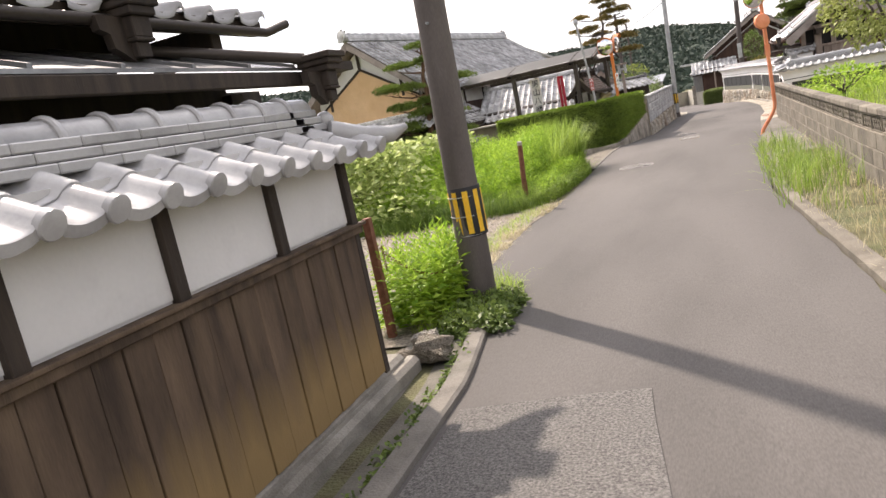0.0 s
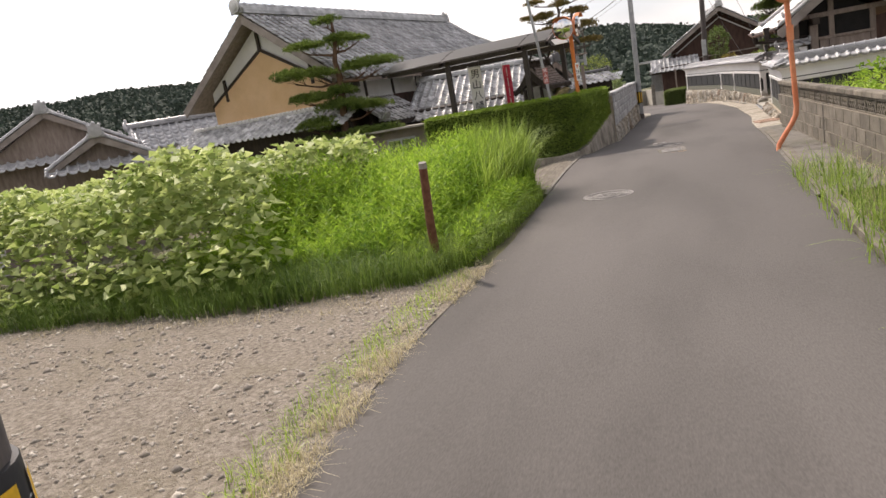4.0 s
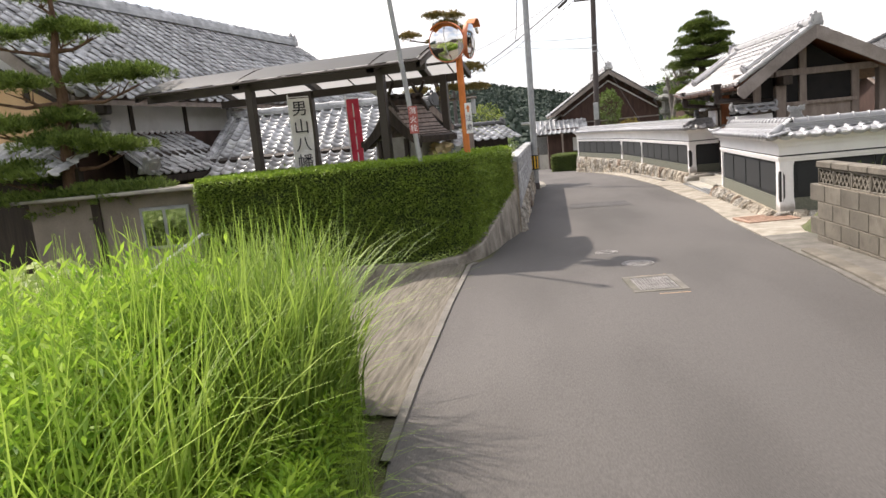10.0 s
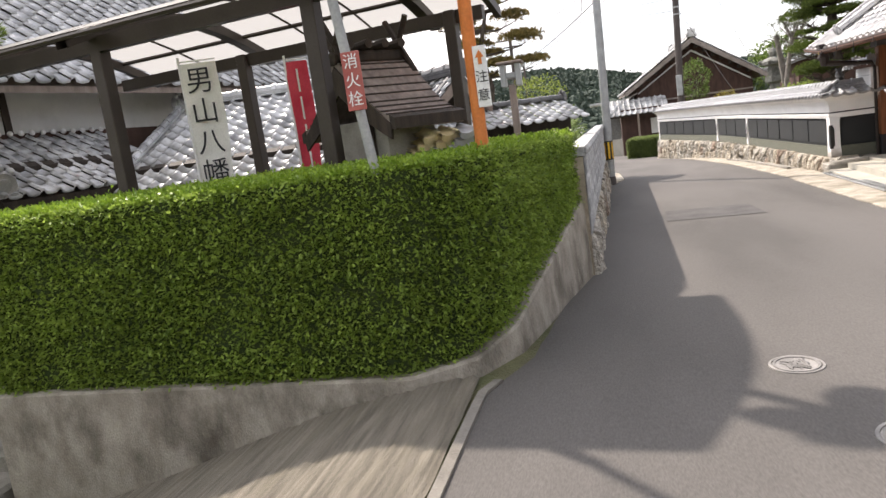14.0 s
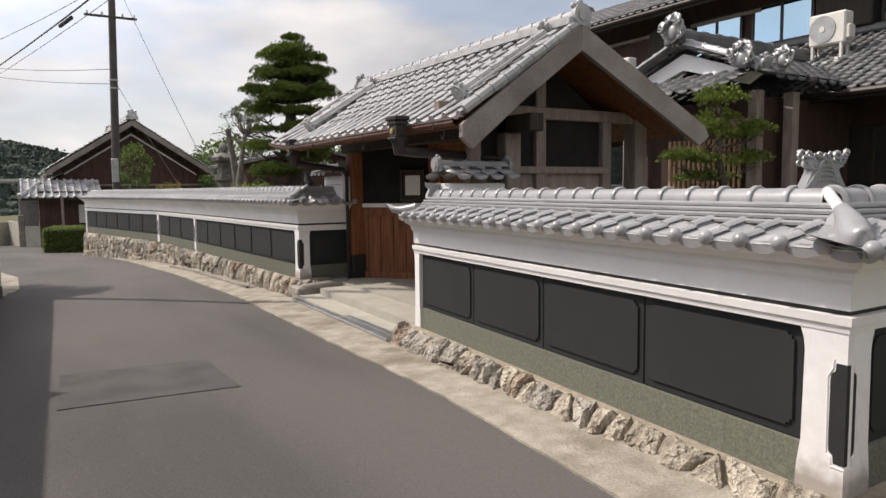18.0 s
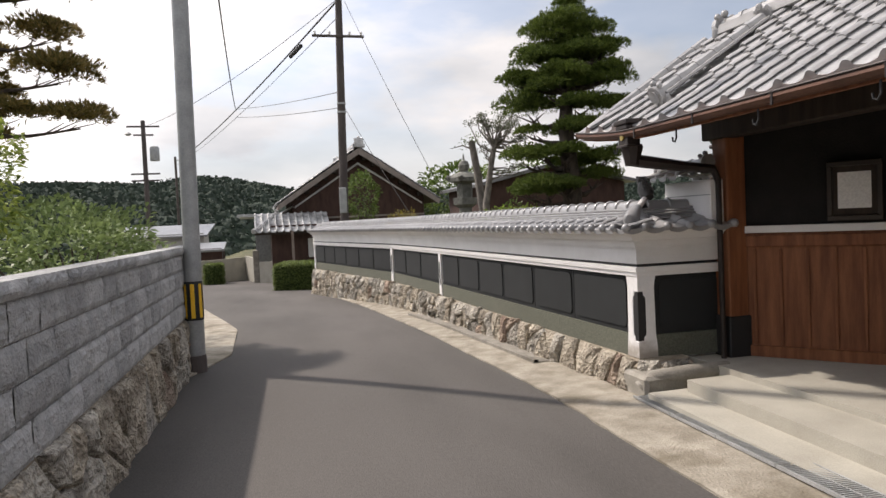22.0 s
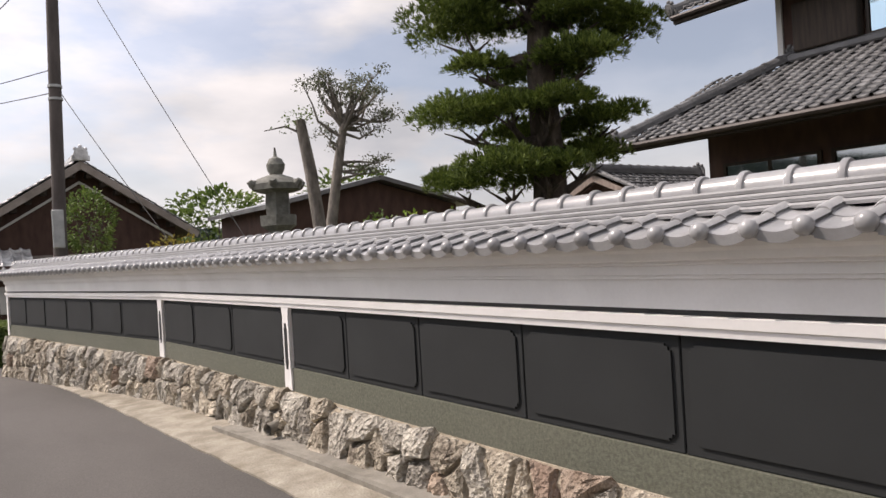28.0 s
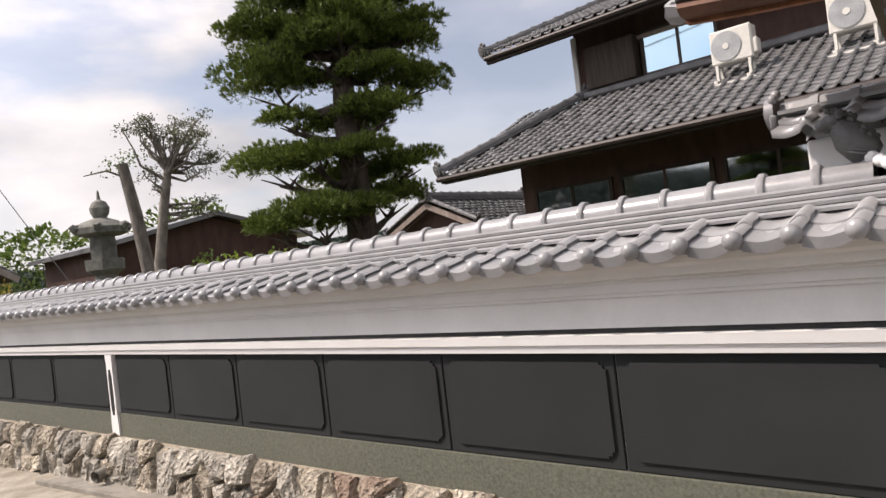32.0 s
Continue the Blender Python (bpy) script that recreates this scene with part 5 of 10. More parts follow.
BLOCKS = [split_block("block", 0.39, 0.184, 0.14, M_BLOCK, k) for k in range(9)]
wall_l = thing("block_wall_1", (-1.6, 29, -0.4), "grey split-face concrete block wall on a rubble stone base", "block wall", kind="structure")
LA, LB = Vector((-1.42, 35.1)), Vector((-1.80, 23.2))
ld = (LB - LA).normalized()
ln = Vector((-ld.y, ld.x))
llen = (LB - LA).length
LTOP = 0.93
for c in range(4):
    z = LTOP - 0.09 - (c + 1) * 0.19
    s = 0.0 if c % 2 else -0.2
    while s < llen - 0.02:
        a, b = max(0.0, s), min(llen, s + 0.4)
        p = LA + ld * a
        k = (b - a) / 0.4
        m = basis((*ld, 0), (*ln, 0), (p.x, p.y, z)) @ Matrix.Diagonal((k, 1, 1, 1))
        m.translation += Vector((*ln, 0)) * 0.004 * noise.noise((a * 3, c, 0))
        part("block", BLOCKS[(c * 5 + int(abs(a) * 7)) % 9], None, wall_l, at=m)
        s += 0.4
part("joint_core", sweep([tuple(LA), tuple(LB)], [(0.06, -0.8), (0.06, LTOP - 0.095), (-0.06, LTOP - 0.095), (-0.06, -0.8)]), M_MORTAR, wall_l)
s = 0.0
CAPSTONES = [split_block("capstone", 0.59, 0.085, 0.19, M_BLOCK, 20 + k) for k in range(4)]
while s < llen:
    p = LA + ld * s
    part("capstone", CAPSTONES[int(s * 10) % 4], None, wall_l, at=basis((*ld, 0), (*ln, 0), (p.x, p.y, LTOP - 0.088)) @ Matrix.Diagonal((min(1, (llen - s) / 0.6), 1, 1, 1)))
    s += 0.6
rubble(wall_l, llen, lambda s: [(0.1, road_z((LA + ld * s).y) - 0.05), (0.07, LTOP - 0.85)], lambda s, o, z: (*(LA + ld * s + ln * o), z), random.Random(21), 0.36, 0.045)
part("rubble_mortar", sweep([tuple(LA), tuple(LB)], [(0.075, -0.9), (0.05, LTOP - 0.86), (-0.06, LTOP - 0.84), (-0.06, -0.9)]), M_MORTAR, wall_l, "tan mortar between the stones")

# old block wall with an openwork top course
wall_r = thing("block_wall_2", (1.66, 12, -0.15), "stained old concrete block wall with an openwork top course", "block wall", kind="structure")
OLD = block_mesh("block", 0.392, 0.186, 0.12, M_OLDBLOCK)
RW_Y = (-6, 4, 9, 13, 17, 20.2)
RW_X = (2.05, 1.75, 1.58, 1.6, 1.63, 1.66)


def openwork():
    """One pierced block: frame and a diamond lattice."""
    mb = Mb().box((0, -0.05, 0), (0.392, 0.05, 0.022), 0.004).box((0, -0.05, 0.164), (0.392, 0.05, 0.186), 0.004).box((0, -0.05, 0.02), (0.02, 0.05, 0.166), 0.004).box((0.372, -0.05, 0.02), (0.392, 0.05, 0.166), 0.004)
    for k in range(4):
        for sgn in (-1, 1):
            m = Matrix.Translation((0.065 + 0.088 * k, 0, 0.093)) @ Matrix.Rotation(sgn * 0.62, 4, "Y")
            mb.box((-0.011, -0.04, -0.09), (0.011, 0.04, 0.09), 0.0, m)
    return mb.mesh("openwork_block", M_OLDBLOCK)


OPEN = openwork()
OCAP = Mb().box((0, -0.075, 0), (0.392, 0.075, 0.07), 0.01).mesh("coping", M_OLDBLOCK)
y = 1.2
while y < 19.9:
    a, b = Vector((lerp(y, RW_Y, RW_X), y)), Vector((lerp(y + 0.4, RW_Y, RW_X), y + 0.4))
    d = (b - a).normalized()
    n2 = Vector((-d.y, d.x))
    low = -0.33
    for c in range(4):
        off = 0.2 if c % 2 else 0.0
        p = a + d * off
        part("block", OLD, None, wall_r, at=basis((*d, 0), (*n2, 0), (p.x + 0.004 * noise.noise((y, c, 1)), p.y, low + c * 0.19)))
    part("openwork_block", OPEN, None, wall_r, at=basis((*d, 0), (*n2, 0), (a.x, a.y, low + 0.76)))
    part("coping", OCAP, None, wall_r, at=basis((*d, 0), (*n2, 0), (a.x, a.y, low + 0.95)))
    y += 0.4
rows = []
part("joint_core", sweep([(lerp(yy, RW_Y, RW_X), yy) for yy in (1.2, 4, 9, 13, 17, 20.0)], [(0.052, -0.6), (0.052, 0.43), (-0.05, 0.43), (-0.05, -0.6)]), M_MORTAR, wall_r)

# ---- retaining kerb under the hedge ----
HEDGE = [(-5.84, 20.33), (-2.85, 20.36), (-2.5, 20.55), (-2.3, 20.95), (-1.84, 23.25)]
KTOP = (-0.14, -0.2, -0.17, -0.1, 0.42)
rows = []
dense = []
for i in range(len(HEDGE) - 1):
    n = 12
    for k in range(n):
        f = k / n
        dense.append((Vector(HEDGE[i]).lerp(Vector(HEDGE[i + 1]), f), KTOP[i] + (KTOP[i + 1] - KTOP[i]) * f))
dense.append((Vector(HEDGE[-1]), KTOP[-1]))
hp, hn = normals([tuple(p) for p, _ in dense][::-1])
hp, hn = hp[::-1], hn[::-1]
for p, nn, (_, zt) in zip(hp, hn, dense):
    foot = ground_z(p.x, p.y) - 0.15
    o = 0.07
    rows.append([(p.x + nn.x * (o + 0.03), p.y + nn.y * (o + 0.03), foot), (p.x + nn.x * o, p.y + nn.y * o, zt), (p.x + nn.x * (o - 0.02), p.y + nn.y * (o - 0.02), zt + 0.015), (p.x - nn.x * 0.12, p.y - nn.y * 0.12, zt + 0.015), (p.x - nn.x * 0.12, p.y - nn.y * 0.12, foot)])
tagged(part("hedge_kerb", Mb().strip(rows), M_HEDGEKERB, smooth=30), "stained low concrete retaining kerb under the hedge", "kerb", kind="structure")

# ---- tiled roofs ----
def tile_sheet(name, at, along, down, width, length, pitch, row, m, parent, label="", step=0.025, high=0.2):
    """A slope of interlocking S-tiles joined in one mesh: at is the upper corner, along the ridge, down the slope."""
    x, y = Vector(along).normalized(), Vector(down).normalized()
    z = x.cross(y)
    if z.z < 0:
        z = -z
    cols, rows_n = max(1, round(width / pitch)), max(1, round(length / row))
    pw, rl = width / cols, length / rows_n
    prof = np.array([(s, (high * math.sin(math.pi * (0.1 + 0.9 * s / 0.32)) if s < 0.32 else -0.08 * math.sin(math.pi * (s - 0.32) / 0.68)) * pw) for s in (0, 0.08, 0.16, 0.24, 0.32, 0.5, 0.7, 0.9, 1.0)])
    np_ = len(prof)
    ci, ri = np.meshgrid(np.arange(cols), np.arange(rows_n), indexing="ij")
    ci, ri = ci.ravel(), ri.ravel()
    n = len(ci)
    jit = RNG.normal(0, 0.0035, n)
    u = (ci[:, None] + prof[None, :, 0]) * pw
    top, mid = ri[:, None] * rl + 0 * u, (ri[:, None] + 1.12) * rl + 0 * u
    h0, h1 = prof[None, :, 1] + jit[:, None], prof[None, :, 1] + step + jit[:, None]
    loc = np.stack([np.stack([u, top, h0], -1), np.stack([u, mid, h1], -1), np.stack([u, mid, h1 - step * 1.3], -1)], 1).reshape(-1, 3)
    world_v = np.array(at)[None] + loc @ np.array([x, y, z])
    k = np.arange(n)[:, None, None, None] * (3 * np_) + np.arange(2)[None, :, None, None] * np_ + np.arange(np_ - 1)[None, None, :, None]
    faces = (k + np.array([0, 1, np_ + 1, np_])).reshape(-1, 4)
    ob = part(name, npmesh(name, world_v, faces, m), None, parent, label)
    ob["kind"] = "stuff"
    return ob


def slab(poly, thick):
    """A roof board or wall sheet: an outline of 3D points, thickened downward."""
    return Mb().prism(poly, (0, 0, -thick))


def ridge_line(parent, a, b, m, r=0.1, courses=3, knob=True, name="ridge"):
    """Stacked ridge courses with half-round caps, and end discs."""
    a, b = Vector(a), Vector(b)
    d = (b - a).normalized()
    e = Vector((-d.y, d.x, 0)).normalized()
    up = e.cross(d) * (-1 if e.cross(d).z < 0 else 1)
    mb = Mb()
    for k in range(courses):
        w = r * (1.5 - 0.16 * k)
        z0 = up * (k * r * 0.42)
        mb.prism([a + e * w + z0, a - e * w + z0, a - e * w + z0 + up * r * 0.36, a + e * w + z0 + up * r * 0.36], b - a)
    base = up * (courses * r * 0.42)
    n = max(2, int((b - a).length / (r * 3.2)))
    for k in range(n):
        p, q = a.lerp(b, k / n) + base, a.lerp(b, (k + 1) / n) + base
        mb.tube([p, p.lerp(q, 0.8)], r * 0.8, 8)
        mb.tube([p.lerp(q, 0.78), q], r * 0.95, 8)
    ob = part(name, mb, m, parent, smooth=35)
    if knob:
        for p, s in ((a, -1), (b, 1)):
            k = Mb()
            c = p + base * 0.9 + d * s * 0.02
            k.tube([c, c + d * s * r * 0.8], r * 1.5, 14)
            k.tube([c + d * s * r * 0.8, c + d * s * r * 1.0], r * 0.9, 12)
            k.box((-r * 1.9, -r * 0.3, -r * 1.6), (r * 1.9, r * 0.3, -r * 0.3), r * 0.15, Matrix.Translation(c) @ Matrix((e, d, up)).transposed().to_4x4())
            k.ball(c + up * r * 1.7, r * 0.5, 8, 5)
            k.ball(c + up * r * 1.2 + e * r * 1.1, r * 0.45, 8, 5)
            k.ball(c + up * r * 1.2 - e * r * 1.1, r * 0.45, 8, 5)
            part("ridge_end", k, m, parent, "round-faced ridge end tile", smooth=50)
    return ob


# ---- the gatehouse ----
GATE_Z = -0.25
gate = thing("gatehouse", (4.1, 28.7, GATE_Z), "roofed timber gatehouse with silver tiles, lattice doors and stone floor", "gatehouse")
RX, EX, BX = 4.1, 2.66, 5.95
RZt, EZ, BZ = 2.78, 1.82, 1.82
Y0, Y1, YB = 26.3, 31.86, 31.28
down = Vector((EX - RX, 0, EZ - RZt))


def eave_lift(y):
    """The upturn of the eave towards its north end."""
    return 0.11 * max(0.0, (y - 30.7) / 1.15) ** 1.6


slope_len = down.length
GTILE = pantile("tile", 0.25, 0.245, 0.022, M_ROOFTILE, False, 0.34, 0.15)
GEAVE = pantile("eave_tile", 0.25, 0.245, 0.022, M_ROOFTILE, True, 0.34, 0.15, 0.0)
cols, rws = 22, 9
front = part("front_slope", Mb().strip([[(RX + (EX + 0.03 - RX) * f, y, RZt - 0.045 + (EZ - 0.035 - RZt + 0.045 + eave_lift(y)) * f - 0.062 * math.sin(math.pi * f)) for f in (0, 0.25, 0.5, 0.75, 1)] + [(RX + (EX + 0.03 - RX) * f, y, RZt - 0.075 + (EZ - 0.065 - RZt + 0.075 + eave_lift(y)) * f - 0.062 * math.sin(math.pi * f)) for f in (1, 0.75, 0.5, 0.25, 0)] for y in (Y0 + 0.05, 28.5, 30.6, 30.9, 31.2, 31.5, Y1 - 0.05)]), M_WOODRED, gate, "timber roof boarding")
for c in range(cols):
    for r in range(rws):
        f = r / rws
        sag = -0.06 * math.sin(math.pi * f)
        p = Vector((RX, Y0 + (Y1 - Y0) * c / cols, RZt + 0.03)) + down * f
        me = GEAVE if r == rws - 1 else GTILE
        m = basis((0, 1, 0), down.normalized() + Vector((down.z, 0, -down.x)).normalized() * 0.1, p + Vector((0, 0, 0.004 + sag + f * eave_lift(p.y) + 0.004 * noise.noise((c * 1.7, r * 2.1, 0))))) @ Matrix.Diagonal(((Y1 - Y0) / cols / 0.25, slope_len / rws * 1.12 / 0.245, 1, 1))
        part(me.name, me, None, front, at=m)
part("back_boarding", slab([(RX, Y0 + 0.05, RZt - 0.06), (BX - 0.05, Y0 + 0.05, BZ - 0.05), (BX - 0.05, YB - 0.05, BZ - 0.05), (RX, YB - 0.05, RZt - 0.06)], 0.03), M_WOODRED, gate, "timber roof boarding")
tile_sheet("back_slope", (RX, YB, RZt + 0.02), (0, -1, 0), (BX - RX, 0, BZ - RZt), YB - Y0, math.hypot(BX - RX, BZ - RZt), 0.25, 0.22, M_ROOFTILE, gate)
ridge_line(gate, (RX, Y0 + 0.05, RZt + 0.03), (RX, Y1 - 0.35, RZt + 0.03), M_ROOFTILE, 0.075, 3)
for yv in (Y0 + 0.42, 30.84):
    ridge_line(gate, (RX - 0.12, yv, RZt - 0.02), (EX + 0.27, yv, EZ + 0.27), M_ROOFTILE, 0.06, 1, True, "descending_ridge")
for yv in (Y0 + 0.02, Y1 - 0.02):
    mb = Mb()
    for k in range(9):
        p = Vector((RX, yv, RZt + 0.05)) + down * (k / 9)
        mb.tube([p, p + down / 9 * 0.95], 0.05, 8)
    part("verge_tile", mb, M_ROOFTILE, gate, smooth=40)


def barge(y, parent, sides=2):
    """Both bargeboards of a gable at y."""
    for xe, ze in ((EX - 0.03, 1.64), (6.05, 1.74))[2 - sides:]:
        dz, dx = ze - 2.78, xe - RX
        pts = [(RX, y, 2.8), (xe, y, ze + 0.1), (xe + (0.06 if xe > RX else -0.0), y, ze - 0.02), (xe + (-0.1 if xe > RX else 0.12), y, ze - 0.12), (RX + dx * 0.5, y, 2.78 + dz * 0.5 - 0.2), (RX, y, 2.54)]
        part("bargeboard", Mb().prism(pts if xe < RX else pts[::-1], (0, 0.06, 0)), M_BARGE, parent, "grey weathered bargeboard")


barge(26.28, gate)
barge(31.45, gate, 1)
frame_y = 26.95
for x, w in ((3.2, 0.1), (4.08, 0.1), (5.08, 0.1)):
    part("gable_post", Mb().box((x - w / 2 - 0.02, frame_y - 0.05, GATE_Z), (x + w / 2 + 0.02, frame_y + 0.05, 2.5 if x == 4.08 else 1.98), 0.008), M_GREYWOOD, gate)
for z0, z1, x0, x1 in ((1.9, 2.03, 2.75, 5.5), (1.3, 1.38, 3.2, 5.1)):
    part("gable_beam", Mb().box((x0, frame_y - 0.06, z0), (x1, frame_y + 0.04, z1), 0.01), M_GREYWOOD, gate)
part("gable_boarding", Mb().box((3.2, frame_y + 0.01, GATE_Z), (5.08, frame_y + 0.03, 1.3), 0), M_GREYWOOD, gate)
part("gable_infill", Mb().prism([(3.2, frame_y + 0.02, 1.38), (5.08, frame_y + 0.02, 1.38), (5.08, frame_y + 0.02, 1.95), (4.08, frame_y + 0.02, 2.6), (3.2, frame_y + 0.02, 1.95)], (0, 0.02, 0)), M_DARK, gate, "boarded gable infill, inside shade put into its near-black colour")
# posts, wings and doors
for x, y in ((3.67, 30.97), (3.62, 26.9), (4.56, 29.93), (4.56, 27.87), (5.6, 31.0), (5.6, 26.95)):
    po = part("post", Mb().box((x - 0.1, y - 0.1, GATE_Z - 0.02), (x + 0.1, y + 0.1, 2.0), 0.012), M_GREYWOOD if y < 27 else M_WOODRED, gate, "timber post")
    part("post_shoe", Mb().box((x - 0.115, y - 0.115, GATE_Z - 0.02), (x + 0.115, y + 0.115, 0.12), 0.01), M_BLACK, po, "black scalloped metal post shoe")
part("eave_beam", Mb().box((3.52, 26.4, 1.72), (3.7, 31.15, 1.9), 0.01), M_WOODDK, gate)
fascia_y = [26.36, 28.5, 30.6, 30.9, 31.2, 31.5, 31.8]
part("fascia", Mb().strip([[(EX - 0.01, y, EZ - 0.03 + eave_lift(y)), (EX - 0.01, y, EZ - 0.105 + eave_lift(y)), (EX + 0.025, y, EZ - 0.105 + eave_lift(y)), (EX + 0.025, y, EZ - 0.03 + eave_lift(y)), (EX - 0.01, y, EZ - 0.03 + eave_lift(y))] for y in fascia_y]), M_WOODRED, gate, "red-brown timber fascia")
for k in range(12):
    y = 26.45 + k * 0.4
    part("rafter", Mb().prism([(EX + 0.03, y, EZ - 0.07), (EX + 0.03, y, EZ - 0.02), (4.1, y, 2.72), (4.1, y, 2.66)], (0, 0.05, 0)), M_WOODRED, gate)


def wing(ya, yb):
    """A splayed side wall of the gate: board dado, white rail, dark upper field."""
    a, b = Vector((3.68, ya, 0)), Vector((4.5, yb, 0))
    d = (b - a).normalized()
    n2 = Vector((-abs(d.y), -d.x if ya > yb else d.x, 0)).normalized()
    w = (b - a).length
    m = Matrix((d, n2, Vector((0, 0, 1)))).transposed().to_4x4()
    m.translation = a
    dado = part("dado", Mb().box((0, -0.03, GATE_Z), (w, 0.0, 0.86), 0.004, m), M_WOODRED, gate, "red-brown boarded dado")
    for k in range(1, 6):
        part("batten", Mb().box((k * w / 6 - 0.012, 0.0, GATE_Z + 0.1), (k * w / 6 + 0.012, 0.018, 0.72), 0.003, m), M_WOODRED, dado)
    part("dado_rail", Mb().box((0, 0.0, 0.74), (w, 0.03, 0.84), 0.004, m), M_WOODRED, dado)
    part("sill_board", Mb().box((0, 0.0, GATE_Z), (w, 0.03, GATE_Z + 0.1), 0.004, m), M_WOODRED, dado)
    part("white_rail", Mb().box((0, -0.03, 0.862), (w, 0.035, 0.925), 0.004, m), M_WHITE, gate, "white rail")
    part("upper_field", Mb().box((0, -0.03, 0.927), (w, -0.005, 1.95), 0, m), M_DARK, gate, "upper wall field, roof shade put into its near-black colour")
    return m, w


wm, ww = wing(31.0, 30.02)
wing(26.9, 27.7)
nb = thing("notice_board", (4.2, 30.4, 1.0), "small dark-framed notice board with a blank white sheet", "notice board")
part("back_board", Mb().box((0.82, 0.03, 0.97), (1.18, 0.05, 1.42), 0.004, wm), M_WOODDK, nb)
part("sheet", Mb().box((0.88, 0.0505, 1.05), (1.12, 0.054, 1.35), 0, wm), M_SIGNWHITE, nb, "blank white paper")
for lo, hi in (((0.8, 0.03, 0.95), (1.2, 0.075, 0.99)), ((0.8, 0.03, 1.4), (1.2, 0.075, 1.44)), ((0.8, 0.03, 0.99), (0.84, 0.075, 1.4)), ((1.16, 0.03, 0.99), (1.2, 0.075, 1.4))):
    part("frame_rail", Mb().box(lo, hi, 0.005, wm), M_BRONZE, nb)
M_DOORWOOD = mat("orange_brown_wood", (0.2, 0.08, 0.03), (0.33, 0.15, 0.065), 0.55, scale=2.5, fine=30, bump=0.3, depth=0.004, stretch=(7, 7, 0.7), vary=0.1)
for y0, y1 in ((28.0, 28.9), (28.9, 29.8)):
    dr = part("door_leaf", Mb().box((4.53, y0 + 0.005, GATE_Z + 0.02), (4.56, y1 - 0.005, 1.9), 0.004), M_DOORWOOD, gate, "orange-brown timber gate leaf")
    for z0, z1 in ((GATE_Z + 0.03, GATE_Z + 0.16), (0.62, 0.7), (1.5, 1.58), (1.78, 1.88)):
        part("door_rail", Mb().box((4.49, y0 + 0.09, z0), (4.53, y1 - 0.09, z1), 0.005), M_DOORWOOD, dr)
    for y in (y0 + 0.05, y1 - 0.05):
        part("door_stile", Mb().box((4.488, y - 0.04, GATE_Z + 0.03), (4.53, y + 0.04, 1.88), 0.005), M_DOORWOOD, dr)
    for k in range(1, 4):
        y = y0 + 0.09 + k * (y1 - y0 - 0.18) / 4
        part("door_batten", Mb().box((4.522, y - 0.008, 0.7), (4.532, y + 0.008, 1.5), 0.002), M_WOODRED, dr)
    part("lattice_backing", Mb().box((4.527, y0 + 0.09, GATE_Z + 0.16), (4.53, y1 - 0.09, 0.62)), M_WOODDK, dr)
    for z0, z1 in ((GATE_Z + 0.16, 0.62), (1.58, 1.78)):
        for k in range(19):
            y = y0 + 0.11 + k * (y1 - y0 - 0.22) / 18
            part("lattice_bar", Mb().box((4.5, y - 0.009, z0), (4.524, y + 0.009, z1), 0.003), M_DOORWOOD, dr)
part("lintel", Mb().box((4.45, 27.7, 1.9), (4.62, 30.1, 2.08), 0.01), M_WOODRED, gate)
part("ceiling_boards", Mb().box((3.6, 26.98, 2.0), (5.6, 31.2, 2.03), 0), M_WOODRED, gate)
# gutter, hopper and downpipe on the lane side
gu = part("gutter", Mb().strip([[(EX + o, y, EZ + z + eave_lift(y)) for o, z in ((-0.012, -0.03), (-0.085, -0.03), (-0.09, -0.06), (-0.065, -0.085), (-0.012, -0.09), (-0.012, -0.03))] for y in fascia_y]), M_COPPER, gate, "brown copper eaves gutter")
part("gutter_lip", Mb().tube([(EX - 0.088, y, EZ - 0.03 + eave_lift(y)) for y in fascia_y], 0.008, 6), M_GUTTER, gu)
for k in range(6):
    part("gutter_clip", Mb().box((EX - 0.094, 26.7 + k * 0.8, EZ - 0.11), (EX - 0.084, 26.72 + k * 0.8, EZ - 0.02), 0.002), M_GUTTER, gu)


def hopper(y, ex, wall_y):
    """A cornice-headed rainwater box, a tapered neck, a heavy duct back to the post and a downpipe."""
    mb = Mb().box((ex - 0.11, y - 0.115, EZ + 0.03), (ex + 0.06, y + 0.115, EZ + 0.075), 0.008).box((ex - 0.1, y - 0.1, EZ - 0.015), (ex + 0.05, y + 0.1, EZ + 0.03), 0.01).box((ex - 0.085, y - 0.08, EZ - 0.14), (ex + 0.04, y + 0.08, EZ - 0.015), 0.006).box((ex - 0.1, y - 0.095, EZ - 0.165), (ex + 0.05, y + 0.095, EZ - 0.14), 0.006)
    mb.tube([(ex, y, EZ - 0.16), (ex, y, EZ - 0.24), (ex, y, EZ - 0.32)], [0.1, 0.078, 0.062], 8)
    hp_ = part("hopper", mb, M_GUTTER, gate, "ornate blackened rainwater hopper")
    part("rosette", Mb().tube([(ex - 0.086, y, EZ - 0.075), (ex - 0.098, y, EZ - 0.075)], 0.028, 14), M_BRASS, hp_, "small brass rosette")
    part("duct", Mb().tube([(ex - 0.01, y, EZ - 0.27), (ex + 0.12, y + (wall_y - y) * 0.15, EZ - 0.29), (3.1, y + (wall_y - y) * 0.6, EZ - 0.33), (3.44, wall_y, EZ - 0.37), (3.49, wall_y, EZ - 0.48)], [0.055, 0.056, 0.048, 0.038, 0.03], 8), M_GUTTER, gate, "black tapering rainwater duct", smooth=30)
    part("downpipe", Mb().tube([(3.49, wall_y, EZ - 0.46), (3.5, wall_y, GATE_Z)], 0.026, 10), M_GUTTER, gate, "black-brown downpipe", smooth=40)


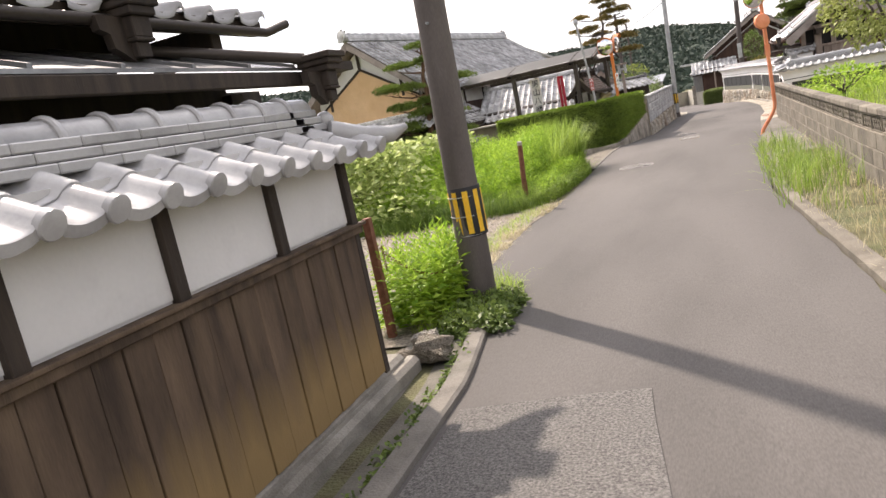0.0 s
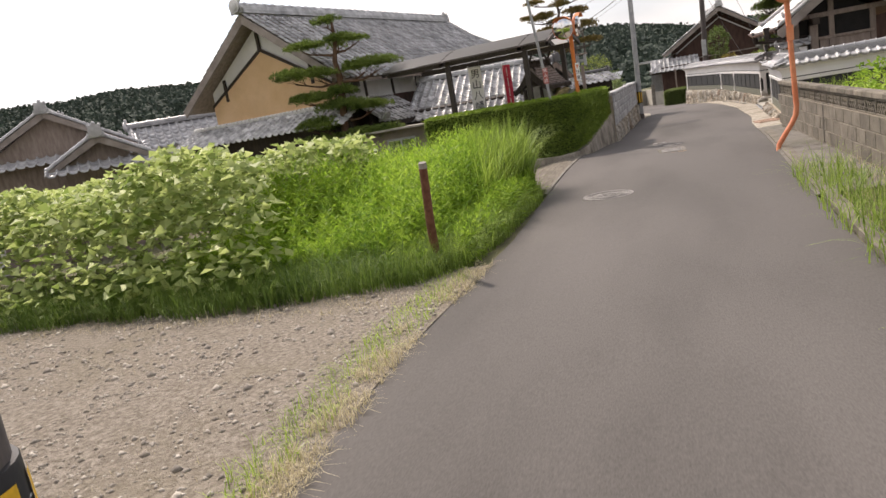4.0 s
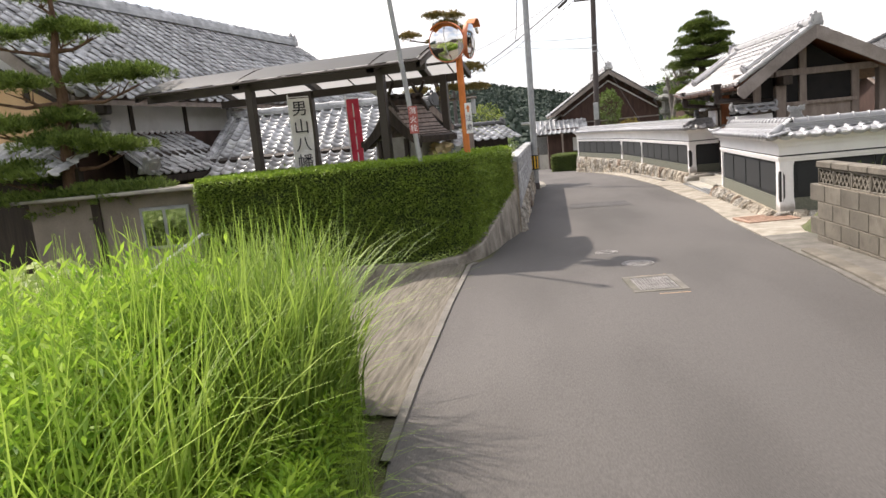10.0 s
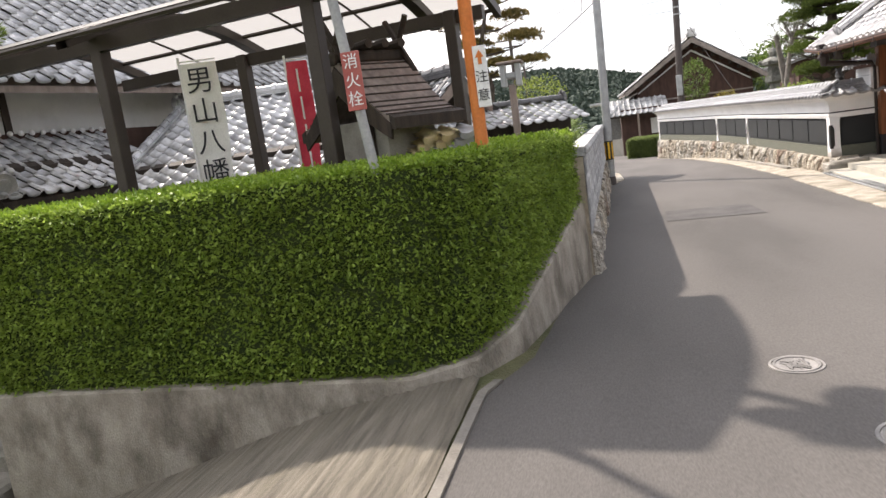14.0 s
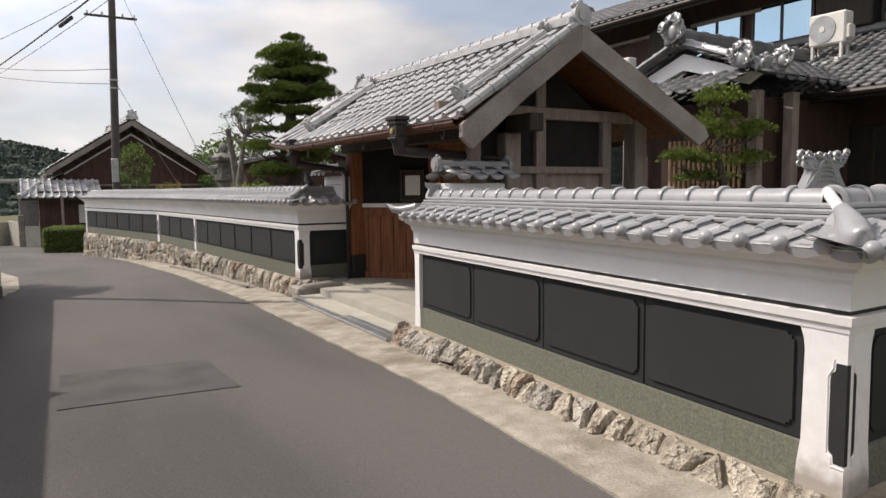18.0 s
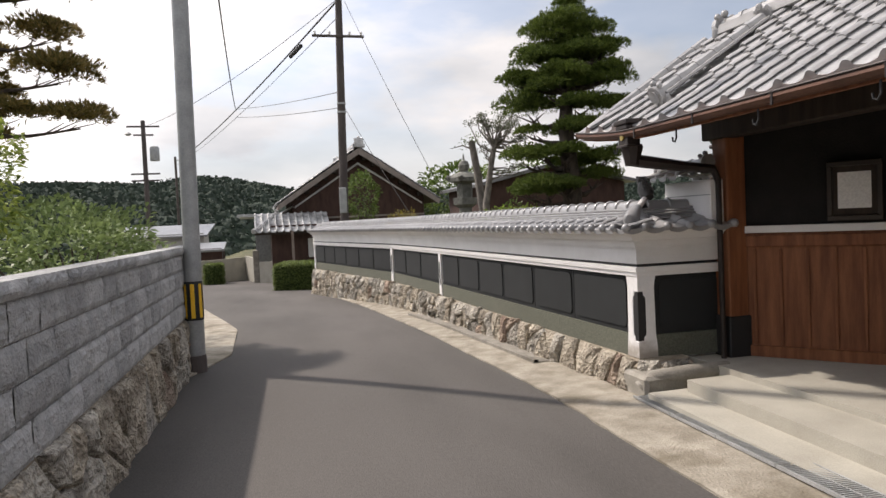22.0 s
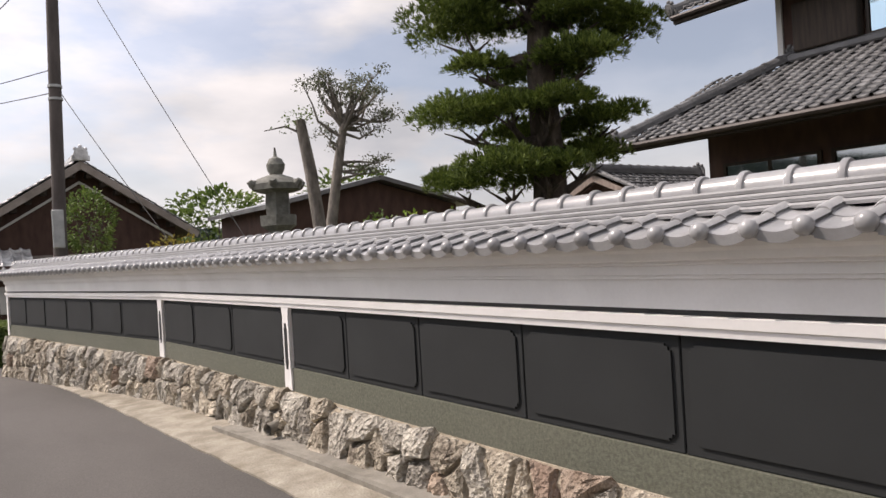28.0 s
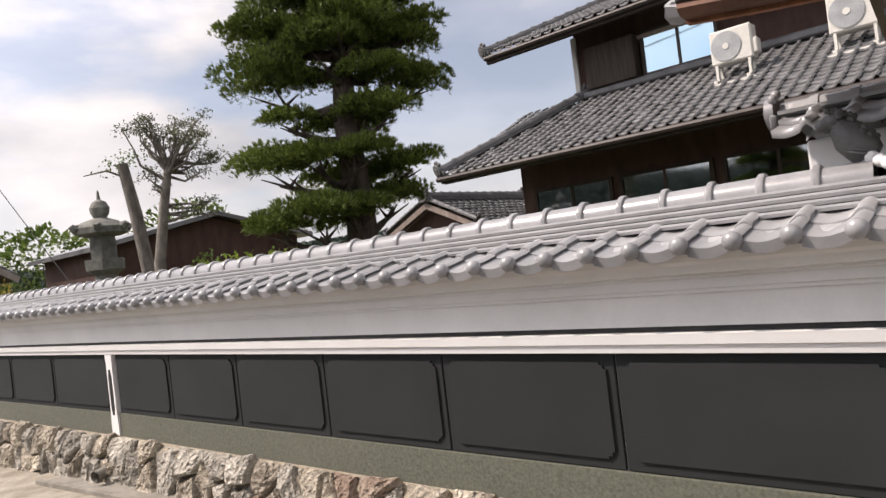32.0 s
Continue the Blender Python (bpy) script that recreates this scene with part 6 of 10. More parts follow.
hopper(30.94, EX + 0.02, 30.88)
hopper(27.3, EX - 0.14, 26.85)
for k in range(6):
    y = 26.6 + k * 0.9
    part("gutter_hook", Mb().tube([(EX - 0.03, y, EZ - 0.1), (EX - 0.03, y - 0.002, EZ - 0.17), (EX - 0.03, y + 0.02, EZ - 0.2), (EX - 0.03, y + 0.045, EZ - 0.19), (EX - 0.03, y + 0.05, EZ - 0.16)], 0.007, 6), M_BLACK, gate)

# gate forecourt
steps = thing("gate_steps", (3.0, 29, -0.5), "low concrete gate steps with rounded edge kerbs", "steps", kind="structure")
part("step", Mb().prism([(2.34, 27.1, -0.7), (2.56, 30.6, -0.7), (5.2, 30.6, -0.7), (5.2, 27.1, -0.7)], (0, 0, 0.3)), M_STEPCON, steps)
part("step", Mb().prism([(2.7, 27.1, -0.5), (2.86, 30.5, -0.5), (5.2, 30.5, -0.5), (5.2, 27.1, -0.5)], (0, 0, 0.2)), M_STEPCON, steps)
part("platform", Mb().prism([(3.2, 26.7, -0.5), (3.28, 31.1, -0.5), (6.5, 31.1, -0.5), (6.5, 26.7, -0.5)], (0, 0, 0.25)), M_STEPCON, steps)
part("side_kerb", Mb().tube([(2.62, 30.82, -0.42), (2.72, 30.78, -0.33), (3.1, 30.72, -0.3), (3.4, 30.7, -0.3)], 0.07, 10).box((2.6, 30.7, -0.7), (3.4, 31.1, -0.3), 0.03), M_OLDCON, steps, "rounded concrete side kerb", smooth=40)
part("side_kerb", Mb().box((2.26, 26.92, -0.7), (2.75, 27.1, -0.24), 0.04), M_OLDCON, steps, "rounded concrete side kerb")
gr = thing("channel_grating", (2.3, 29, -0.45), "long galvanised channel grating at the foot of the steps", "grating")
ga, gb = Vector((2.2, 27.05)), Vector((2.5, 30.75))
gd = (gb - ga).normalized()
gn = Vector((gd.y, -gd.x))
for k in range(6):
    p = ga.lerp(gb, k / 6)
    L = (gb - ga).length / 6 - 0.01
    z0, z1 = road_z(p.y) + 0.022, road_z(gb.y * 0 + ga.lerp(gb, (k + 1) / 6).y) + 0.022
    x = Vector((gd.x * L, gd.y * L, z1 - z0)).normalized()
    m = basis(x, (-gn.x, -gn.y, 0), (p.x, p.y, z0 + 0.006))
    sec = Mb()
    for lo, hi in (((0, -0.22, 0), (L, -0.205, 0.02)), ((0, -0.015, 0), (L, 0, 0.02)), ((0, -0.12, 0), (L, -0.11, 0.018))):
        sec.box(lo, hi, 0, m)
    for j in range(int(L / 0.025)):
        sec.box((j * 0.025, -0.205, 0.004), (j * 0.025 + 0.008, -0.015, 0.018), 0, m)
    part("grating_section", sec, M_STEELGREY, gr)

rg = thing("iron_grate", (1.7, 22.3, -0.28), "rusty red iron grate set in the concrete by the wall corner", "grating")
rm = Matrix.Translation((1.78, 22.25, road_z(22.3) + 0.03)) @ Matrix.Rotation(radians(6), 4, "Z")
fr = Mb()
for lo, hi in (((-0.36, -0.3, -0.02), (0.36, -0.26, 0.012)), ((-0.36, 0.26, -0.02), (0.36, 0.3, 0.012)), ((-0.36, -0.26, -0.02), (-0.32, 0.26, 0.012)), ((0.32, -0.26, -0.02), (0.36, 0.26, 0.012))):
    fr.box(lo, hi, 0.004, rm)
part("frame", fr, M_PALERUST, rg)
bars = Mb()
for k in range(20):
    bars.box((-0.31 + k * 0.0325, -0.26, -0.012), (-0.298 + k * 0.0325, 0.26, 0.008), 0, rm)
for k in range(12):
    bars.box((-0.32, -0.24 + k * 0.043, -0.014), (0.32, -0.232 + k * 0.043, 0.006), 0, rm)
part("bars", bars, M_PALERUST, rg)


# ---- boarded wall at the start ----
wb = thing("boarded_wall", (-2.2, 0, -0.1), "old boarded wall with white plaster, dark posts and tiled coping", "boarded wall", kind="structure")
part("core", Mb().box((-2.4, -7, -0.2), (-2.13, 3.82, 1.5)), M_PLASTER, wb)
part("footing", Mb().box((-2.42, -7, -0.2), (-2.1, 4.1, 0.03), 0.03), M_OLDCON, wb, "stained concrete footing")
part("footing_edge", Mb().box((-2.14, -7, -0.2), (-2.03, 4.18, -0.02), 0.03), M_OLDCON, wb, "stained concrete footing")
part("plaster", Mb().box((-2.14, -7, 0.98), (-2.118, 3.8, 1.42)), M_PLASTER, wb, "white plaster field")
BOARD_W = 0.165
y = 3.82
k = 0
rnd = random.Random(4)
while y > -6.8:
    w = BOARD_W * rnd.uniform(0.82, 1.12)
    lap = 0.006 * (k % 2)
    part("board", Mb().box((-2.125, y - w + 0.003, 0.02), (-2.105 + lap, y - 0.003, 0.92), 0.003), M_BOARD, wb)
    y -= w
    k += 1
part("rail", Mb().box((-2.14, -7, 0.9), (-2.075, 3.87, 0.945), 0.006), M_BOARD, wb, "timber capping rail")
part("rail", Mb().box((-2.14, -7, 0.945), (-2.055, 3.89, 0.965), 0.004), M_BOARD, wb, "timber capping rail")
for yp in (3.81, 3.06, 2.31, 1.57, 0.82, 0.07, -0.68, -1.43, -2.2, -3.0, -4.0, -5.0):
    part("post", Mb().box((-2.13, yp - 0.035, 0.96), (-2.085, yp + 0.035, 1.4), 0.004), M_WOODDK, wb)
part("end_post", Mb().box((-2.42, 3.8, 0.0), (-2.1, 3.86, 1.42), 0.006), M_WOODDK, wb)
part("eave_board", Mb().box((-2.2, -7, 1.36), (-2.0, 4.0, 1.4), 0.005), M_WOODDK, wb)
part("eave_board", Mb().box((-2.72, -7, 1.36), (-2.5, 4.0, 1.4), 0.005), M_WOODDK, wb)
part("roof_bed", Mb().prism([(-1.95, -7, 1.38), (-2.35, -7, 1.54), (-2.75, -7, 1.38)], (0, 11.05, 0)), M_WOODDK, wb)
BTILE = pantile("tile", 0.262, 0.24, 0.022, M_ROOFTILE, False, 0.42, 0.17)
BEAVE = pantile("eave_tile", 0.262, 0.27, 0.022, M_ROOFTILE, True, 0.42, 0.17, 0.0, 0.2)
y = 3.83
while y > -6.6:
    bd = Vector((0.93, 0, -0.37))
    part("eave_tile", BEAVE, None, wb, at=basis((0, -1, 0), bd, (-2.17, y + 0.262, 1.487)))
    part("tile", BTILE, None, wb, at=basis((0, -1, 0), bd, (-2.32, y + 0.262, 1.56)))
    y -= 0.262
y = 4.05
mb = Mb()
while y > -6.6:
    mb.tube([(-2.42, y - 0.1, 1.55), (-2.78, y - 0.1, 1.4)], 0.05, 8)
    y -= 0.262
part("back_tiles", mb, M_ROOFTILE, wb, smooth=40)["kind"] = "stuff"
for k in range(3):
    z0, hw = 1.545 + k * 0.045, 0.15 - 0.016 * k
    yy = 3.98 - k * 0.02
    j = 0
    while yy > -6.6:
        part("ridge_course", Mb().box((-2.37 - hw, yy - 0.3 + 0.003, z0), (-2.37 + hw, yy, z0 + 0.041), 0.006), M_ROOFTILE, wb)
        yy -= 0.3 if j else (0.15 + 0.05 * k)
        j += 1
BCAP = ridge_cap("ridge_cap", 0.262, 0.085, M_ROOFTILE)
y = 3.95
while y > -6.6:
    part("ridge_cap", BCAP, None, wb, at=basis((0, -1, 0), (1, 0, 0), (-2.37, y, 1.672)))
    y -= 0.262
part("corner_tile", Mb().tube([(-2.2, 3.95, 1.53), (-2.05, 4.1, 1.46), (-1.92, 4.22, 1.44), (-1.84, 4.3, 1.47)], [0.07, 0.065, 0.055, 0.02], 10).ball((-2.25, 4.02, 1.6), 0.06), M_ROOFTILE, wb, "upturned corner tile", smooth=50)

# stones at the wall end
for k, (x, y, s) in enumerate(((-1.98, 4.28, 0.15), (-2.12, 4.5, 0.12), (-2.16, 4.2, 0.09))):
    ob = part("loose_stone", ROCKS[k], None, at=Matrix.Translation((x, y, road_z(y) + s * 0.4)) @ Matrix.Diagonal((s * 1.7, s * 1.4, s * 1.15, 1)))
    tagged(ob, "rounded tan stone lying at the end of the boarded wall", "stone", "stones at the wall end")

# the dark house behind the boarded wall
dh = thing("dark_house", (-5, 0, -0.1), "dark timber house with sheet-metal lean-to and silver tiled roof", "house")
part("wall", Mb().box((-8, -7, -0.2), (-2.75, 3.8, 1.93)), M_WOODDK, dh)
part("wall", Mb().box((-7.5, -7, 1.95), (-3.25, 3.5, 2.5)), M_WOODDK, dh)
part("lean_to_roof", Mb().prism([(-2.36, -7, 1.93), (-2.36, 4.12, 1.93), (-3.3, 4.12, 2.22), (-3.3, -7, 2.22)], (0, 0, 0.02)), M_METALROOF, dh, "dark sheet-metal lean-to roof")
for k in range(24):
    y = -6.6 + k * 0.46
    part("roof_seam", Mb().prism([(-2.36, y, 1.95), (-2.36, y + 0.025, 1.95), (-3.3, y + 0.025, 2.24), (-3.3, y, 2.24)], (0, 0, 0.02)), M_METALROOF, dh)
part("fascia", Mb().box((-2.4, -7, 1.84), (-2.35, 4.28, 1.925), 0.006), M_WOODDK, dh)
part("eave_beam", Mb().box((-2.95, -7, 1.78), (-2.85, 4.3, 1.9), 0.006), M_WOODDK, dh)
part("corner_post", Mb().box((-2.8, 3.74, -0.1), (-2.68, 3.86, 1.86), 0.006), M_WOODDK, dh)
part("gutter", Mb().tube([(-3.05, 3.3, 2.2), (-2.95, 3.4, 2.17), (-2.27, 3.98, 1.985)], 0.033, 10), M_BRONZE, dh, "dark rain pipe across the lean-to", smooth=40)


def rain_hopper(c, s):
    """A stepped box hopper on a scrolled bracket."""
    x, y, z = c
    mb = Mb()
    for hw, z0, z1 in ((0.15, -0.045, 0.0), (0.13, -0.085, -0.045), (0.11, -0.13, -0.085), (0.08, -0.24, -0.13), (0.085, -0.26, -0.24), (0.06, -0.34, -0.26)):
        mb.box((x - hw * s, y - hw * s * 0.85, z + z0 * s), (x + hw * s, y + hw * s * 0.85, z + z1 * s), 0.006)
    hpr = part("hopper", mb, M_WOODDK, dh, "dark stepped rainwater hopper")
    pts = [(0.0, -0.13), (0.2, -0.13), (0.19, -0.2), (0.13, -0.22), (0.12, -0.29), (0.06, -0.32), (0.0, -0.36)]
    part("bracket", Mb().prism([(x - 0.03, y - 0.04 - a * s, z + b * s) for a, b in pts], (0.05, 0, 0)), M_WOODDK, hpr, "scrolled dark bracket")


rain_hopper((-2.21, 4.05, 2.0), 0.85)
part("beam_end", Mb().prism([(-2.3, 4.1, 1.9), (-2.3, 4.42, 1.9), (-2.3, 4.42, 1.955), (-2.3, 4.3, 1.955), (-2.3, 4.1, 1.97)], (0.12, 0, 0)), M_WOODDK, dh, "projecting dark beam end")
rain_hopper((-2.66, 3.05, 2.38), 0.95)
part("upper_eave_course", Mb().box((-2.76, -7, 2.29), (-2.72, 4.3, 2.33), 0.005), M_WOODDK, dh)
tile_sheet("upper_roof", (-5.2, 4.3, 3.0), (0, -1, 0), (2.47, 0, -0.68), 11, 2.58, 0.262, 0.24, M_ROOFTILE, dh, "silver tiled upper roof")
part("upper_soffit", slab([(-2.78, 4.3, 2.29), (-5.2, 4.3, 2.95), (-5.2, -7, 2.95), (-2.78, -7, 2.29)], 0.05), M_WOODDK, dh)
part("upper_gutter", Mb().tube([(-2.69, -7, 2.255), (-2.69, 4.3, 2.25), (-2.65, 4.5, 2.31)], 0.03, 10), M_BRONZE, dh, "dark eaves gutter", smooth=40)
part("upper_bracket", Mb().box((-3.3, 3.85, 2.1), (-2.8, 3.95, 2.3), 0.006), M_WOODDK, dh)

# ---- poles ----
def text_on(name, words, at, size, m, parent, label, stretch=1.0):
    """Lettering as a thin mesh; at is a pose with x along the line and z out of the sheet."""
    cu = bpy.data.curves.new(name, "FONT")
    cu.body, cu.size, cu.align_x, cu.align_y, cu.extrude = words, size, "CENTER", "CENTER", 0.0015
    tmp = bpy.data.objects.new(name, cu)
    scene.collection.objects.link(tmp)
    bpy.context.view_layer.update()
    me = bpy.data.meshes.new_from_object(tmp.evaluated_get(bpy.context.evaluated_depsgraph_get()))
    bpy.data.objects.remove(tmp)
    bpy.data.curves.remove(cu)
    me.materials.clear()
    me.materials.append(m)
    return part(name, me, None, parent, label, at=at @ Matrix.Diagonal((1, stretch, 1, 1)))


def upright_letters(words, centre, facing, top, step, size, m, parent, label, name="letter"):
    """Characters one under the other on an upright sheet that looks along facing."""
    n = Vector((*facing, 0)).normalized()
    x = Vector((-n.y, n.x, 0))
    for k, c in enumerate(words):
        p = Vector((*centre, top - k * step))
        m4 = Matrix((x, Vector((0, 0, 1)), n)).transposed().to_4x4()
        m4.translation = p
        text_on(name, c, m4, size, m, parent, label)


def band_sheet(parent, x, y, z0, z1, r, stripes=9):
    """The black and yellow warning sleeve of a pole."""
    part("warning_sleeve", Mb().lathe([(r + 0.004, 0), (r + 0.006, 0.005), (r + 0.006, z1 - z0 - 0.005), (r + 0.004, z1 - z0)], (x, y, z0), 24), M_BLACK, parent, "black warning sleeve", smooth=30)
    for k in range(stripes):
        a0 = 2 * math.pi * k / stripes
        a1 = a0 + math.pi / stripes * 0.95
        rows = [[(x + (r + 0.009) * math.cos(a), y + (r + 0.009) * math.sin(a), z) for a in np.linspace(a0, a1, 6)] for z in (z0 + 0.03, z1 - 0.03)]
        part("stripe", Mb().strip(rows), M_YELLOW, parent, "yellow reflective stripe")


p1 = thing("utility_pole", (-1.99, 5.53, -0.1), "thick brown-grey concrete utility pole with a striped warning sleeve", "utility pole")
part("shaft", Mb().tube([(-2.01, 5.52, -0.3), (-1.965, 5.545, 2.4), (-1.88, 5.57, 9.0)], [0.135, 0.122, 0.1], 20), M_POLECON, p1, smooth=40)
band_sheet(p1, -1.985, 5.535, 0.49, 0.9, 0.13)
for z in (0.5, 0.66, 0.82):
    part("sleeve_wire", Mb().lathe([(0.138, 0), (0.141, 0.004), (0.138, 0.008)], (-1.99, 5.535, z), 20), M_STEELGREY, p1)
for k in range(4):
    z = 2.2 + k * 0.6
    part("step_bolt", Mb().tube([(-1.965, 5.545 + (0.1 if k % 2 else -0.1), z), (-1.965, 5.545 + (0.16 if k % 2 else -0.16), z)], 0.01, 6), M_STEELGREY, p1)

p2 = thing("utility_pole", (-1.3, 34.17, -0.55), "pale grey concrete utility pole at the end of the block wall", "utility pole")
part("shaft", Mb().tube([(-1.28, 34.17, -0.7), (-1.22, 34.17, 4.5), (-1.16, 34.17, 9.5)], [0.1, 0.092, 0.08], 20), M_STEELGREY, p2, smooth=40)
band_sheet(p2, -1.274, 34.17, 0.06, 0.52, 0.1, 7)
part("base_collar", Mb().lathe([(0.115, -0.12), (0.116, 0.2), (0.108, 0.24), (0.1, 0.245)], (-1.28, 34.17, -0.6), 20), M_POLEDK, p2, "dark stained pole foot", smooth=40)

p3 = thing("utility_pole", (2.5, 50, -1.0), "dark brown utility pole with crossarm beside the far house", "utility pole")
part("shaft", Mb().tube([(2.36, 50, -1.1), (2.55, 50, 7.5), (2.6, 50, 9.5)], [0.16, 0.13, 0.11], 16), M_POLEDK, p3, smooth=40)
part("crossarm", Mb().box((1.6, 49.85, 7.6), (3.4, 49.93, 7.68), 0.01), M_POLEDK, p3)
part("meter_box", Mb().box((2.25, 49.78, 1.5), (2.5, 49.86, 2.4), 0.02), M_STEELGREY, p3, "grey cable cover")
for z in (5.0, 5.3):
    part("clamp", Mb().lathe([(0.16, 0), (0.16, 0.06)], (2.5, 50, z), 16), M_STEELGREY, p3)
for x in (1.7, 2.2, 2.9, 3.3):
    part("insulator", Mb().lathe([(0.02, 0), (0.05, 0.03), (0.03, 0.06), (0.05, 0.09), (0.02, 0.13)], (x, 49.89, 7.68), 10), M_SIGNWHITE, p3, smooth=40)

p4 = thing("utility_pole", (-6.9, 70, -2), "distant utility pole carrying a transformer and crossarms", "utility pole")
part("shaft", Mb().tube([(-6.9, 70, -3), (-6.87, 70, 7.8)], [0.17, 0.12], 12), M_POLEDK, p4)
for z, w in ((7.4, 0.9), (6.9, 0.55), (4.6, 0.8), (4.2, 0.8)):
    part("crossarm", Mb().box((-6.87 - w, 69.9, z), (-6.87 + w, 70.0, z + 0.09)), M_POLEDK, p4)
part("transformer", Mb().lathe([(0.25, 0), (0.27, 0.05), (0.27, 0.75), (0.2, 0.85)], (-6.3, 69.9, 5.4), 14), M_STEELGREY, p4, "grey transformer drum", smooth=40)
part("lamp_head", Mb().lathe([(0.1, 0), (0.2, 0.1), (0.1, 0.2)], (-7.7, 69.9, 6.9), 10), M_STEELGREY, p4)


def cable(name, a, b, sag, r, label):
    a, b = Vector(a), Vector(b)
    pts = [a.lerp(b, i / 16) - Vector((0, 0, sag * 4 * (i / 16) * (1 - i / 16))) for i in range(17)]
    ob = part(name, Mb().tube(pts, r, 5), M_CABLE)
    return tagged(ob, label, "cable", "overhead cables")


FAR_POLE = Vector((-9.3, 108.8, 9.0))
JOIN = Vector((-1.55, 70.2, 8.5))
p5 = thing("utility_pole", (-9.3, 108.8, -2.6), "far grey utility pole above the trees", "utility pole")
part("shaft", Mb().tube([(-9.3, 108.8, -3), (-9.3, 108.8, 9.6)], [0.18, 0.13], 10), M_POLEDK, p5)
cable("overhead_cable", (2.55, 50, 8.9), FAR_POLE, 0.55, 0.035, "thick black overhead cable beyond the dark pole")
cable("overhead_cable", (2.5, 50, 8.3), FAR_POLE - Vector((0, 0, 0.4)), 0.5, 0.014, "thin black overhead wire beyond the dark pole")
cable("overhead_cable", (-1.18, 34.17, 9.3), JOIN, 0.9, 0.025, "black service cable crossing from the lane pole")
cable("overhead_cable", (2.5, 50, 5.75), JOIN, 0.1, 0.012, "thin guy wire to the dark pole")
cable("overhead_cable", (2.5, 50, 5.2), JOIN - Vector((0, 0, 0.5)), 0.1, 0.012, "thin guy wire to the dark pole")
cable("overhead_cable", (2.55, 50, 5.3), (4.1, 45.2, 0.75), 0.08, 0.009, "service wire down towards the garden")
cable("overhead_cable", (2.6, 50, 9.3), (4.6, 43.5, 1.2), 0.1, 0.008, "service wire down towards the garden")
cable("overhead_cable", (-1.18, 34.17, 9.2), (-1.88, 5.57, 8.6), 0.5, 0.018, "overhead wire along the lane")
cable("overhead_cable", (2.6, 50, 9.0), (-6.9, 70, 7.4), 0.5, 0.012, "overhead wire towards the distant pole")
cl = part("cable_joint", Mb().tube([(1.55, 54.8, 8.53), (1.2, 56.4, 8.46)], 0.085, 8), M_CABLE)
tagged(cl, "black cable joint box on the overhead cable", "cable joint")


# ---- traffic mirrors ----
def mirror_head(parent, c, facing, r, m_back):
    n = Vector((*facing, 0.0)).normalized()
    n = (n + Vector((0, 0, -0.12))).normalized()
    x = n.cross(Vector((0, 0, 1))).normalized()
    u = x.cross(n)
    c = Vector(c)
    m = Matrix((x, u, n)).transposed().to_4x4()
    m.translation = c
    prof = [(0.001, 0.06), (r * 0.4, 0.052), (r * 0.75, 0.03), (r * 0.94, 0.008)]
    n_ = 28
    disc = Mb().strip([[(rr * math.cos(2 * math.pi * j / n_), rr * math.sin(2 * math.pi * j / n_), h) for j in range(n_ + 1)] for rr, h in prof])
    disc.v = [tuple(m @ Vector(v)) for v in disc.v]
    hd = part("mirror_back", Mb(), M_SALMON, parent, "orange mirror hood")
    back = Mb().strip([[(rr * math.cos(2 * math.pi * j / n_), rr * math.sin(2 * math.pi * j / n_), h) for j in range(n_ + 1)] for rr, h in ((r * 0.95, 0.006), (r, 0.01), (r * 1.01, -0.02), (r * 0.9, -0.06), (0.001, -0.08))])
    back.v = [tuple(m @ Vector(v)) for v in back.v]
    hd.data = back.mesh("mirror_back", m_back, 50)
    part("mirror_face", disc, M_MIRROR, hd, "convex mirror face", smooth=60)
    hood = Mb().strip([[(rr * math.cos(a), rr * math.sin(a), z) for a in np.linspace(0.75, math.pi - 0.75, 14)] for rr, z in ((r * 1.02, -0.02), (r * 1.05, 0.085), (r * 1.03, 0.085), (r * 1.0, -0.02))])
    hood.v = [tuple(m @ Vector(v)) for v in hood.v]
    part("visor", hood, M_ORANGE, hd, "orange visor")
    return hd


tm = thing("traffic_mirror", (-2.37, 21.23, 0.3), "round traffic mirror on an orange pole standing in the hedge", "traffic mirror")
part("post", Mb().tube([(-2.37, 21.23, -0.1), (-2.37, 21.23, 2.75)], 0.045, 14), M_ORANGE, tm, smooth=40)
mirror_head(tm, (-2.5, 21.13, 2.55), (-0.25, -1), 0.25, M_SALMON)
mirror_head(tm, (-2.2, 21.28, 2.58), (0.95, -0.15), 0.25, M_SALMON)
pl = part("caution_plate", Mb().box((-2.35, 21.172, 1.36), (-2.262, 21.182, 1.76), 0.003), M_SIGNWHITE, tm, "white caution plate")
upright_letters("注意", (-2.306, 21.169), (0, -1), 1.555, 0.12, 0.085, M_INK, pl, "black lettering")
part("arrow", Mb().prism([(-2.306, 21.169, 1.735), (-2.335, 21.169, 1.685), (-2.318, 21.169, 1.685), (-2.318, 21.169, 1.64), (-2.294, 21.169, 1.64), (-2.294, 21.169, 1.685), (-2.277, 21.169, 1.685)][::-1], (0, -0.002, 0)), M_ORANGE, pl, "orange arrow")

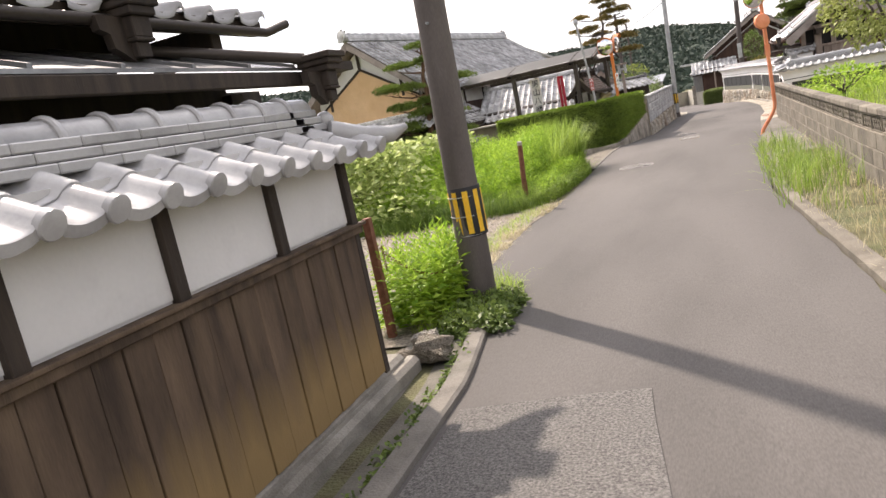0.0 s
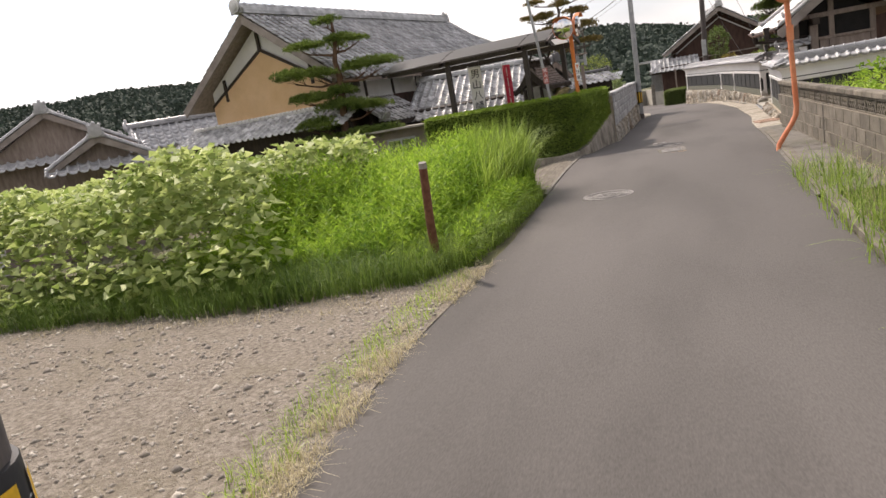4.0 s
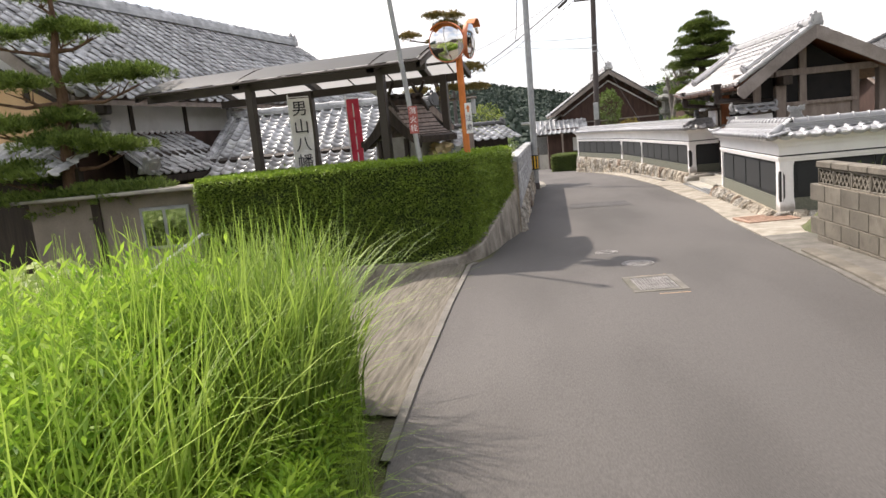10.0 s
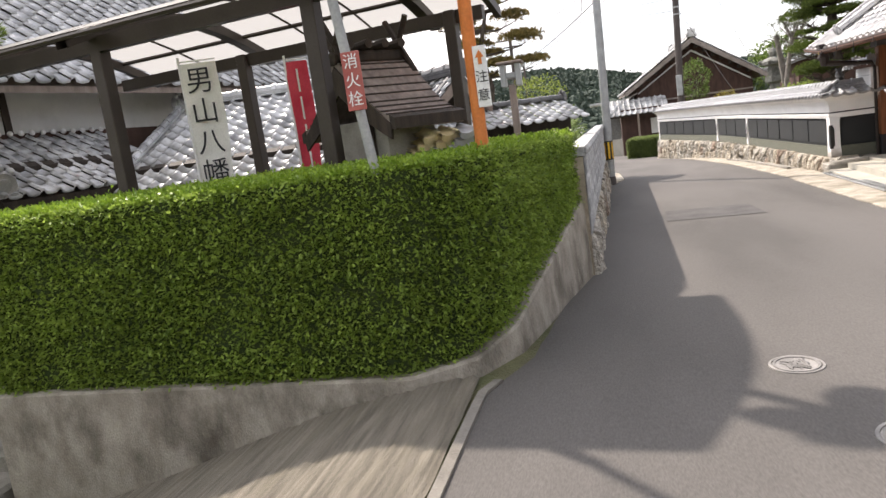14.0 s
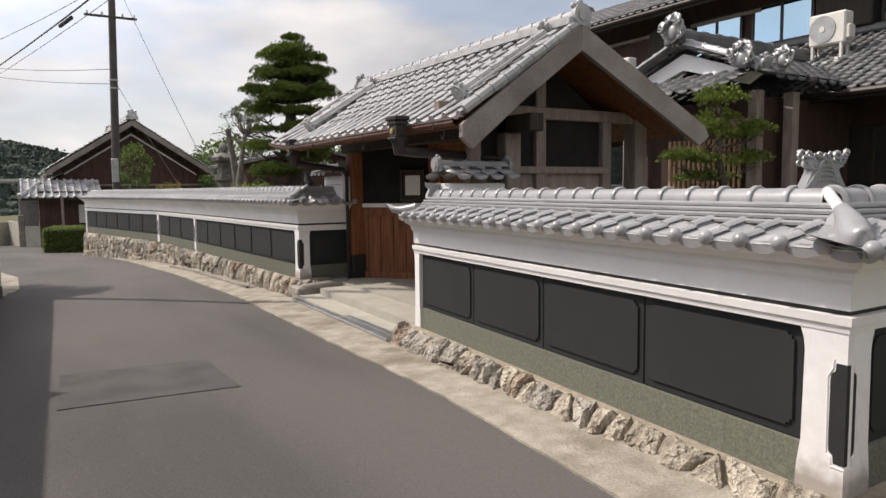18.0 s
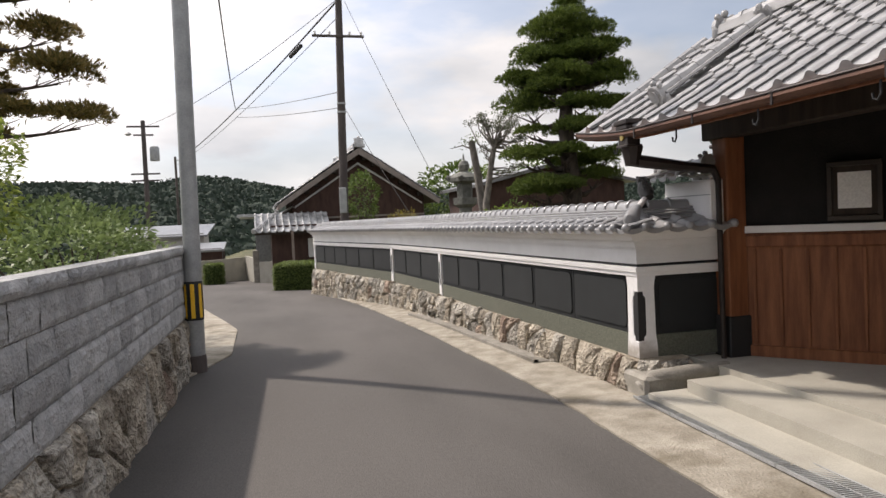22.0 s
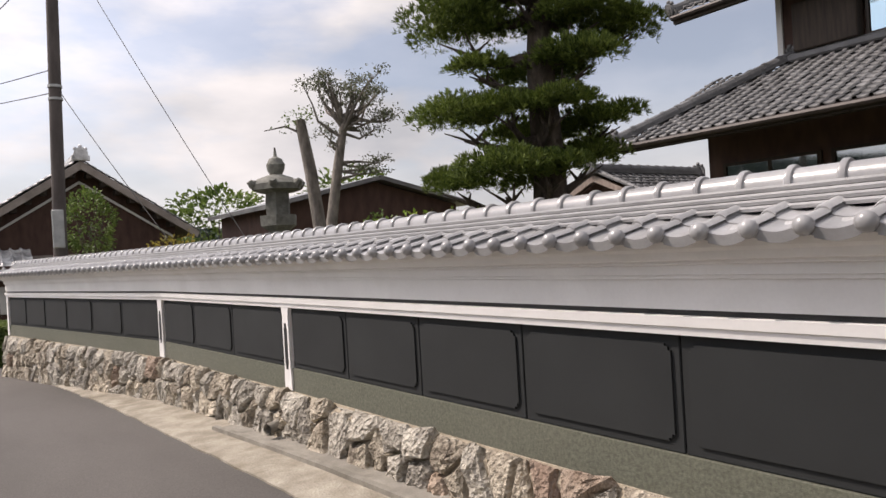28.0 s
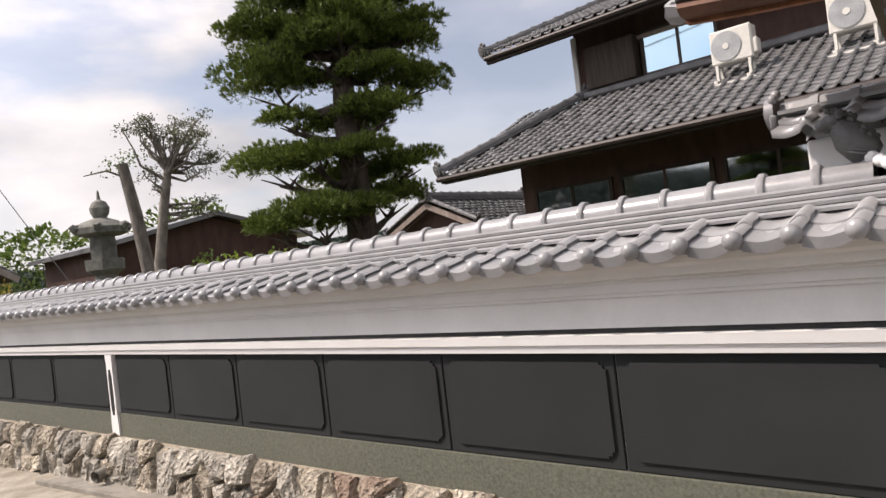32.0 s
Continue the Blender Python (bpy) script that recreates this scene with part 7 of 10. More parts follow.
tm2 = thing("traffic_mirror", (0.98, 16.4, -0.17), "double traffic mirror on a cranked orange pole by the kerb", "traffic mirror")
part("post", Mb().tube([(0.97, 16.4, -0.25), (0.99, 16.4, -0.1), (1.2, 16.46, 0.2), (1.26, 16.48, 0.31), (1.275, 16.48, 0.44), (1.25, 16.5, 1.6), (1.22, 16.5, 2.8)], 0.038, 14), M_SALMON, tm2, smooth=60)
mirror_head(tm2, (1.1, 16.42, 2.6), (-0.35, -1), 0.21, M_SALMON)
mirror_head(tm2, (1.2, 16.43, 2.1), (-0.3, 1), 0.155, M_SALMON)
part("marker_plate", Mb().box((1.2, 16.44, 1.4), (1.3, 16.45, 1.62), 0.003), M_SALMON, tm2)

# hydrant sign
hs = thing("hydrant_sign", (-2.9, 20.5, 0.3), "faded red hydrant sign on a leaning grey pole in the hedge", "sign")
part("post", Mb().tube([(-2.84, 20.45, 0.0), (-2.9, 20.42, 1.1), (-3.1, 20.35, 3.3)], 0.03, 12), M_STEELGREY, hs, smooth=40)
hp2 = part("plate", Mb().box((-2.98, 20.36, 1.42), (-2.87, 20.37, 1.75), 0.003), M_REDSIGN, hs, "faded red plate")
upright_letters("消火栓", (-2.925, 20.356), (0, -1), 1.69, 0.105, 0.09, M_SIGNWHITE, hp2, "white lettering")
part("lamp", Mb().lathe([(0.05, 0), (0.07, 0.03), (0.06, 0.12), (0.02, 0.16)], (-3.1, 20.35, 3.25), 12), M_STEELGREY, hs, smooth=40)

# ---- carport beside the hedge ----
cp = thing("carport", (-4.6, 22.3, -0.2), "bronze aluminium carport with an arched translucent roof", "carport")
CS = Vector((-3.45, 21.25))
CD = Vector((0.985, -0.17))
CN = Vector((0.17, 0.985))


def cpt(s, v, z):
    p = CS + CD * s + CN * v
    return Vector((p.x, p.y, z))


def arch_z(v):
    return 2.35 + 0.3 * math.sin(math.pi * min(1, max(0, (v + 0.35) / 2.7)))


for s, v in ((0.0, 0.0), (-2.0, 0.0), (0.35, 1.85), (-2.0, 1.85)):
    a = cpt(s, v, -0.4)
    m = Matrix.Translation((a.x, a.y, 0)) @ Matrix.Rotation(math.atan2(CD.y, CD.x), 4, "Z")
    part("post", Mb().box((-0.055, -0.06, -0.6), (0.055, 0.06, 2.32), 0.008, m), M_BRONZE, cp, "bronze aluminium post")
for v, z in ((-0.02, 2.3), (1.88, 2.26)):
    a, b = cpt(-3.7, v, z), cpt(0.66, v, z)
    mb = Mb()
    mb.prism([a + Vector((0, 0, 0.06)) - Vector((*CN, 0)) * 0.04, a + Vector((0, 0, 0.06)) + Vector((*CN, 0)) * 0.04, a + Vector((0, 0, -0.06)) + Vector((*CN, 0)) * 0.04, a + Vector((0, 0, -0.06)) - Vector((*CN, 0)) * 0.04], b - a)
    part("beam", mb, M_BRONZE, cp, "bronze aluminium beam")
vs = np.linspace(-0.35, 2.35, 11)
for k, s in enumerate((-3.65, -2.0, 0.0, 0.66)):
    thick = 0.055 if s in (-2.0, 0.0) else 0.03
    mb = Mb()
    for w0, w1 in ((-thick, thick),):
        rows = []
        for v in vs:
            z = arch_z(v)
            rows.append([cpt(s + w0, v, z - 0.1), cpt(s + w0, v, z - 0.01), cpt(s + w1, v, z - 0.01), cpt(s + w1, v, z - 0.1), cpt(s + w0, v, z - 0.1)])
        mb.strip(rows)
    part("rib", mb, M_BRONZE, cp, "curved bronze roof rib")
for k, v in enumerate((-0.35, 0.2, 0.75, 1.3, 1.85, 2.35)):
    part("purlin", Mb().tube([cpt(-3.65, v, arch_z(v) - 0.02), cpt(0.66, v, arch_z(v) - 0.02)], 0.022, 6), M_BRONZE, cp)
for s in (-2.85, -1.35, -0.65, 0.42):
    part("glazing_bar", Mb().tube([cpt(s, v, arch_z(v) - 0.01) for v in vs], 0.012, 5), M_BRONZE, cp)
ss = (-3.65, -2.0, 0.0, 0.66)
for a, b in zip(ss[:-1], ss[1:]):
    rows = [[cpt(a + 0.02, v, arch_z(v) + 0.012), cpt(b - 0.02, v, arch_z(v) + 0.012)] for v in vs]
    part("roof_sheet", Mb().strip(rows), M_POLY, cp, "cloudy translucent roof sheet")


# ---- banners ----
def banner(at, z0, z1, w, m, words, ink, label, facing):
    x, y = at
    n = Vector((*facing, 0)).normalized()
    d = Vector((-n.y, n.x, 0))
    t = thing("banner", (x, y, z0), label, "banner")
    part("pole", Mb().tube([(x - d.x * w / 2, y - d.y * w / 2, -0.5), (x - d.x * w / 2, y - d.y * w / 2, z1 + 0.06)], 0.012, 8), M_SIGNWHITE, t)
    part("arm", Mb().tube([(x - d.x * w / 2, y - d.y * w / 2, z1 + 0.02), (x + d.x * w / 2, y + d.y * w / 2, z1 + 0.02)], 0.007, 6), M_SIGNWHITE, t)
    rows = []
    for k in range(15):
        f = k / 14
        z = z1 - (z1 - z0) * f
        rows.append([Vector((x, y, z)) + d * (w * (s - 0.5) + 0.02 * f * math.sin(5 * f)) + n * (0.018 * math.sin(6 * f + 3 * s)) for s in (0, 0.25, 0.5, 0.75, 1)])
    cl_ = part("cloth", Mb().strip(rows), m, t, "hanging cloth", smooth=60)
    step = (z1 - z0) / (len(words) + 0.3)
    upright_letters(words, (x + n.x * 0.03, y + n.y * 0.03), facing, z1 - step * 0.62, step, step * 0.9, ink, cl_, "brushed lettering")
    return t


banner((-4.9, 22.13), 0.98, 2.12, 0.31, M_CLOTH, "男山八幡", M_INK, "white cloth banner with black brushed characters under the carport", (0.35, -1))
banner((-4.2, 22.62), 0.98, 2.06, 0.2, M_RED, "||||", M_CLOTH, "red cloth banner with white lettering under the carport", (0.35, -1))
tagged(part("traffic_cone", Mb().lathe([(0.16, 0), (0.16, 0.03), (0.11, 0.04), (0.03, 0.6), (0.02, 0.62)], (-3.35, 21.75, 0.52), 16), M_RED, smooth=40), "small red traffic cone beside the shrine", "traffic cone")

# ---- small shrine under the carport ----
sh = thing("shrine", (-3.24, 22.0, -0.9), "small dark timber shrine with a curved boarded roof and crossed finials", "shrine")
sm = Matrix.Translation((-3.24, 21.83, -0.302)) @ Matrix.Rotation(radians(51), 4, "Z") @ Matrix.Diagonal((0.47, 0.88, 1.2, 1))


def sp(x, y, z):
    return sm @ Vector((x, y, z))


part("base_block", Mb().box((-0.55, -0.35, -0.5), (0.5, 0.45, 0.62), 0.02, sm), M_OLDCON, sh, "concrete base block")
part("body", Mb().box((-0.56, -0.5, 0.62), (0.4, 0.5, 1.42), 0.01, sm), M_OLDCON, sh, "weathered grey shrine body")
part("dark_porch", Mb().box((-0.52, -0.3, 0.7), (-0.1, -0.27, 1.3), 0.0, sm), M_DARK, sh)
prof_s = [(0.0, 1.81), (0.14, 1.75), (0.3, 1.62), (0.45, 1.51), (0.6, 1.44), (0.74, 1.4)]
for sgn in (-1, 1):
    rows = []
    for a, z in prof_s:
        rows.append([sp(-0.72, sgn * a, z), sp(0.62, sgn * a, z)])
    mb = Mb().strip(rows)
    lo = [[sp(-0.72, sgn * a, z - 0.07), sp(0.62, sgn * a, z - 0.07)] for a, z in prof_s]
    mb.strip(lo)
    for e in (-0.72, 0.62):
        mb.strip([[sp(e, sgn * a, z), sp(e, sgn * a, z - 0.07)] for a, z in prof_s])
    mb.strip([[rows[-1][0], rows[-1][1]], [lo[-1][0], lo[-1][1]]])
    rf = part("roof_slope", mb.weld(), M_SHRINEWOOD, sh, "dark weathered board roof")
    for k in range(9):
        a = 0.1 + 0.07 * k
        z = lerp(a, [q[0] for q in prof_s], [q[1] for q in prof_s])
        part("roof_lap", Mb().tube([sp(-0.73, sgn * a, z + 0.003), sp(0.63, sgn * a, z + 0.003)], 0.007, 5), M_WOODDK, rf)
    part("eave_edge", Mb().prism([sp(-0.74, sgn * 0.7, 1.42), sp(-0.74, sgn * 0.77, 1.4), sp(-0.74, sgn * 0.77, 1.335), sp(-0.74, sgn * 0.7, 1.34)], sm.to_3x3() @ Vector((1.38, 0, 0))), M_WOODDK, rf, "thick layered eave edge")
part("ridge_beam", Mb().box((-0.78, -0.06, 1.78), (0.68, 0.06, 1.86), 0.02, sm), M_WOODDK, sh)
for x in (-0.55, -0.2, 0.12, 0.45):
    part("ridge_log", Mb().tube([sp(x, -0.15, 1.89), sp(x, 0.15, 1.89)], 0.036, 8), M_WOODDK, sh)
for x in (-0.66, 0.58):
    for sgn in (-1, 1):
        part("finial", Mb().tube([sp(x, sgn * 0.2, 1.7), sp(x, -sgn * 0.16, 2.06)], 0.025, 6), M_WOODDK, sh, "crossed finial")
for sgn in (-1, 1):
    part("bargeboard", Mb().prism([sp(-0.75, 0, 1.77), sp(-0.75, sgn * 0.32, 1.57), sp(-0.75, sgn * 0.72, 1.36), sp(-0.75, sgn * 0.7, 1.28), sp(-0.75, sgn * 0.3, 1.43), sp(-0.75, 0, 1.6)], sm.to_3x3() @ Vector((0.04, 0, 0))), M_WOODDK, sh)
for x, y in ((-0.62, -0.3), (-0.62, 0.35)):
    part("porch_post", Mb().box((x - 0.04, y - 0.04, 0.5), (x + 0.04, y + 0.04, 1.4), 0.006, sm), M_WOODDK, sh)
sk_ = thing("spare_tiles", (-2.76, 21.66, -0.3), "stack of pale yellow and silver roof tiles on a block", "roof tiles")
part("block", Mb().box((-2.9, 21.55, -0.6), (-2.62, 21.8, 1.1), 0.02), M_OLDCON, sk_)
M_CREAMTILE = mat("pale_yellow_tile", (0.5, 0.4, 0.2), (0.66, 0.56, 0.34), 0.5, scale=6, fine=60, bump=0.2)
SPARE = [pantile("tile", 0.16, 0.19, 0.016, m_, True, 0.36, 0.16, 0.0) for m_ in (M_CREAMTILE, M_ROOFTILE)]
for k in range(12):
    row_, col_ = divmod(k, 3)
    c_ = Matrix.Translation((-2.9 + 0.13 * col_ + 0.02 * row_, 21.62 + 0.03 * col_, 1.13 + 0.045 * row_)) @ Matrix.Rotation(radians(-150 + 7 * row_), 4, "Z") @ Matrix.Rotation(radians(-14), 4, "X")
    part("tile", SPARE[0 if (k * 5) % 7 < 4 else 1], None, sk_, at=c_)


# ---- big farmhouse with the ochre gable ----
fh = thing("farmhouse", (-10, 28, -1.0), "old farmhouse with an ochre gable and dark tiled roofs", "house")
FA, FB = Vector((-11.15, 22.35)), Vector((-8.85, 34.1))
fu = (FB - FA).normalized()
fw = Vector((fu.y, -fu.x))
FL = (FB - FA).length
FRZ, FEZ, FHW = 4.7, 2.5, 2.95


def fp(u, w, z):
    p = FA + fu * u + fw * w
    return Vector((p.x, p.y, z))


for sgn in (-1, 1):
    dn = fp(0, sgn * FHW, FEZ) - fp(0, 0, FRZ)
    st = fp(0, 0, FRZ) if sgn > 0 else fp(FL + 0.2, 0, FRZ)
    tile_sheet("main_roof", fp(-0.05 if sgn > 0 else FL + 0.9, 0, FRZ), (*(fu * (1 if sgn > 0 else -1)), 0), dn, FL + 0.95, dn.length, 0.27, 0.235, M_OLDTILE, fh, "dark grey tiled roof slope")
    part("roof_board", Mb().prism([fp(0, 0, FRZ - 0.06), fp(0, sgn * (FHW - 0.05), FEZ - 0.06), fp(FL + 0.85, sgn * (FHW - 0.05), FEZ - 0.06), fp(FL + 0.85, 0, FRZ - 0.06)], (0, 0, -0.08)), M_GREYWOOD, fh)
    part("bargeboard", Mb().prism([fp(-0.05, 0, FRZ - 0.02), fp(-0.05, sgn * (FHW + 0.02), FEZ - 0.02), fp(-0.05, sgn * (FHW - 0.02), FEZ - 0.2), fp(-0.05, 0, FRZ - 0.28)], (*(fu * 0.08), 0)), M_BARGE, fh, "grey weathered bargeboard")
# far hip
part("far_hip", Mb().prism([fp(FL + 0.5, 0, FRZ - 0.1), fp(FL + 2.8, FHW + 0.3, FEZ), fp(FL + 2.8, -FHW - 0.3, FEZ)], (0, 0, -0.1)), M_OLDTILE, fh)
ridge_line(fh, fp(-0.1, 0, FRZ), fp(FL + 0.3, 0, FRZ), M_OLDTILE, 0.12, 4)
part("side_wall", Mb().prism([fp(0.6, FHW - 0.7, -1.2), fp(FL + 0.5, FHW - 0.7, -1.2), fp(FL + 0.5, FHW - 0.7, FEZ + 0.3), fp(0.6, FHW - 0.7, FEZ + 0.3)], (*(-fw * 0.15), 0)), M_PLASTER, fh, "aged white plaster side wall")
part("side_boarding", Mb().prism([fp(0.55, FHW - 0.69, -1.2), fp(FL, FHW - 0.69, -1.2), fp(FL, FHW - 0.69, 1.95), fp(0.55, FHW - 0.69, 1.95)], (*(fw * 0.03), 0)), M_BROWNWALL, fh, "brown boarded lower wall")
for u in (0.62, 1.9, 3.4, 4.9):
    part("wall_post", Mb().prism([fp(u, FHW - 0.7, 1.9), fp(u + 0.09, FHW - 0.7, 1.9), fp(u + 0.09, FHW - 0.7, FEZ + 0.1), fp(u, FHW - 0.7, FEZ + 0.1)], (*(fw * 0.03), 0)), M_WOODDK, fh)
gw = FHW - 0.75
part("gable_wall", Mb().prism([fp(0.5, -gw, -1.2), fp(0.5, gw, -1.2), fp(0.5, gw, FEZ + 0.35), fp(0.5, 0, FRZ - 0.3), fp(0.5, -gw, FEZ + 0.35)], (*(fu * 0.12), 0)), M_PLASTER, fh, "aged white plaster gable")
part("ochre_panel", Mb().prism([fp(0.49, -gw - 0.02, 1.6), fp(0.49, gw + 0.02, 1.6), fp(0.49, gw + 0.02, 2.45), fp(0.49, 0.0, 3.72), fp(0.49, -gw - 0.02, 2.45)], (*(-fu * 0.04), 0)), M_OCHRE, fh, "ochre plaster gable field")
for sgn in (-1, 1):
    part("gable_trim", Mb().prism([fp(0.44, 0, 3.78), fp(0.44, sgn * (gw + 0.03), 2.5), fp(0.44, sgn * (gw + 0.03), 2.42), fp(0.44, 0, 3.68)], (*(-fu * 0.02), 0)), M_WOODDK, fh)
for w in (-1.6, -0.02, 1.6):
    zt = FRZ - 0.35 - abs(w) * 0.75
    part("gable_stud", Mb().prism([fp(0.47, w - 0.05, zt - 0.62), fp(0.47, w + 0.05, zt - 0.62), fp(0.47, w + 0.05, zt), fp(0.47, w - 0.05, zt)], (*(-fu * 0.04), 0)), M_WOODDK, fh)
# lean-to roofs
dn = fp(-0.7, 0, 1.35) - fp(0.45, 0, 1.82)
tile_sheet("front_lean_to", fp(0.45, -3.2, 1.82), (*fw, 0), dn, 6.4, dn.length, 0.22, 0.2, M_OLDTILE, fh, "dark tiled lean-to roof")
part("lean_to_edge", Mb().tube([fp(0.42, -3.2, 1.87), fp(0.42, 3.2, 1.87)], 0.06, 8), M_PLASTER, fh)
part("lean_to_wall", Mb().prism([fp(-0.2, -3.0, -1.2), fp(-0.2, 3.0, -1.2), fp(-0.2, 3.0, 1.4), fp(-0.2, -3.0, 1.4)], (*(fu * 0.1), 0)), M_WOODDK, fh)


def low_roof(a, b, z_top, c, d, z_low, label, m=M_OLDTILE):
    """A lower roof from the top edge a-b to the eave c-d, with its wall beneath."""
    a3, c3 = Vector((*a, z_top)), Vector((*c, z_low))
    along = Vector((*b, z_top)) - a3
    dn_ = c3 - a3
    dn_ = dn_ - along.normalized() * dn_.dot(along.normalized())
    tile_sheet("lean_to_roof", a3, along, dn_, along.length, dn_.length, 0.215, 0.195, m, fh, label)
    e3 = a3 + dn_
    f3 = e3 + along
    part("eave_board", Mb().prism([e3 + Vector((0, 0, -0.05)), f3 + Vector((0, 0, -0.05)), f3 + Vector((0, 0, -0.16)), e3 + Vector((0, 0, -0.16))], dn_.normalized() * -0.1), M_WOODDK, fh)
    i = dn_.normalized() * 0.5
    part("lower_wall", Mb().prism([e3 - i + Vector((0, 0, 0.05)), f3 - i + Vector((0, 0, 0.05)), Vector((f3.x - i.x, f3.y - i.y, -1.3)), Vector((e3.x - i.x, e3.y - i.y, -1.3))], dn_.normalized() * -0.12), M_WOODDK, fh, "brown boarded lower wall")
    return a3, along, dn_


low_roof((-8.74, 22.75), (-8.25, 25.2), 1.9, (-7.6, 22.52), (-7.1, 24.97), 1.2, "dark tiled lean-to roof")
low_roof((-7.7, 26.3), (-4.3, 26.6), 2.16, (-7.48, 23.8), (-4.08, 24.1), 1.05, "silver-grey tiled lean-to roof", M_OLDTILE)
ridge_line(fh, (-7.7, 26.3, 2.16), (-4.3, 26.6, 2.16), M_OLDTILE, 0.09, 2)
ridge_line(fh, (-8.72, 23.1, 1.95), (-7.7, 22.6, 1.3), M_OLDTILE, 0.1, 2)
ridge_line(fh, (-7.68, 26.25, 2.16), (-7.46, 23.9, 1.1), M_OLDTILE, 0.06, 1)
for p, q, count in ((fp(0.4, -3.1, 1.9), fp(0.4, 2.0, 1.9), 34), (Vector((-8.7, 22.9, 1.95)), Vector((-8.22, 25.2, 1.95)), 16), (Vector((-7.6, 26.28, 2.2)), Vector((-4.4, 26.58, 2.2)), 22)):
    dot = Mb()
    for k in range(count):
        dot.ball(tuple(p.lerp(q, (k + 0.5) / count) - Vector((0, 0.06, 0))), 0.035, 8, 5)
    part("plaster_studs", dot, M_WHITE, fh, "row of white plaster tile ends")["kind"] = "stuff"
part("downpipe", Mb().tube([fp(0.9, FHW - 0.4, 2.3), fp(0.9, FHW - 0.45, 2.1), fp(1.2, FHW - 0.5, 1.7), fp(1.0, FHW + 0.5, 1.2)], 0.04, 8), M_STEELGREY, fh, "grey downpipe", smooth=40)
part("hopper", Mb().box((-0.1, -0.1, -0.12), (0.1, 0.1, 0.12), 0.03, Matrix.Translation(fp(0.9, FHW - 0.3, 2.35))), M_BRONZE, fh)
# entrance side: window and handrail
part("small_window", Mb().box((-7.25, 21.35, 0.12), (-6.48, 21.4, 0.74), 0.01), M_STEELGREY, fh, "pale aluminium window frame")
part("window_pane", Mb().box((-7.2, 21.345, 0.17), (-6.89, 21.348, 0.69)), M_GLASS, fh)
part("window_pane", Mb().box((-6.84, 21.345, 0.17), (-6.53, 21.348, 0.69)), M_GLASS, fh)
part("entrance_wall", Mb().box((-9, 21.4, -1.3), (-5.2, 21.55, 0.95)), M_MUDWALL, fh, "grey-brown rendered entrance wall")
part("entrance_post", Mb().box((-8.0, 21.36, -1.3), (-7.86, 21.4, 0.95), 0.01), M_WOODDK, fh)
part("entrance_eave", Mb().box((-9.1, 21.1, 0.95), (-5.1, 22.2, 1.0), 0.01), M_OLDCON, fh, "pale flat canopy")
hr = thing("handrail", (-5.9, 19.9, -0.8), "pale steel handrail sloping down beside the driveway steps", "handrail")
part("rail", Mb().tube([(-5.75, 20.2, 0.42), (-6.6, 19.9, -0.1), (-7.2, 19.7, -0.35)], 0.022, 10), M_SIGNWHITE, hr, smooth=40)
part("bracket", Mb().tube([(-5.75, 20.2, 0.4), (-5.7, 20.45, 0.38)], 0.014, 8), M_STEELGREY, hr)
stp = thing("stone_steps", (-6.4, 20.4, -0.9), "mossy stone steps and boulders below the hedge end", "steps", kind="structure")
for k in range(4):
    part("step", Mb().box((-7.6, 20.2 + 0.32 * k, -1.2), (-5.95, 20.6 + 0.32 * k, -0.82 + 0.15 * k), 0.03), M_OLDCON, stp)
for k, (x, y, z, s) in enumerate(((-6.1, 20.6, -0.35, 0.45), (-6.5, 20.9, -0.15, 0.4), (-6.0, 20.9, -0.05, 0.35), (-6.9, 21.0, -0.3, 0.35))):
    part("boulder", ROCKS[4 + k], None, stp, at=Matrix.Translation((x, y, z)) @ Matrix.Diagonal((s, s * 0.8, s * 0.6, 1)))

# outbuildings past the carport
ob_ = thing("outbuilding", (-3.6, 28, -1.0), "low outbuilding with a small silver tiled gable and a lean-to", "outbuilding")
OR = Vector((-0.77, 0.64, 0))
OP = Vector((-3.5, 27.05, 2.08))
OS = Vector((0.64, 0.77, 0))
tile_sheet("roof", OP, OR, -OS * 1.15 + Vector((0, 0, -0.95)), 3.4, 1.5, 0.22, 0.2, M_OLDTILE, ob_, "silver-grey tiled roof slope")
tile_sheet("roof", OP + OR * 3.4, -OR, OS * 0.75 + Vector((0, 0, -0.6)), 3.4, 0.96, 0.27, 0.235, M_HOUSETILE, ob_, "silver-grey tiled roof slope")
ridge_line(ob_, OP, OP + OR * 3.4, M_HOUSETILE, 0.09, 3)
for sgn in (-1, 1):
    part("bargeboard", Mb().prism([OP + Vector((0, 0, -0.02)), OP + OS * sgn * 0.62 + Vector((0, 0, -0.5)), OP + OS * sgn * 0.6 + Vector((0, 0, -0.62)), OP + Vector((0, 0, -0.2))], OR * 0.06), M_GREYWOOD, ob_, "weathered bargeboard")
    ridge_line(ob_, OP + OR * 0.1 + Vector((0, 0, 0.0)), OP + OR * 0.1 + OS * sgn * 0.6 + Vector((0, 0, -0.46)), M_HOUSETILE, 0.06, 1, False, "verge_ridge")
part("gable", Mb().prism([OP + OR * 0.4 + Vector((0, 0, -0.15)), OP + OR * 0.4 + OS * 0.55 + Vector((0, 0, -0.6)), OP + OR * 0.4 + OS * 0.55 + Vector((0, 0, -3.2)), OP + OR * 0.4 - OS * 0.85 + Vector((0, 0, -3.2)), OP + OR * 0.4 - OS * 0.85 + Vector((0, 0, -0.85))], OR * 2.8), M_WOODDK, ob_, "dark timber gable wall")
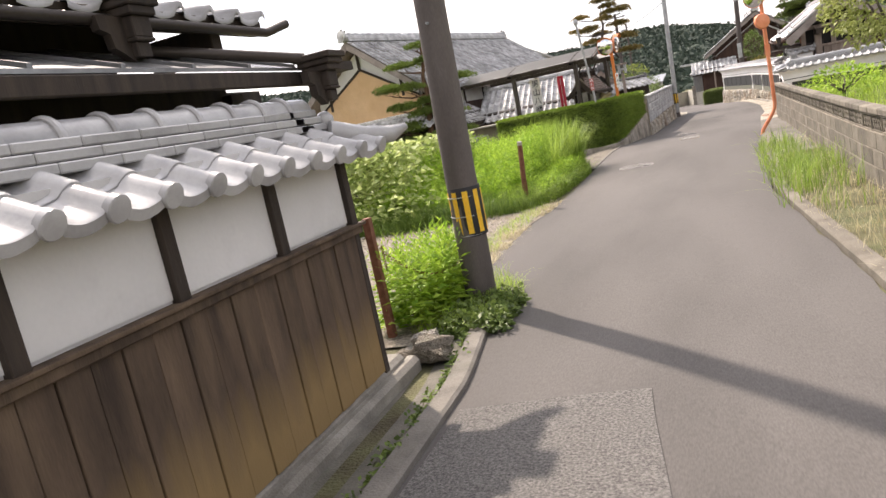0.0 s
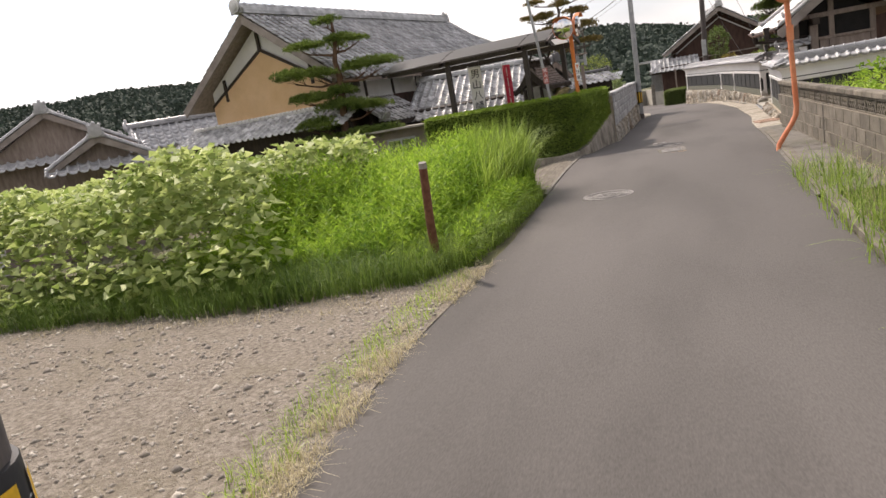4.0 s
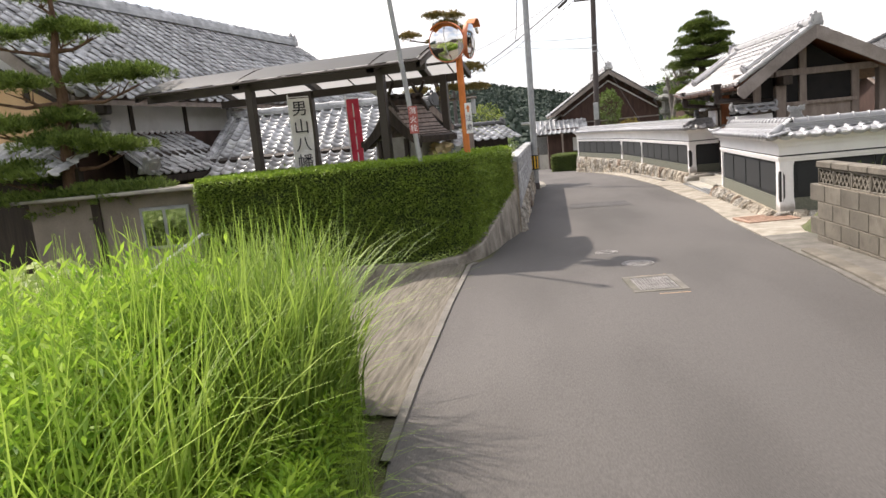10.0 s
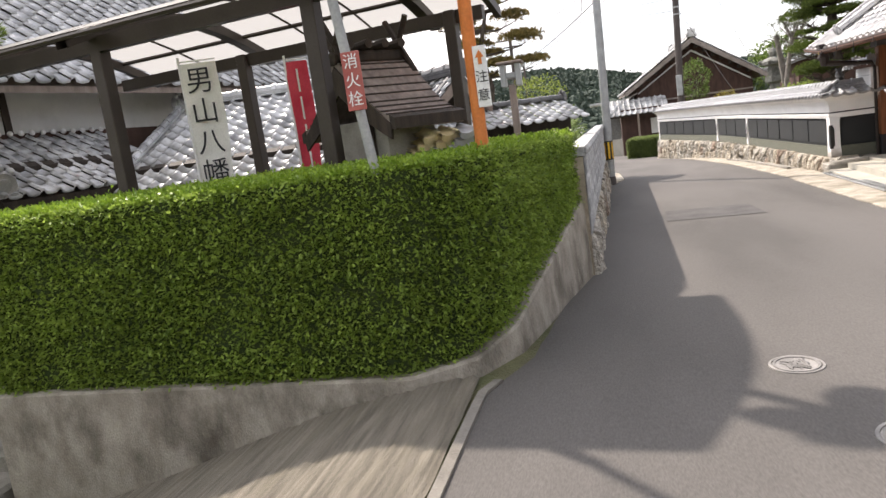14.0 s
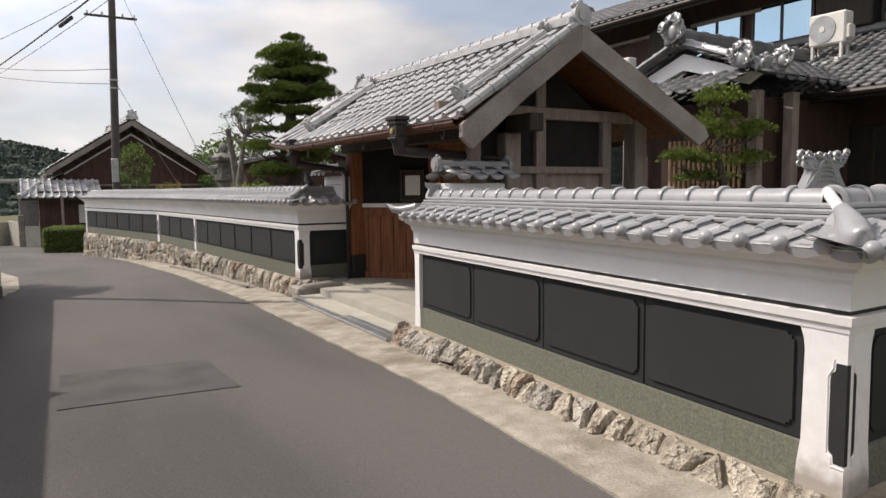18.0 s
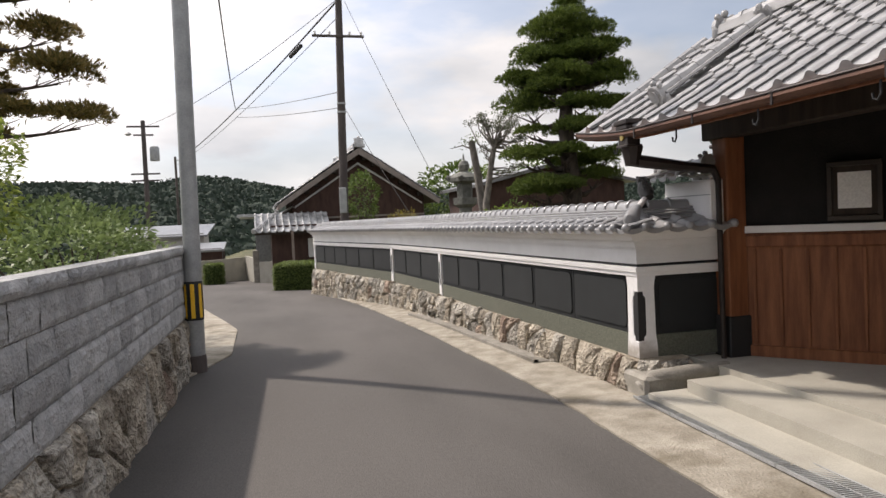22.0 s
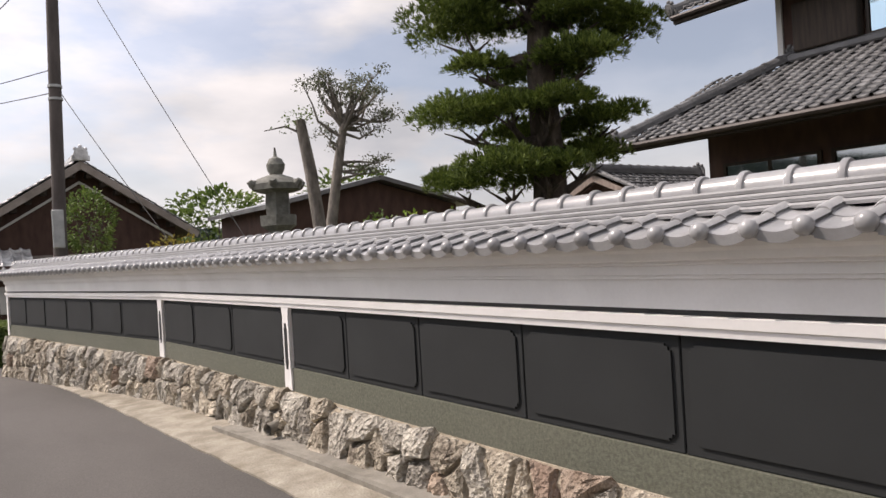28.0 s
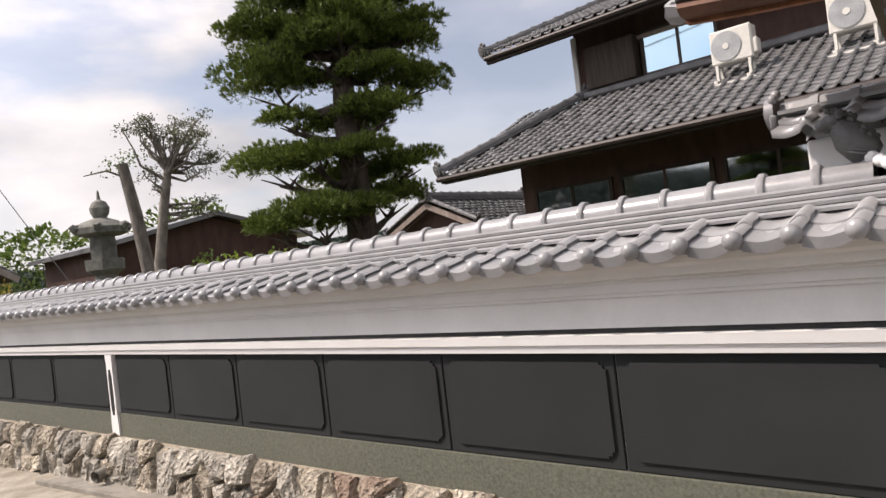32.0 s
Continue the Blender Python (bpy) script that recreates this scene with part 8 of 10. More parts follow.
tile_sheet("low_roof", (-4.15, 27.05, 1.52), (0.83, 0.56, 0), (0.42, -0.62, -0.3), 2.5, 0.82, 0.21, 0.18, M_OLDTILE, ob_, "grey tiled lean-to slope", 0.02, 0.14)
ridge_line(ob_, (-4.15, 27.07, 1.54), (-2.08, 28.47, 1.54), M_HOUSETILE, 0.06, 1)
part("lean_to_wall", Mb().prism([(-3.85, 26.75, -1.2), (-1.95, 28.05, -1.2), (-2.15, 28.4, -1.2), (-4.1, 27.1, -1.2)], (0, 0, 2.5)), M_WOODDK, ob_)
pn = thing("post_lantern", (-2.7, 27.0, 0.2), "grey roofed twin garden post lamp behind the hedge", "garden lamp")
part("post", Mb().box((-2.76, 26.95, -0.5), (-2.66, 27.05, 1.8), 0.01), M_GREYWOOD, pn)
part("head", Mb().box((-2.86, 26.9, 1.78), (-2.78, 27.1, 2.1), 0.01).box((-2.64, 26.9, 1.78), (-2.56, 27.1, 2.1), 0.01).box((-2.78, 26.94, 1.9), (-2.64, 27.06, 1.98), 0.01), M_STEELGREY, pn)
part("cap", Mb().box((-2.9, 26.85, 2.1), (-2.52, 27.15, 2.14), 0.01), M_GREYWOOD, pn)

# white flats and sheds down the lane on the far left
fs = thing("far_shed", (-6, 66, -2), "distant low sheds with pale green and grey roofs", "shed")
part("roof", slab([(-8.5, 64, 0.9), (-3.2, 64, 0.9), (-3.0, 68, 1.5), (-8.3, 68, 1.5)], 0.1), M_METALROOF, fs)
part("wall", Mb().box((-8.2, 64.4, -3), (-3.4, 68, 1.0)), M_PLASTER, fs)
fs2 = thing("far_shed", (-3, 60, -1.5), "distant grey shed wall with a flat roof", "shed")
part("roof", slab([(-4.2, 60, 0.2), (-2.2, 60, 0.2), (-2.2, 63, 0.5), (-4.2, 63, 0.5)], 0.1), M_METALROOF, fs2)
part("wall", Mb().box((-4.1, 60.3, -3), (-2.3, 63, 0.25)), M_BROWNWALL, fs2)
fs3 = thing("far_barn", (-1, 66, -1.5), "grey flat-roofed barn behind the far house", "barn")
part("wall", Mb().box((-0.75, 63, -3), (1.2, 70, 1.72)), M_BLOCK, fs3)
part("roof", Mb().box((-1.6, 62.5, 1.72), (1.3, 70.5, 1.86)), M_STEELGREY, fs3)
for k, (x0, y0, x1, y1, z) in enumerate(((-3.2, 58.5, -1.2, 60.5, -0.25), (-1.2, 60.5, -0.7, 57.0, -0.2), (-0.7, 57.0, 0.9, 55.5, -0.35))):
    d = Vector((x1 - x0, y1 - y0)).normalized()
    nn = Vector((-d.y, d.x)) * 0.07
    ob = part("far_wall_%d" % (k + 1), Mb().prism([(x0 + nn.x, y0 + nn.y, -2.5), (x1 + nn.x, y1 + nn.y, -2.5), (x1 - nn.x, y1 - nn.y, -2.5), (x0 - nn.x, y0 - nn.y, -2.5)], (0, 0, z + 2.5)), M_STEPCON)
    tagged(ob, "pale block wall at the bend of the lane", "block wall", kind="structure")
part("gate_pillar", Mb().box((-0.85, 56.8, -2), (-0.6, 57.05, 0.15), 0.02), M_OLDCON, fs3)

# ---- far house with the brown gable ----
bh = thing("brown_house", (4.3, 60, -1.0), "dark brown gabled house with grey tiles beyond the garden wall", "house")
HY, HX = 56.4, 3.95
for sgn in (-1, 1):
    dn = Vector((sgn * 3.65, 0, -2.42))
    tile_sheet("roof", (HX, HY if sgn < 0 else HY + 9, 4.55), (0, 1 if sgn < 0 else -1, 0), dn, 9, dn.length, 0.28, 0.25, M_OLDTILE, bh, "grey tiled roof slope")
    part("roof_board", Mb().prism([(HX, HY + 0.1, 4.47), (HX + sgn * 3.6, HY + 0.1, 2.08), (HX + sgn * 3.6, HY + 9, 2.08), (HX, HY + 9, 4.47)], (0, 0, -0.12)), M_GREYWOOD, bh)
    part("bargeboard", Mb().prism([(HX, HY, 4.5), (HX + sgn * 3.65, HY, 2.08), (HX + sgn * 3.58, HY, 1.88), (HX, HY, 4.22)], (0, 0.1, 0)), M_BARGE, bh)
    part("gable_line", Mb().prism([(HX, HY + 0.55, 3.9), (HX + sgn * 2.9, HY + 0.55, 2.0), (HX + sgn * 2.9, HY + 0.55, 1.92), (HX, HY + 0.55, 3.8)], (0, 0.06, 0)), M_PLASTER, bh, "pale line along the gable")
    for k in range(7):
        f = (k + 0.6) / 7.4
        part("purlin_end", Mb().box((HX + sgn * 3.1 * f - 0.09, HY + 0.1, 4.12 - 2.05 * f), (HX + sgn * 3.1 * f + 0.09, HY + 0.6, 4.3 - 2.05 * f), 0.01), M_WOODDK, bh)
ridge_line(bh, (HX, HY, 4.55), (HX, HY + 9, 4.55), M_OLDTILE, 0.14, 3)
part("wall", Mb().prism([(HX - 3.0, HY + 0.65, -2), (HX + 3.0, HY + 0.65, -2), (HX + 3.0, HY + 0.65, 2.4), (HX, HY + 0.65, 4.3), (HX - 3.0, HY + 0.65, 2.4)], (0, 8, 0)), M_BROWNWALL, bh)
part("belt", Mb().box((HX - 3.0, HY + 0.58, 1.42), (HX + 3.0, HY + 0.65, 1.5)), M_BARGE, bh)
tile_sheet("porch_roof", (HX - 4.65, HY + 0.2, 1.72), (1, 0, 0), (0, -1.7, -0.78), 3.1, 1.87, 0.28, 0.25, M_OLDTILE, bh, "grey tiled porch roof")
tile_sheet("side_roof", (HX - 2.95, HY + 8, 2.0), (0, -1, 0), (-1.75, 0, -0.98), 7.6, 2.0, 0.28, 0.25, M_OLDTILE, bh, "grey tiled side roof")
ridge_line(bh, (HX - 3.7, HY + 0.25, 1.76), (HX - 4.68, HY - 1.5, 0.98), M_OLDTILE, 0.055, 1, True, "hip_ridge")
part("porch_eave", Mb().box((HX - 4.65, HY - 1.52, 0.82), (HX - 1.55, HY - 1.44, 0.94)), M_WOODDK, bh)
part("porch_wall", Mb().box((HX - 4.0, HY - 1.1, -2), (HX - 1.9, HY + 0.6, 1.2)), M_BROWNWALL, bh)
part("porch_window", Mb().box((HX - 2.5, HY - 1.14, -0.2), (HX - 2.1, HY - 1.1, 0.6), 0.01), M_PLASTER, bh, "pale window shutter")
part("porch_post", Mb().box((HX - 3.2, HY - 1.7, -1.4), (HX - 3.1, HY - 1.6, 0.95)), M_GREYWOOD, bh)

# ---- the large two-storey house behind the gate ----
rh = thing("large_house", (12, 32, -0.3), "large two-storey dark timber house with grey tiled roofs", "house")
part("lower_wall", Mb().box((10.9, 20, -0.5), (18, 38.4, 3.0)), M_BROWNWALL, rh)
part("upper_wall", Mb().box((12.6, 20, 2.9), (18, 37.9, 5.6)), M_BROWNWALL, rh)
tile_sheet("lower_roof", (12.65, 20, 3.95), (0, 1, 0), (-2.95, 0, -1.37), 19.3, 3.25, 0.2, 0.18, M_HOUSETILE, rh, "grey tiled lower roof")
part("lower_soffit", Mb().prism([(12.6, 20, 3.85), (12.6, 39.3, 3.85), (9.7, 39.3, 2.5), (9.7, 20, 2.5)], (0, 0, -0.1)), M_WOODDK, rh)
part("lower_fascia", Mb().box((9.66, 20, 2.42), (9.72, 39.35, 2.56)), M_WOODDK, rh)
part("gutter", Mb().tube([(9.62, 20, 2.5), (9.62, 39.4, 2.5)], 0.05, 8), M_GUTTER, rh, smooth=40)
tile_sheet("lower_hip", (12.65, 37.6, 3.95), (1, 0, 0), (0, 1.75, -1.3), 5, 2.2, 0.235, 0.215, M_HOUSETILE, rh)
ridge_line(rh, (12.6, 37.7, 3.98), (9.72, 39.35, 2.62), M_HOUSETILE, 0.09, 2)
part("apron_ridge", Mb().box((12.35, 20, 3.88), (12.6, 37.7, 4.02), 0.03), M_HOUSETILE, rh)
tile_sheet("upper_roof", (15, 20, 6.6), (0, 1, 0), (-3.3, 0, -1.4), 19.4, 3.6, 0.235, 0.215, M_HOUSETILE, rh, "grey tiled upper roof")
part("upper_soffit", Mb().prism([(15, 20, 6.5), (15, 39.5, 6.5), (11.75, 39.5, 5.1), (11.75, 20, 5.1)], (0, 0, -0.12)), M_WOODDK, rh)
part("upper_fascia", Mb().box((11.7, 20, 5.0), (11.76, 39.5, 5.16)), M_WOODDK, rh)
part("upper_gutter", Mb().tube([(11.66, 20, 5.1), (11.66, 39.5, 5.1)], 0.05, 8), M_GUTTER, rh, smooth=40)
ridge_line(rh, (15.0, 37.6, 6.6), (11.74, 39.5, 5.22), M_HOUSETILE, 0.09, 2)
part("corner_board", Mb().box((12.55, 37.85, 3.9), (12.6, 37.95, 5.2)), M_PLASTER, rh)
part("wall_rail", Mb().box((12.5, 30, 4.75), (12.62, 37.6, 4.82)), M_GREYWOOD, rh)


def window(parent, x, y0, y1, z0, z1, frame_m, panes=2, label="dark framed window", glass=M_GLASS):
    w = part("window", Mb().box((x - 0.05, y0, z0), (x + 0.02, y0 + 0.05, z1)).box((x - 0.05, y1 - 0.05, z0), (x + 0.02, y1, z1)).box((x - 0.05, y0 + 0.05, z0), (x + 0.02, y1 - 0.05, z0 + 0.06)).box((x - 0.05, y0 + 0.05, z1 - 0.05), (x + 0.02, y1 - 0.05, z1)), frame_m, parent, label)
    for k in range(panes):
        a, b = y0 + 0.05 + (y1 - y0 - 0.1) * k / panes, y0 + 0.05 + (y1 - y0 - 0.1) * (k + 1) / panes
        part("pane", Mb().box((x - 0.03, a + 0.02, z0 + 0.06), (x - 0.022, b - 0.02, z1 - 0.05)), glass, w)
        if k:
            part("mullion", Mb().box((x - 0.05, a - 0.025, z0 + 0.06), (x + 0.02, a + 0.025, z1 - 0.05)), frame_m, w)
    return w


for y0, y1 in ((35.0, 36.45), (30.42, 31.7), (28.85, 30.2), (26.0, 27.6), (23.2, 25.0)):
    window(rh, 12.56, y0, y1, 4.02, 4.88, M_BRONZE, 2, "dark framed window reflecting the sky", M_SKYGLASS)
    if 30 < y1 < 31:
        continue
    part("shutter_box", Mb().box((12.3, y1 + 0.05, 4.02), (12.58, y1 + 1.1, 4.85), 0.02), M_WOODDK, rh, "timber shutter box")
for k in range(9):
    y0 = 22.5 + k * 1.75
    window(rh, 10.88, y0, y0 + 1.6, 0.4, 2.1, M_WOODDK, 2)
for y in (34.4, 32.72, 27.85):
    ac = thing("air_conditioner", (11.35, y, 3.4), "ivory outdoor air conditioner unit on feet on the tiled roof", "air conditioner", "roof air conditioners")
    part("case", Mb().box((11.22, y - 0.32, 3.56), (11.48, y + 0.32, 4.1), 0.025), M_ACWHITE, ac)
    part("fan_grille", Mb().tube([(11.218, y + 0.07, 3.83), (11.205, y + 0.07, 3.83)], 0.23, 24), M_STEELGREY, ac, "round grey fan grille")
    part("fan_hub", Mb().tube([(11.206, y + 0.07, 3.83), (11.195, y + 0.07, 3.83)], 0.05, 14), M_ACWHITE, ac)
    part("side_cover", Mb().box((11.24, y - 0.39, 3.62), (11.42, y - 0.32, 3.86), 0.02), M_ACWHITE, ac)
    for yy in (y - 0.25, y + 0.25):
        part("foot", Mb().box((11.1, yy - 0.03, 3.26), (11.55, yy + 0.03, 3.31), 0.005).box((11.22, yy - 0.02, 3.31), (11.27, yy + 0.02, 3.56), 0).box((11.42, yy - 0.02, 3.31), (11.47, yy + 0.02, 3.56), 0), M_ACWHITE, ac)
    part("base_rail", Mb().box((11.08, y - 0.36, 3.2), (11.14, y + 0.36, 3.25), 0.005), M_ACWHITE, ac)
# porch gable of the large house
part("porch", Mb().box((8.5, 27.2, -0.5), (10.9, 29.4, 2.45)), M_BROWNWALL, rh, "dark timber entrance porch")
for x, y in ((8.2, 27.1), (8.2, 29.5), (8.9, 27.0)):
    part("porch_post", Mb().box((x - 0.08, y - 0.08, -0.3), (x + 0.08, y + 0.08, 2.5), 0.01), M_GREYWOOD, rh)
tile_sheet("porch_roof", (7.9, 28.3, 3.3), (1, 0, 0), (0, -1.6, -0.66), 3.6, 1.75, 0.25, 0.22, M_HOUSETILE, rh)
tile_sheet("porch_roof", (11.5, 28.3, 3.3), (-1, 0, 0), (0, 1.6, -0.66), 3.6, 1.75, 0.25, 0.22, M_HOUSETILE, rh)
tile_sheet("porch_skirt", (8.05, 29.6, 2.78), (0, -1, 0), (-0.8, 0, -0.3), 2.6, 0.85, 0.25, 0.22, M_HOUSETILE, rh)
ridge_line(rh, (7.9, 28.3, 3.33), (11.4, 28.3, 3.33), M_HOUSETILE, 0.1, 4)
for sgn in (-1, 1):
    ridge_line(rh, (8.0, 28.3, 3.36), (8.0, 28.3 + sgn * 1.4, 2.82), M_TILE, 0.07, 1, True, "verge_ridge")
part("porch_gable", Mb().prism([(8.1, 28.3, 3.2), (8.1, 27.0, 2.72), (8.1, 27.2, 2.6), (8.1, 28.3, 2.95), (8.1, 29.4, 2.6), (8.1, 29.6, 2.72)], (0.1, 0, 0)), M_WHITE, rh, "white curved porch gable board")
def ogre_end(at, s, parent):
    """A ridge-end tile of rolled clouds round a domed face."""
    c = Vector(at)
    mb = Mb().ball(at, 0.1 * s, 12, 8, 1.2)
    rnd = random.Random(int(s * 100))
    for k in range(22):
        a = math.pi * (k / 21 * 1.5 - 0.25)
        p = c + Vector((-0.05 + rnd.uniform(-0.05, 0.05), 0.13 * math.cos(a), 0.04 + 0.13 * math.sin(a))) * s
        r = rnd.uniform(0.03, 0.05) * s
        mb.tube([p + Vector((-0.01 * w_ * s, r * math.cos(w_), r * math.sin(w_))) for w_ in np.linspace(0, 5.5, 7)], [0.024 * s, 0.024 * s, 0.022 * s, 0.02 * s, 0.018 * s, 0.014 * s, 0.006 * s], 6)
    part("ogre_tile", mb, M_TILE, parent, "carved cloud-scroll ridge end tile", smooth=45)


ogre_end((7.88, 28.28, 3.5), 1.25, rh)
ogre_end((7.92, 27.12, 2.92), 1.1, rh)
ogre_end((8.25, 26.72, 2.86), 0.9, rh)
ogre_end((7.92, 29.45, 2.92), 1.1, rh)
lf = thing("lattice_fence", (8.1, 28.0, -0.3), "tan slatted timber fence beside the entrance porch", "fence")
M_TANWOOD = mat("tan_timber", (0.3, 0.19, 0.1), (0.42, 0.28, 0.16), 0.8, scale=3, fine=40, stretch=(5, 5, 0.8))
for k in range(15):
    f_ = k / 14
    x, y = 8.0 + 0.35 * f_, 28.45 - 1.0 * f_
    part("slat", Mb().box((x - 0.015, y - 0.022, -0.3), (x + 0.015, y + 0.022, 1.85), 0.003), M_TANWOOD, lf)
for z in (0.2, 1.75):
    part("rail", Mb().tube([(8.03, 28.45, z), (8.38, 27.45, z)], 0.025, 6), M_TANWOOD, lf)

# small tiled roof seen between gate and wall end, and a low roof in the garden
sr = thing("inner_wall", (3.9, 32, -0.3), "short white inner wall with tiled coping beside the gate", "garden wall")
part("plaster", Mb().box((3.42, 30.9, 0.97), (3.56, 31.62, 1.36), 0.01), M_WHITE, sr)
part("joint_line", Mb().box((3.412, 30.9, 1.22), (3.42, 31.62, 1.228), 0), M_STEELGREY, sr)
tile_sheet("coping", (3.48, 31.04, 1.5), (0, 1, 0), (-0.26, 0, -0.11), 0.66, 0.28, 0.165, 0.14, M_TILE, sr)
tile_sheet("coping", (3.48, 31.7, 1.5), (0, -1, 0), (0.26, 0, -0.11), 0.66, 0.28, 0.165, 0.14, M_TILE, sr)
ridge_line(sr, (3.48, 31.72, 1.5), (3.48, 31.06, 1.5), M_TILE, 0.05, 1)
si = thing("inner_wall", (3.1, 26.75, -0.3), "short white inner wall with tiled coping before the gatehouse gable", "garden wall")
part("plaster", Mb().box((2.72, 26.66, -0.3), (3.4, 26.84, 1.2), 0.01), M_WHITE, si)
tile_sheet("coping", (2.66, 26.75, 1.36), (1, 0, 0), (0, -0.24, -0.1), 0.8, 0.26, 0.2, 0.13, M_TILE, si)
tile_sheet("coping", (3.46, 26.75, 1.36), (-1, 0, 0), (0, 0.24, -0.1), 0.8, 0.26, 0.2, 0.13, M_TILE, si)
ridge_line(si, (2.66, 26.75, 1.37), (3.46, 26.75, 1.37), M_TILE, 0.045, 1)
gs = thing("garden_shed", (8.6, 47, -0.3), "dark garden shed with a low-pitched roof behind the wall", "shed")
for sgn in (-1, 1):
    part("roof", Mb().prism([(8.6, 45.5, 2.78), (8.6 + sgn * 2.7, 45.5, 2.15), (8.6 + sgn * 2.7, 50, 2.15), (8.6, 50, 2.78)], (0, 0, -0.1)), M_METALROOF, gs)
part("wall", Mb().prism([(6.2, 45.8, -0.5), (11.0, 45.8, -0.5), (11.0, 45.8, 2.1), (8.6, 45.8, 2.65), (6.2, 45.8, 2.1)], (0, 4, 0)), M_BROWNWALL, gs)
# small annex of the large house, seen over the wall
an = thing("annex", (13.6, 42, -0.3), "small tiled annex with a gabled roof behind the garden wall", "house")
for sgn in (-1, 1):
    dn = Vector((0, sgn * 1.5, -0.68))
    tile_sheet("roof", (12.0, 42, 2.45), (1, 0, 0), dn, 4.0, dn.length, 0.235, 0.215, M_HOUSETILE, an, "grey tiled annex roof")
    ridge_line(an, (12.05, 42, 2.5), (12.05, 42 + sgn * 1.45, 1.84), M_HOUSETILE, 0.06, 1, True, "verge_ridge")
    part("bargeboard", Mb().prism([(12.0, 42, 2.4), (12.0, 42 + sgn * 1.5, 1.72), (12.0, 42 + sgn * 1.5, 1.6), (12.0, 42, 2.26)], (0.06, 0, 0)), M_GREYWOOD, an)
ridge_line(an, (12.0, 42, 2.46), (16.0, 42, 2.46), M_HOUSETILE, 0.1, 3)
part("wall", Mb().prism([(12.3, 40.8, -0.5), (12.3, 43.2, -0.5), (12.3, 43.2, 1.8), (12.3, 42, 2.35), (12.3, 40.8, 1.8)], (3.4, 0, 0)), M_BROWNWALL, an)
# stone lantern
sl = thing("stone_lantern", (4.35, 41.6, -0.28), "weathered grey stone lantern in the garden", "stone lantern")
for nm, prof, n in (("base", [(0.35, 0.0), (0.36, 0.15), (0.25, 0.25)], 6), ("shaft", [(0.17, 0.25), (0.14, 0.9), (0.16, 1.66)], 14), ("platform", [(0.18, 1.66), (0.29, 1.74), (0.3, 1.9), (0.22, 1.905)], 6), ("fire_box", [(0.19, 1.89), (0.2, 2.08), (0.185, 2.28)], 6), ("roof", [(0.26, 2.25), (0.4, 2.29), (0.41, 2.38), (0.3, 2.46), (0.1, 2.53)], 6), ("finial", [(0.08, 2.5), (0.13, 2.6), (0.145, 2.68), (0.1, 2.77), (0.03, 2.81), (0.012, 2.95)], 12)):
    part(nm, Mb().lathe(prof, (4.35, 41.6, -0.28), n), M_STONE, sl, smooth=30)

for k in range(6):
    a = k * math.pi / 3
    part("roof_scroll", Mb().tube([(4.35 + 0.3 * math.cos(a), 41.6 + 0.3 * math.sin(a), 2.1), (4.35 + 0.4 * math.cos(a), 41.6 + 0.4 * math.sin(a), 2.09), (4.35 + 0.44 * math.cos(a), 41.6 + 0.44 * math.sin(a), 2.14)], [0.06, 0.07, 0.045], 8), M_STONE, sl, smooth=40)

# rust post with chain, stake in the weeds
rp = thing("rusty_post", (-2.56, 4.85, -0.1), "rusty square iron post with a hanging chain", "post")
part("bar", Mb().box((-2.59, 4.82, -0.25), (-2.53, 4.88, 0.85), 0.004), M_RUST, rp)
ch = Mb()
for k in range(34):
    f = k / 33
    c = Vector((-2.53, 4.87, 0.62)).lerp(Vector((-2.12, 5.45, 0.3)), f) - Vector((0, 0, 0.16 * 4 * f * (1 - f)))
    m = Matrix.Translation(c) @ Matrix.Rotation(0.95, 4, "Z") @ Matrix.Rotation((k % 2) * math.pi / 2, 4, "X")
    for a in range(8):
        p, q = [m @ Vector((0.014 * math.cos(t), 0.009 * math.sin(t), 0)) for t in (a * math.pi / 4, (a + 1) * math.pi / 4)]
        ch.tube([p, q], 0.0028, 4, False)
part("chain", ch, M_RUST, rp, "rusty iron chain")
ch = Mb()
for k in range(9):
    m = Matrix.Translation((-2.51, 4.9, 0.6 - 0.02 * k)) @ Matrix.Rotation((k % 2) * math.pi / 2, 4, "Z") @ Matrix.Rotation(math.pi / 2, 4, "Y")
    for a in range(8):
        p, q = [m @ Vector((0.014 * math.cos(t), 0.009 * math.sin(t), 0)) for t in (a * math.pi / 4, (a + 1) * math.pi / 4)]
        ch.tube([p, q], 0.0028, 4, False)
part("chain", ch, M_RUST, rp, "rusty iron chain end")
st = tagged(part("stake", Mb().tube([(-2.92, 11.05, -0.3), (-2.87, 10.9, 0.3), (-2.8, 10.77, 0.86)], [0.045, 0.042, 0.038], 10), M_RUST, smooth=40), "leaning rusty brown pipe stake in the weeds", "stake")
part("worn_end", Mb().tube([(-2.802, 10.773, 0.845), (-2.797, 10.763, 0.895)], [0.0395, 0.036], 10), M_OLDCON, st, "pale worn top end", smooth=40)
fb = thing("garage", (-9.8, 10.2, -0.15), "flat-roofed concrete garage with a grey roller shutter", "garage")
gm = Matrix.Translation((-9.62, 10.62, -0.16)) @ Matrix.Rotation(math.atan2(-0.93, -0.37), 4, "Z")
part("pier", Mb().box((0.0, -0.3, -0.2), (0.28, 0.0, 1.95), 0.01, gm), M_OLDCON, fb)
part("pier", Mb().box((2.9, -0.3, -0.2), (3.2, 0.0, 1.95), 0.01, gm), M_OLDCON, fb)
part("lintel", Mb().box((0.28, -0.3, 1.7), (2.9, -0.01, 1.95), 0.01, gm), M_OLDCON, fb)
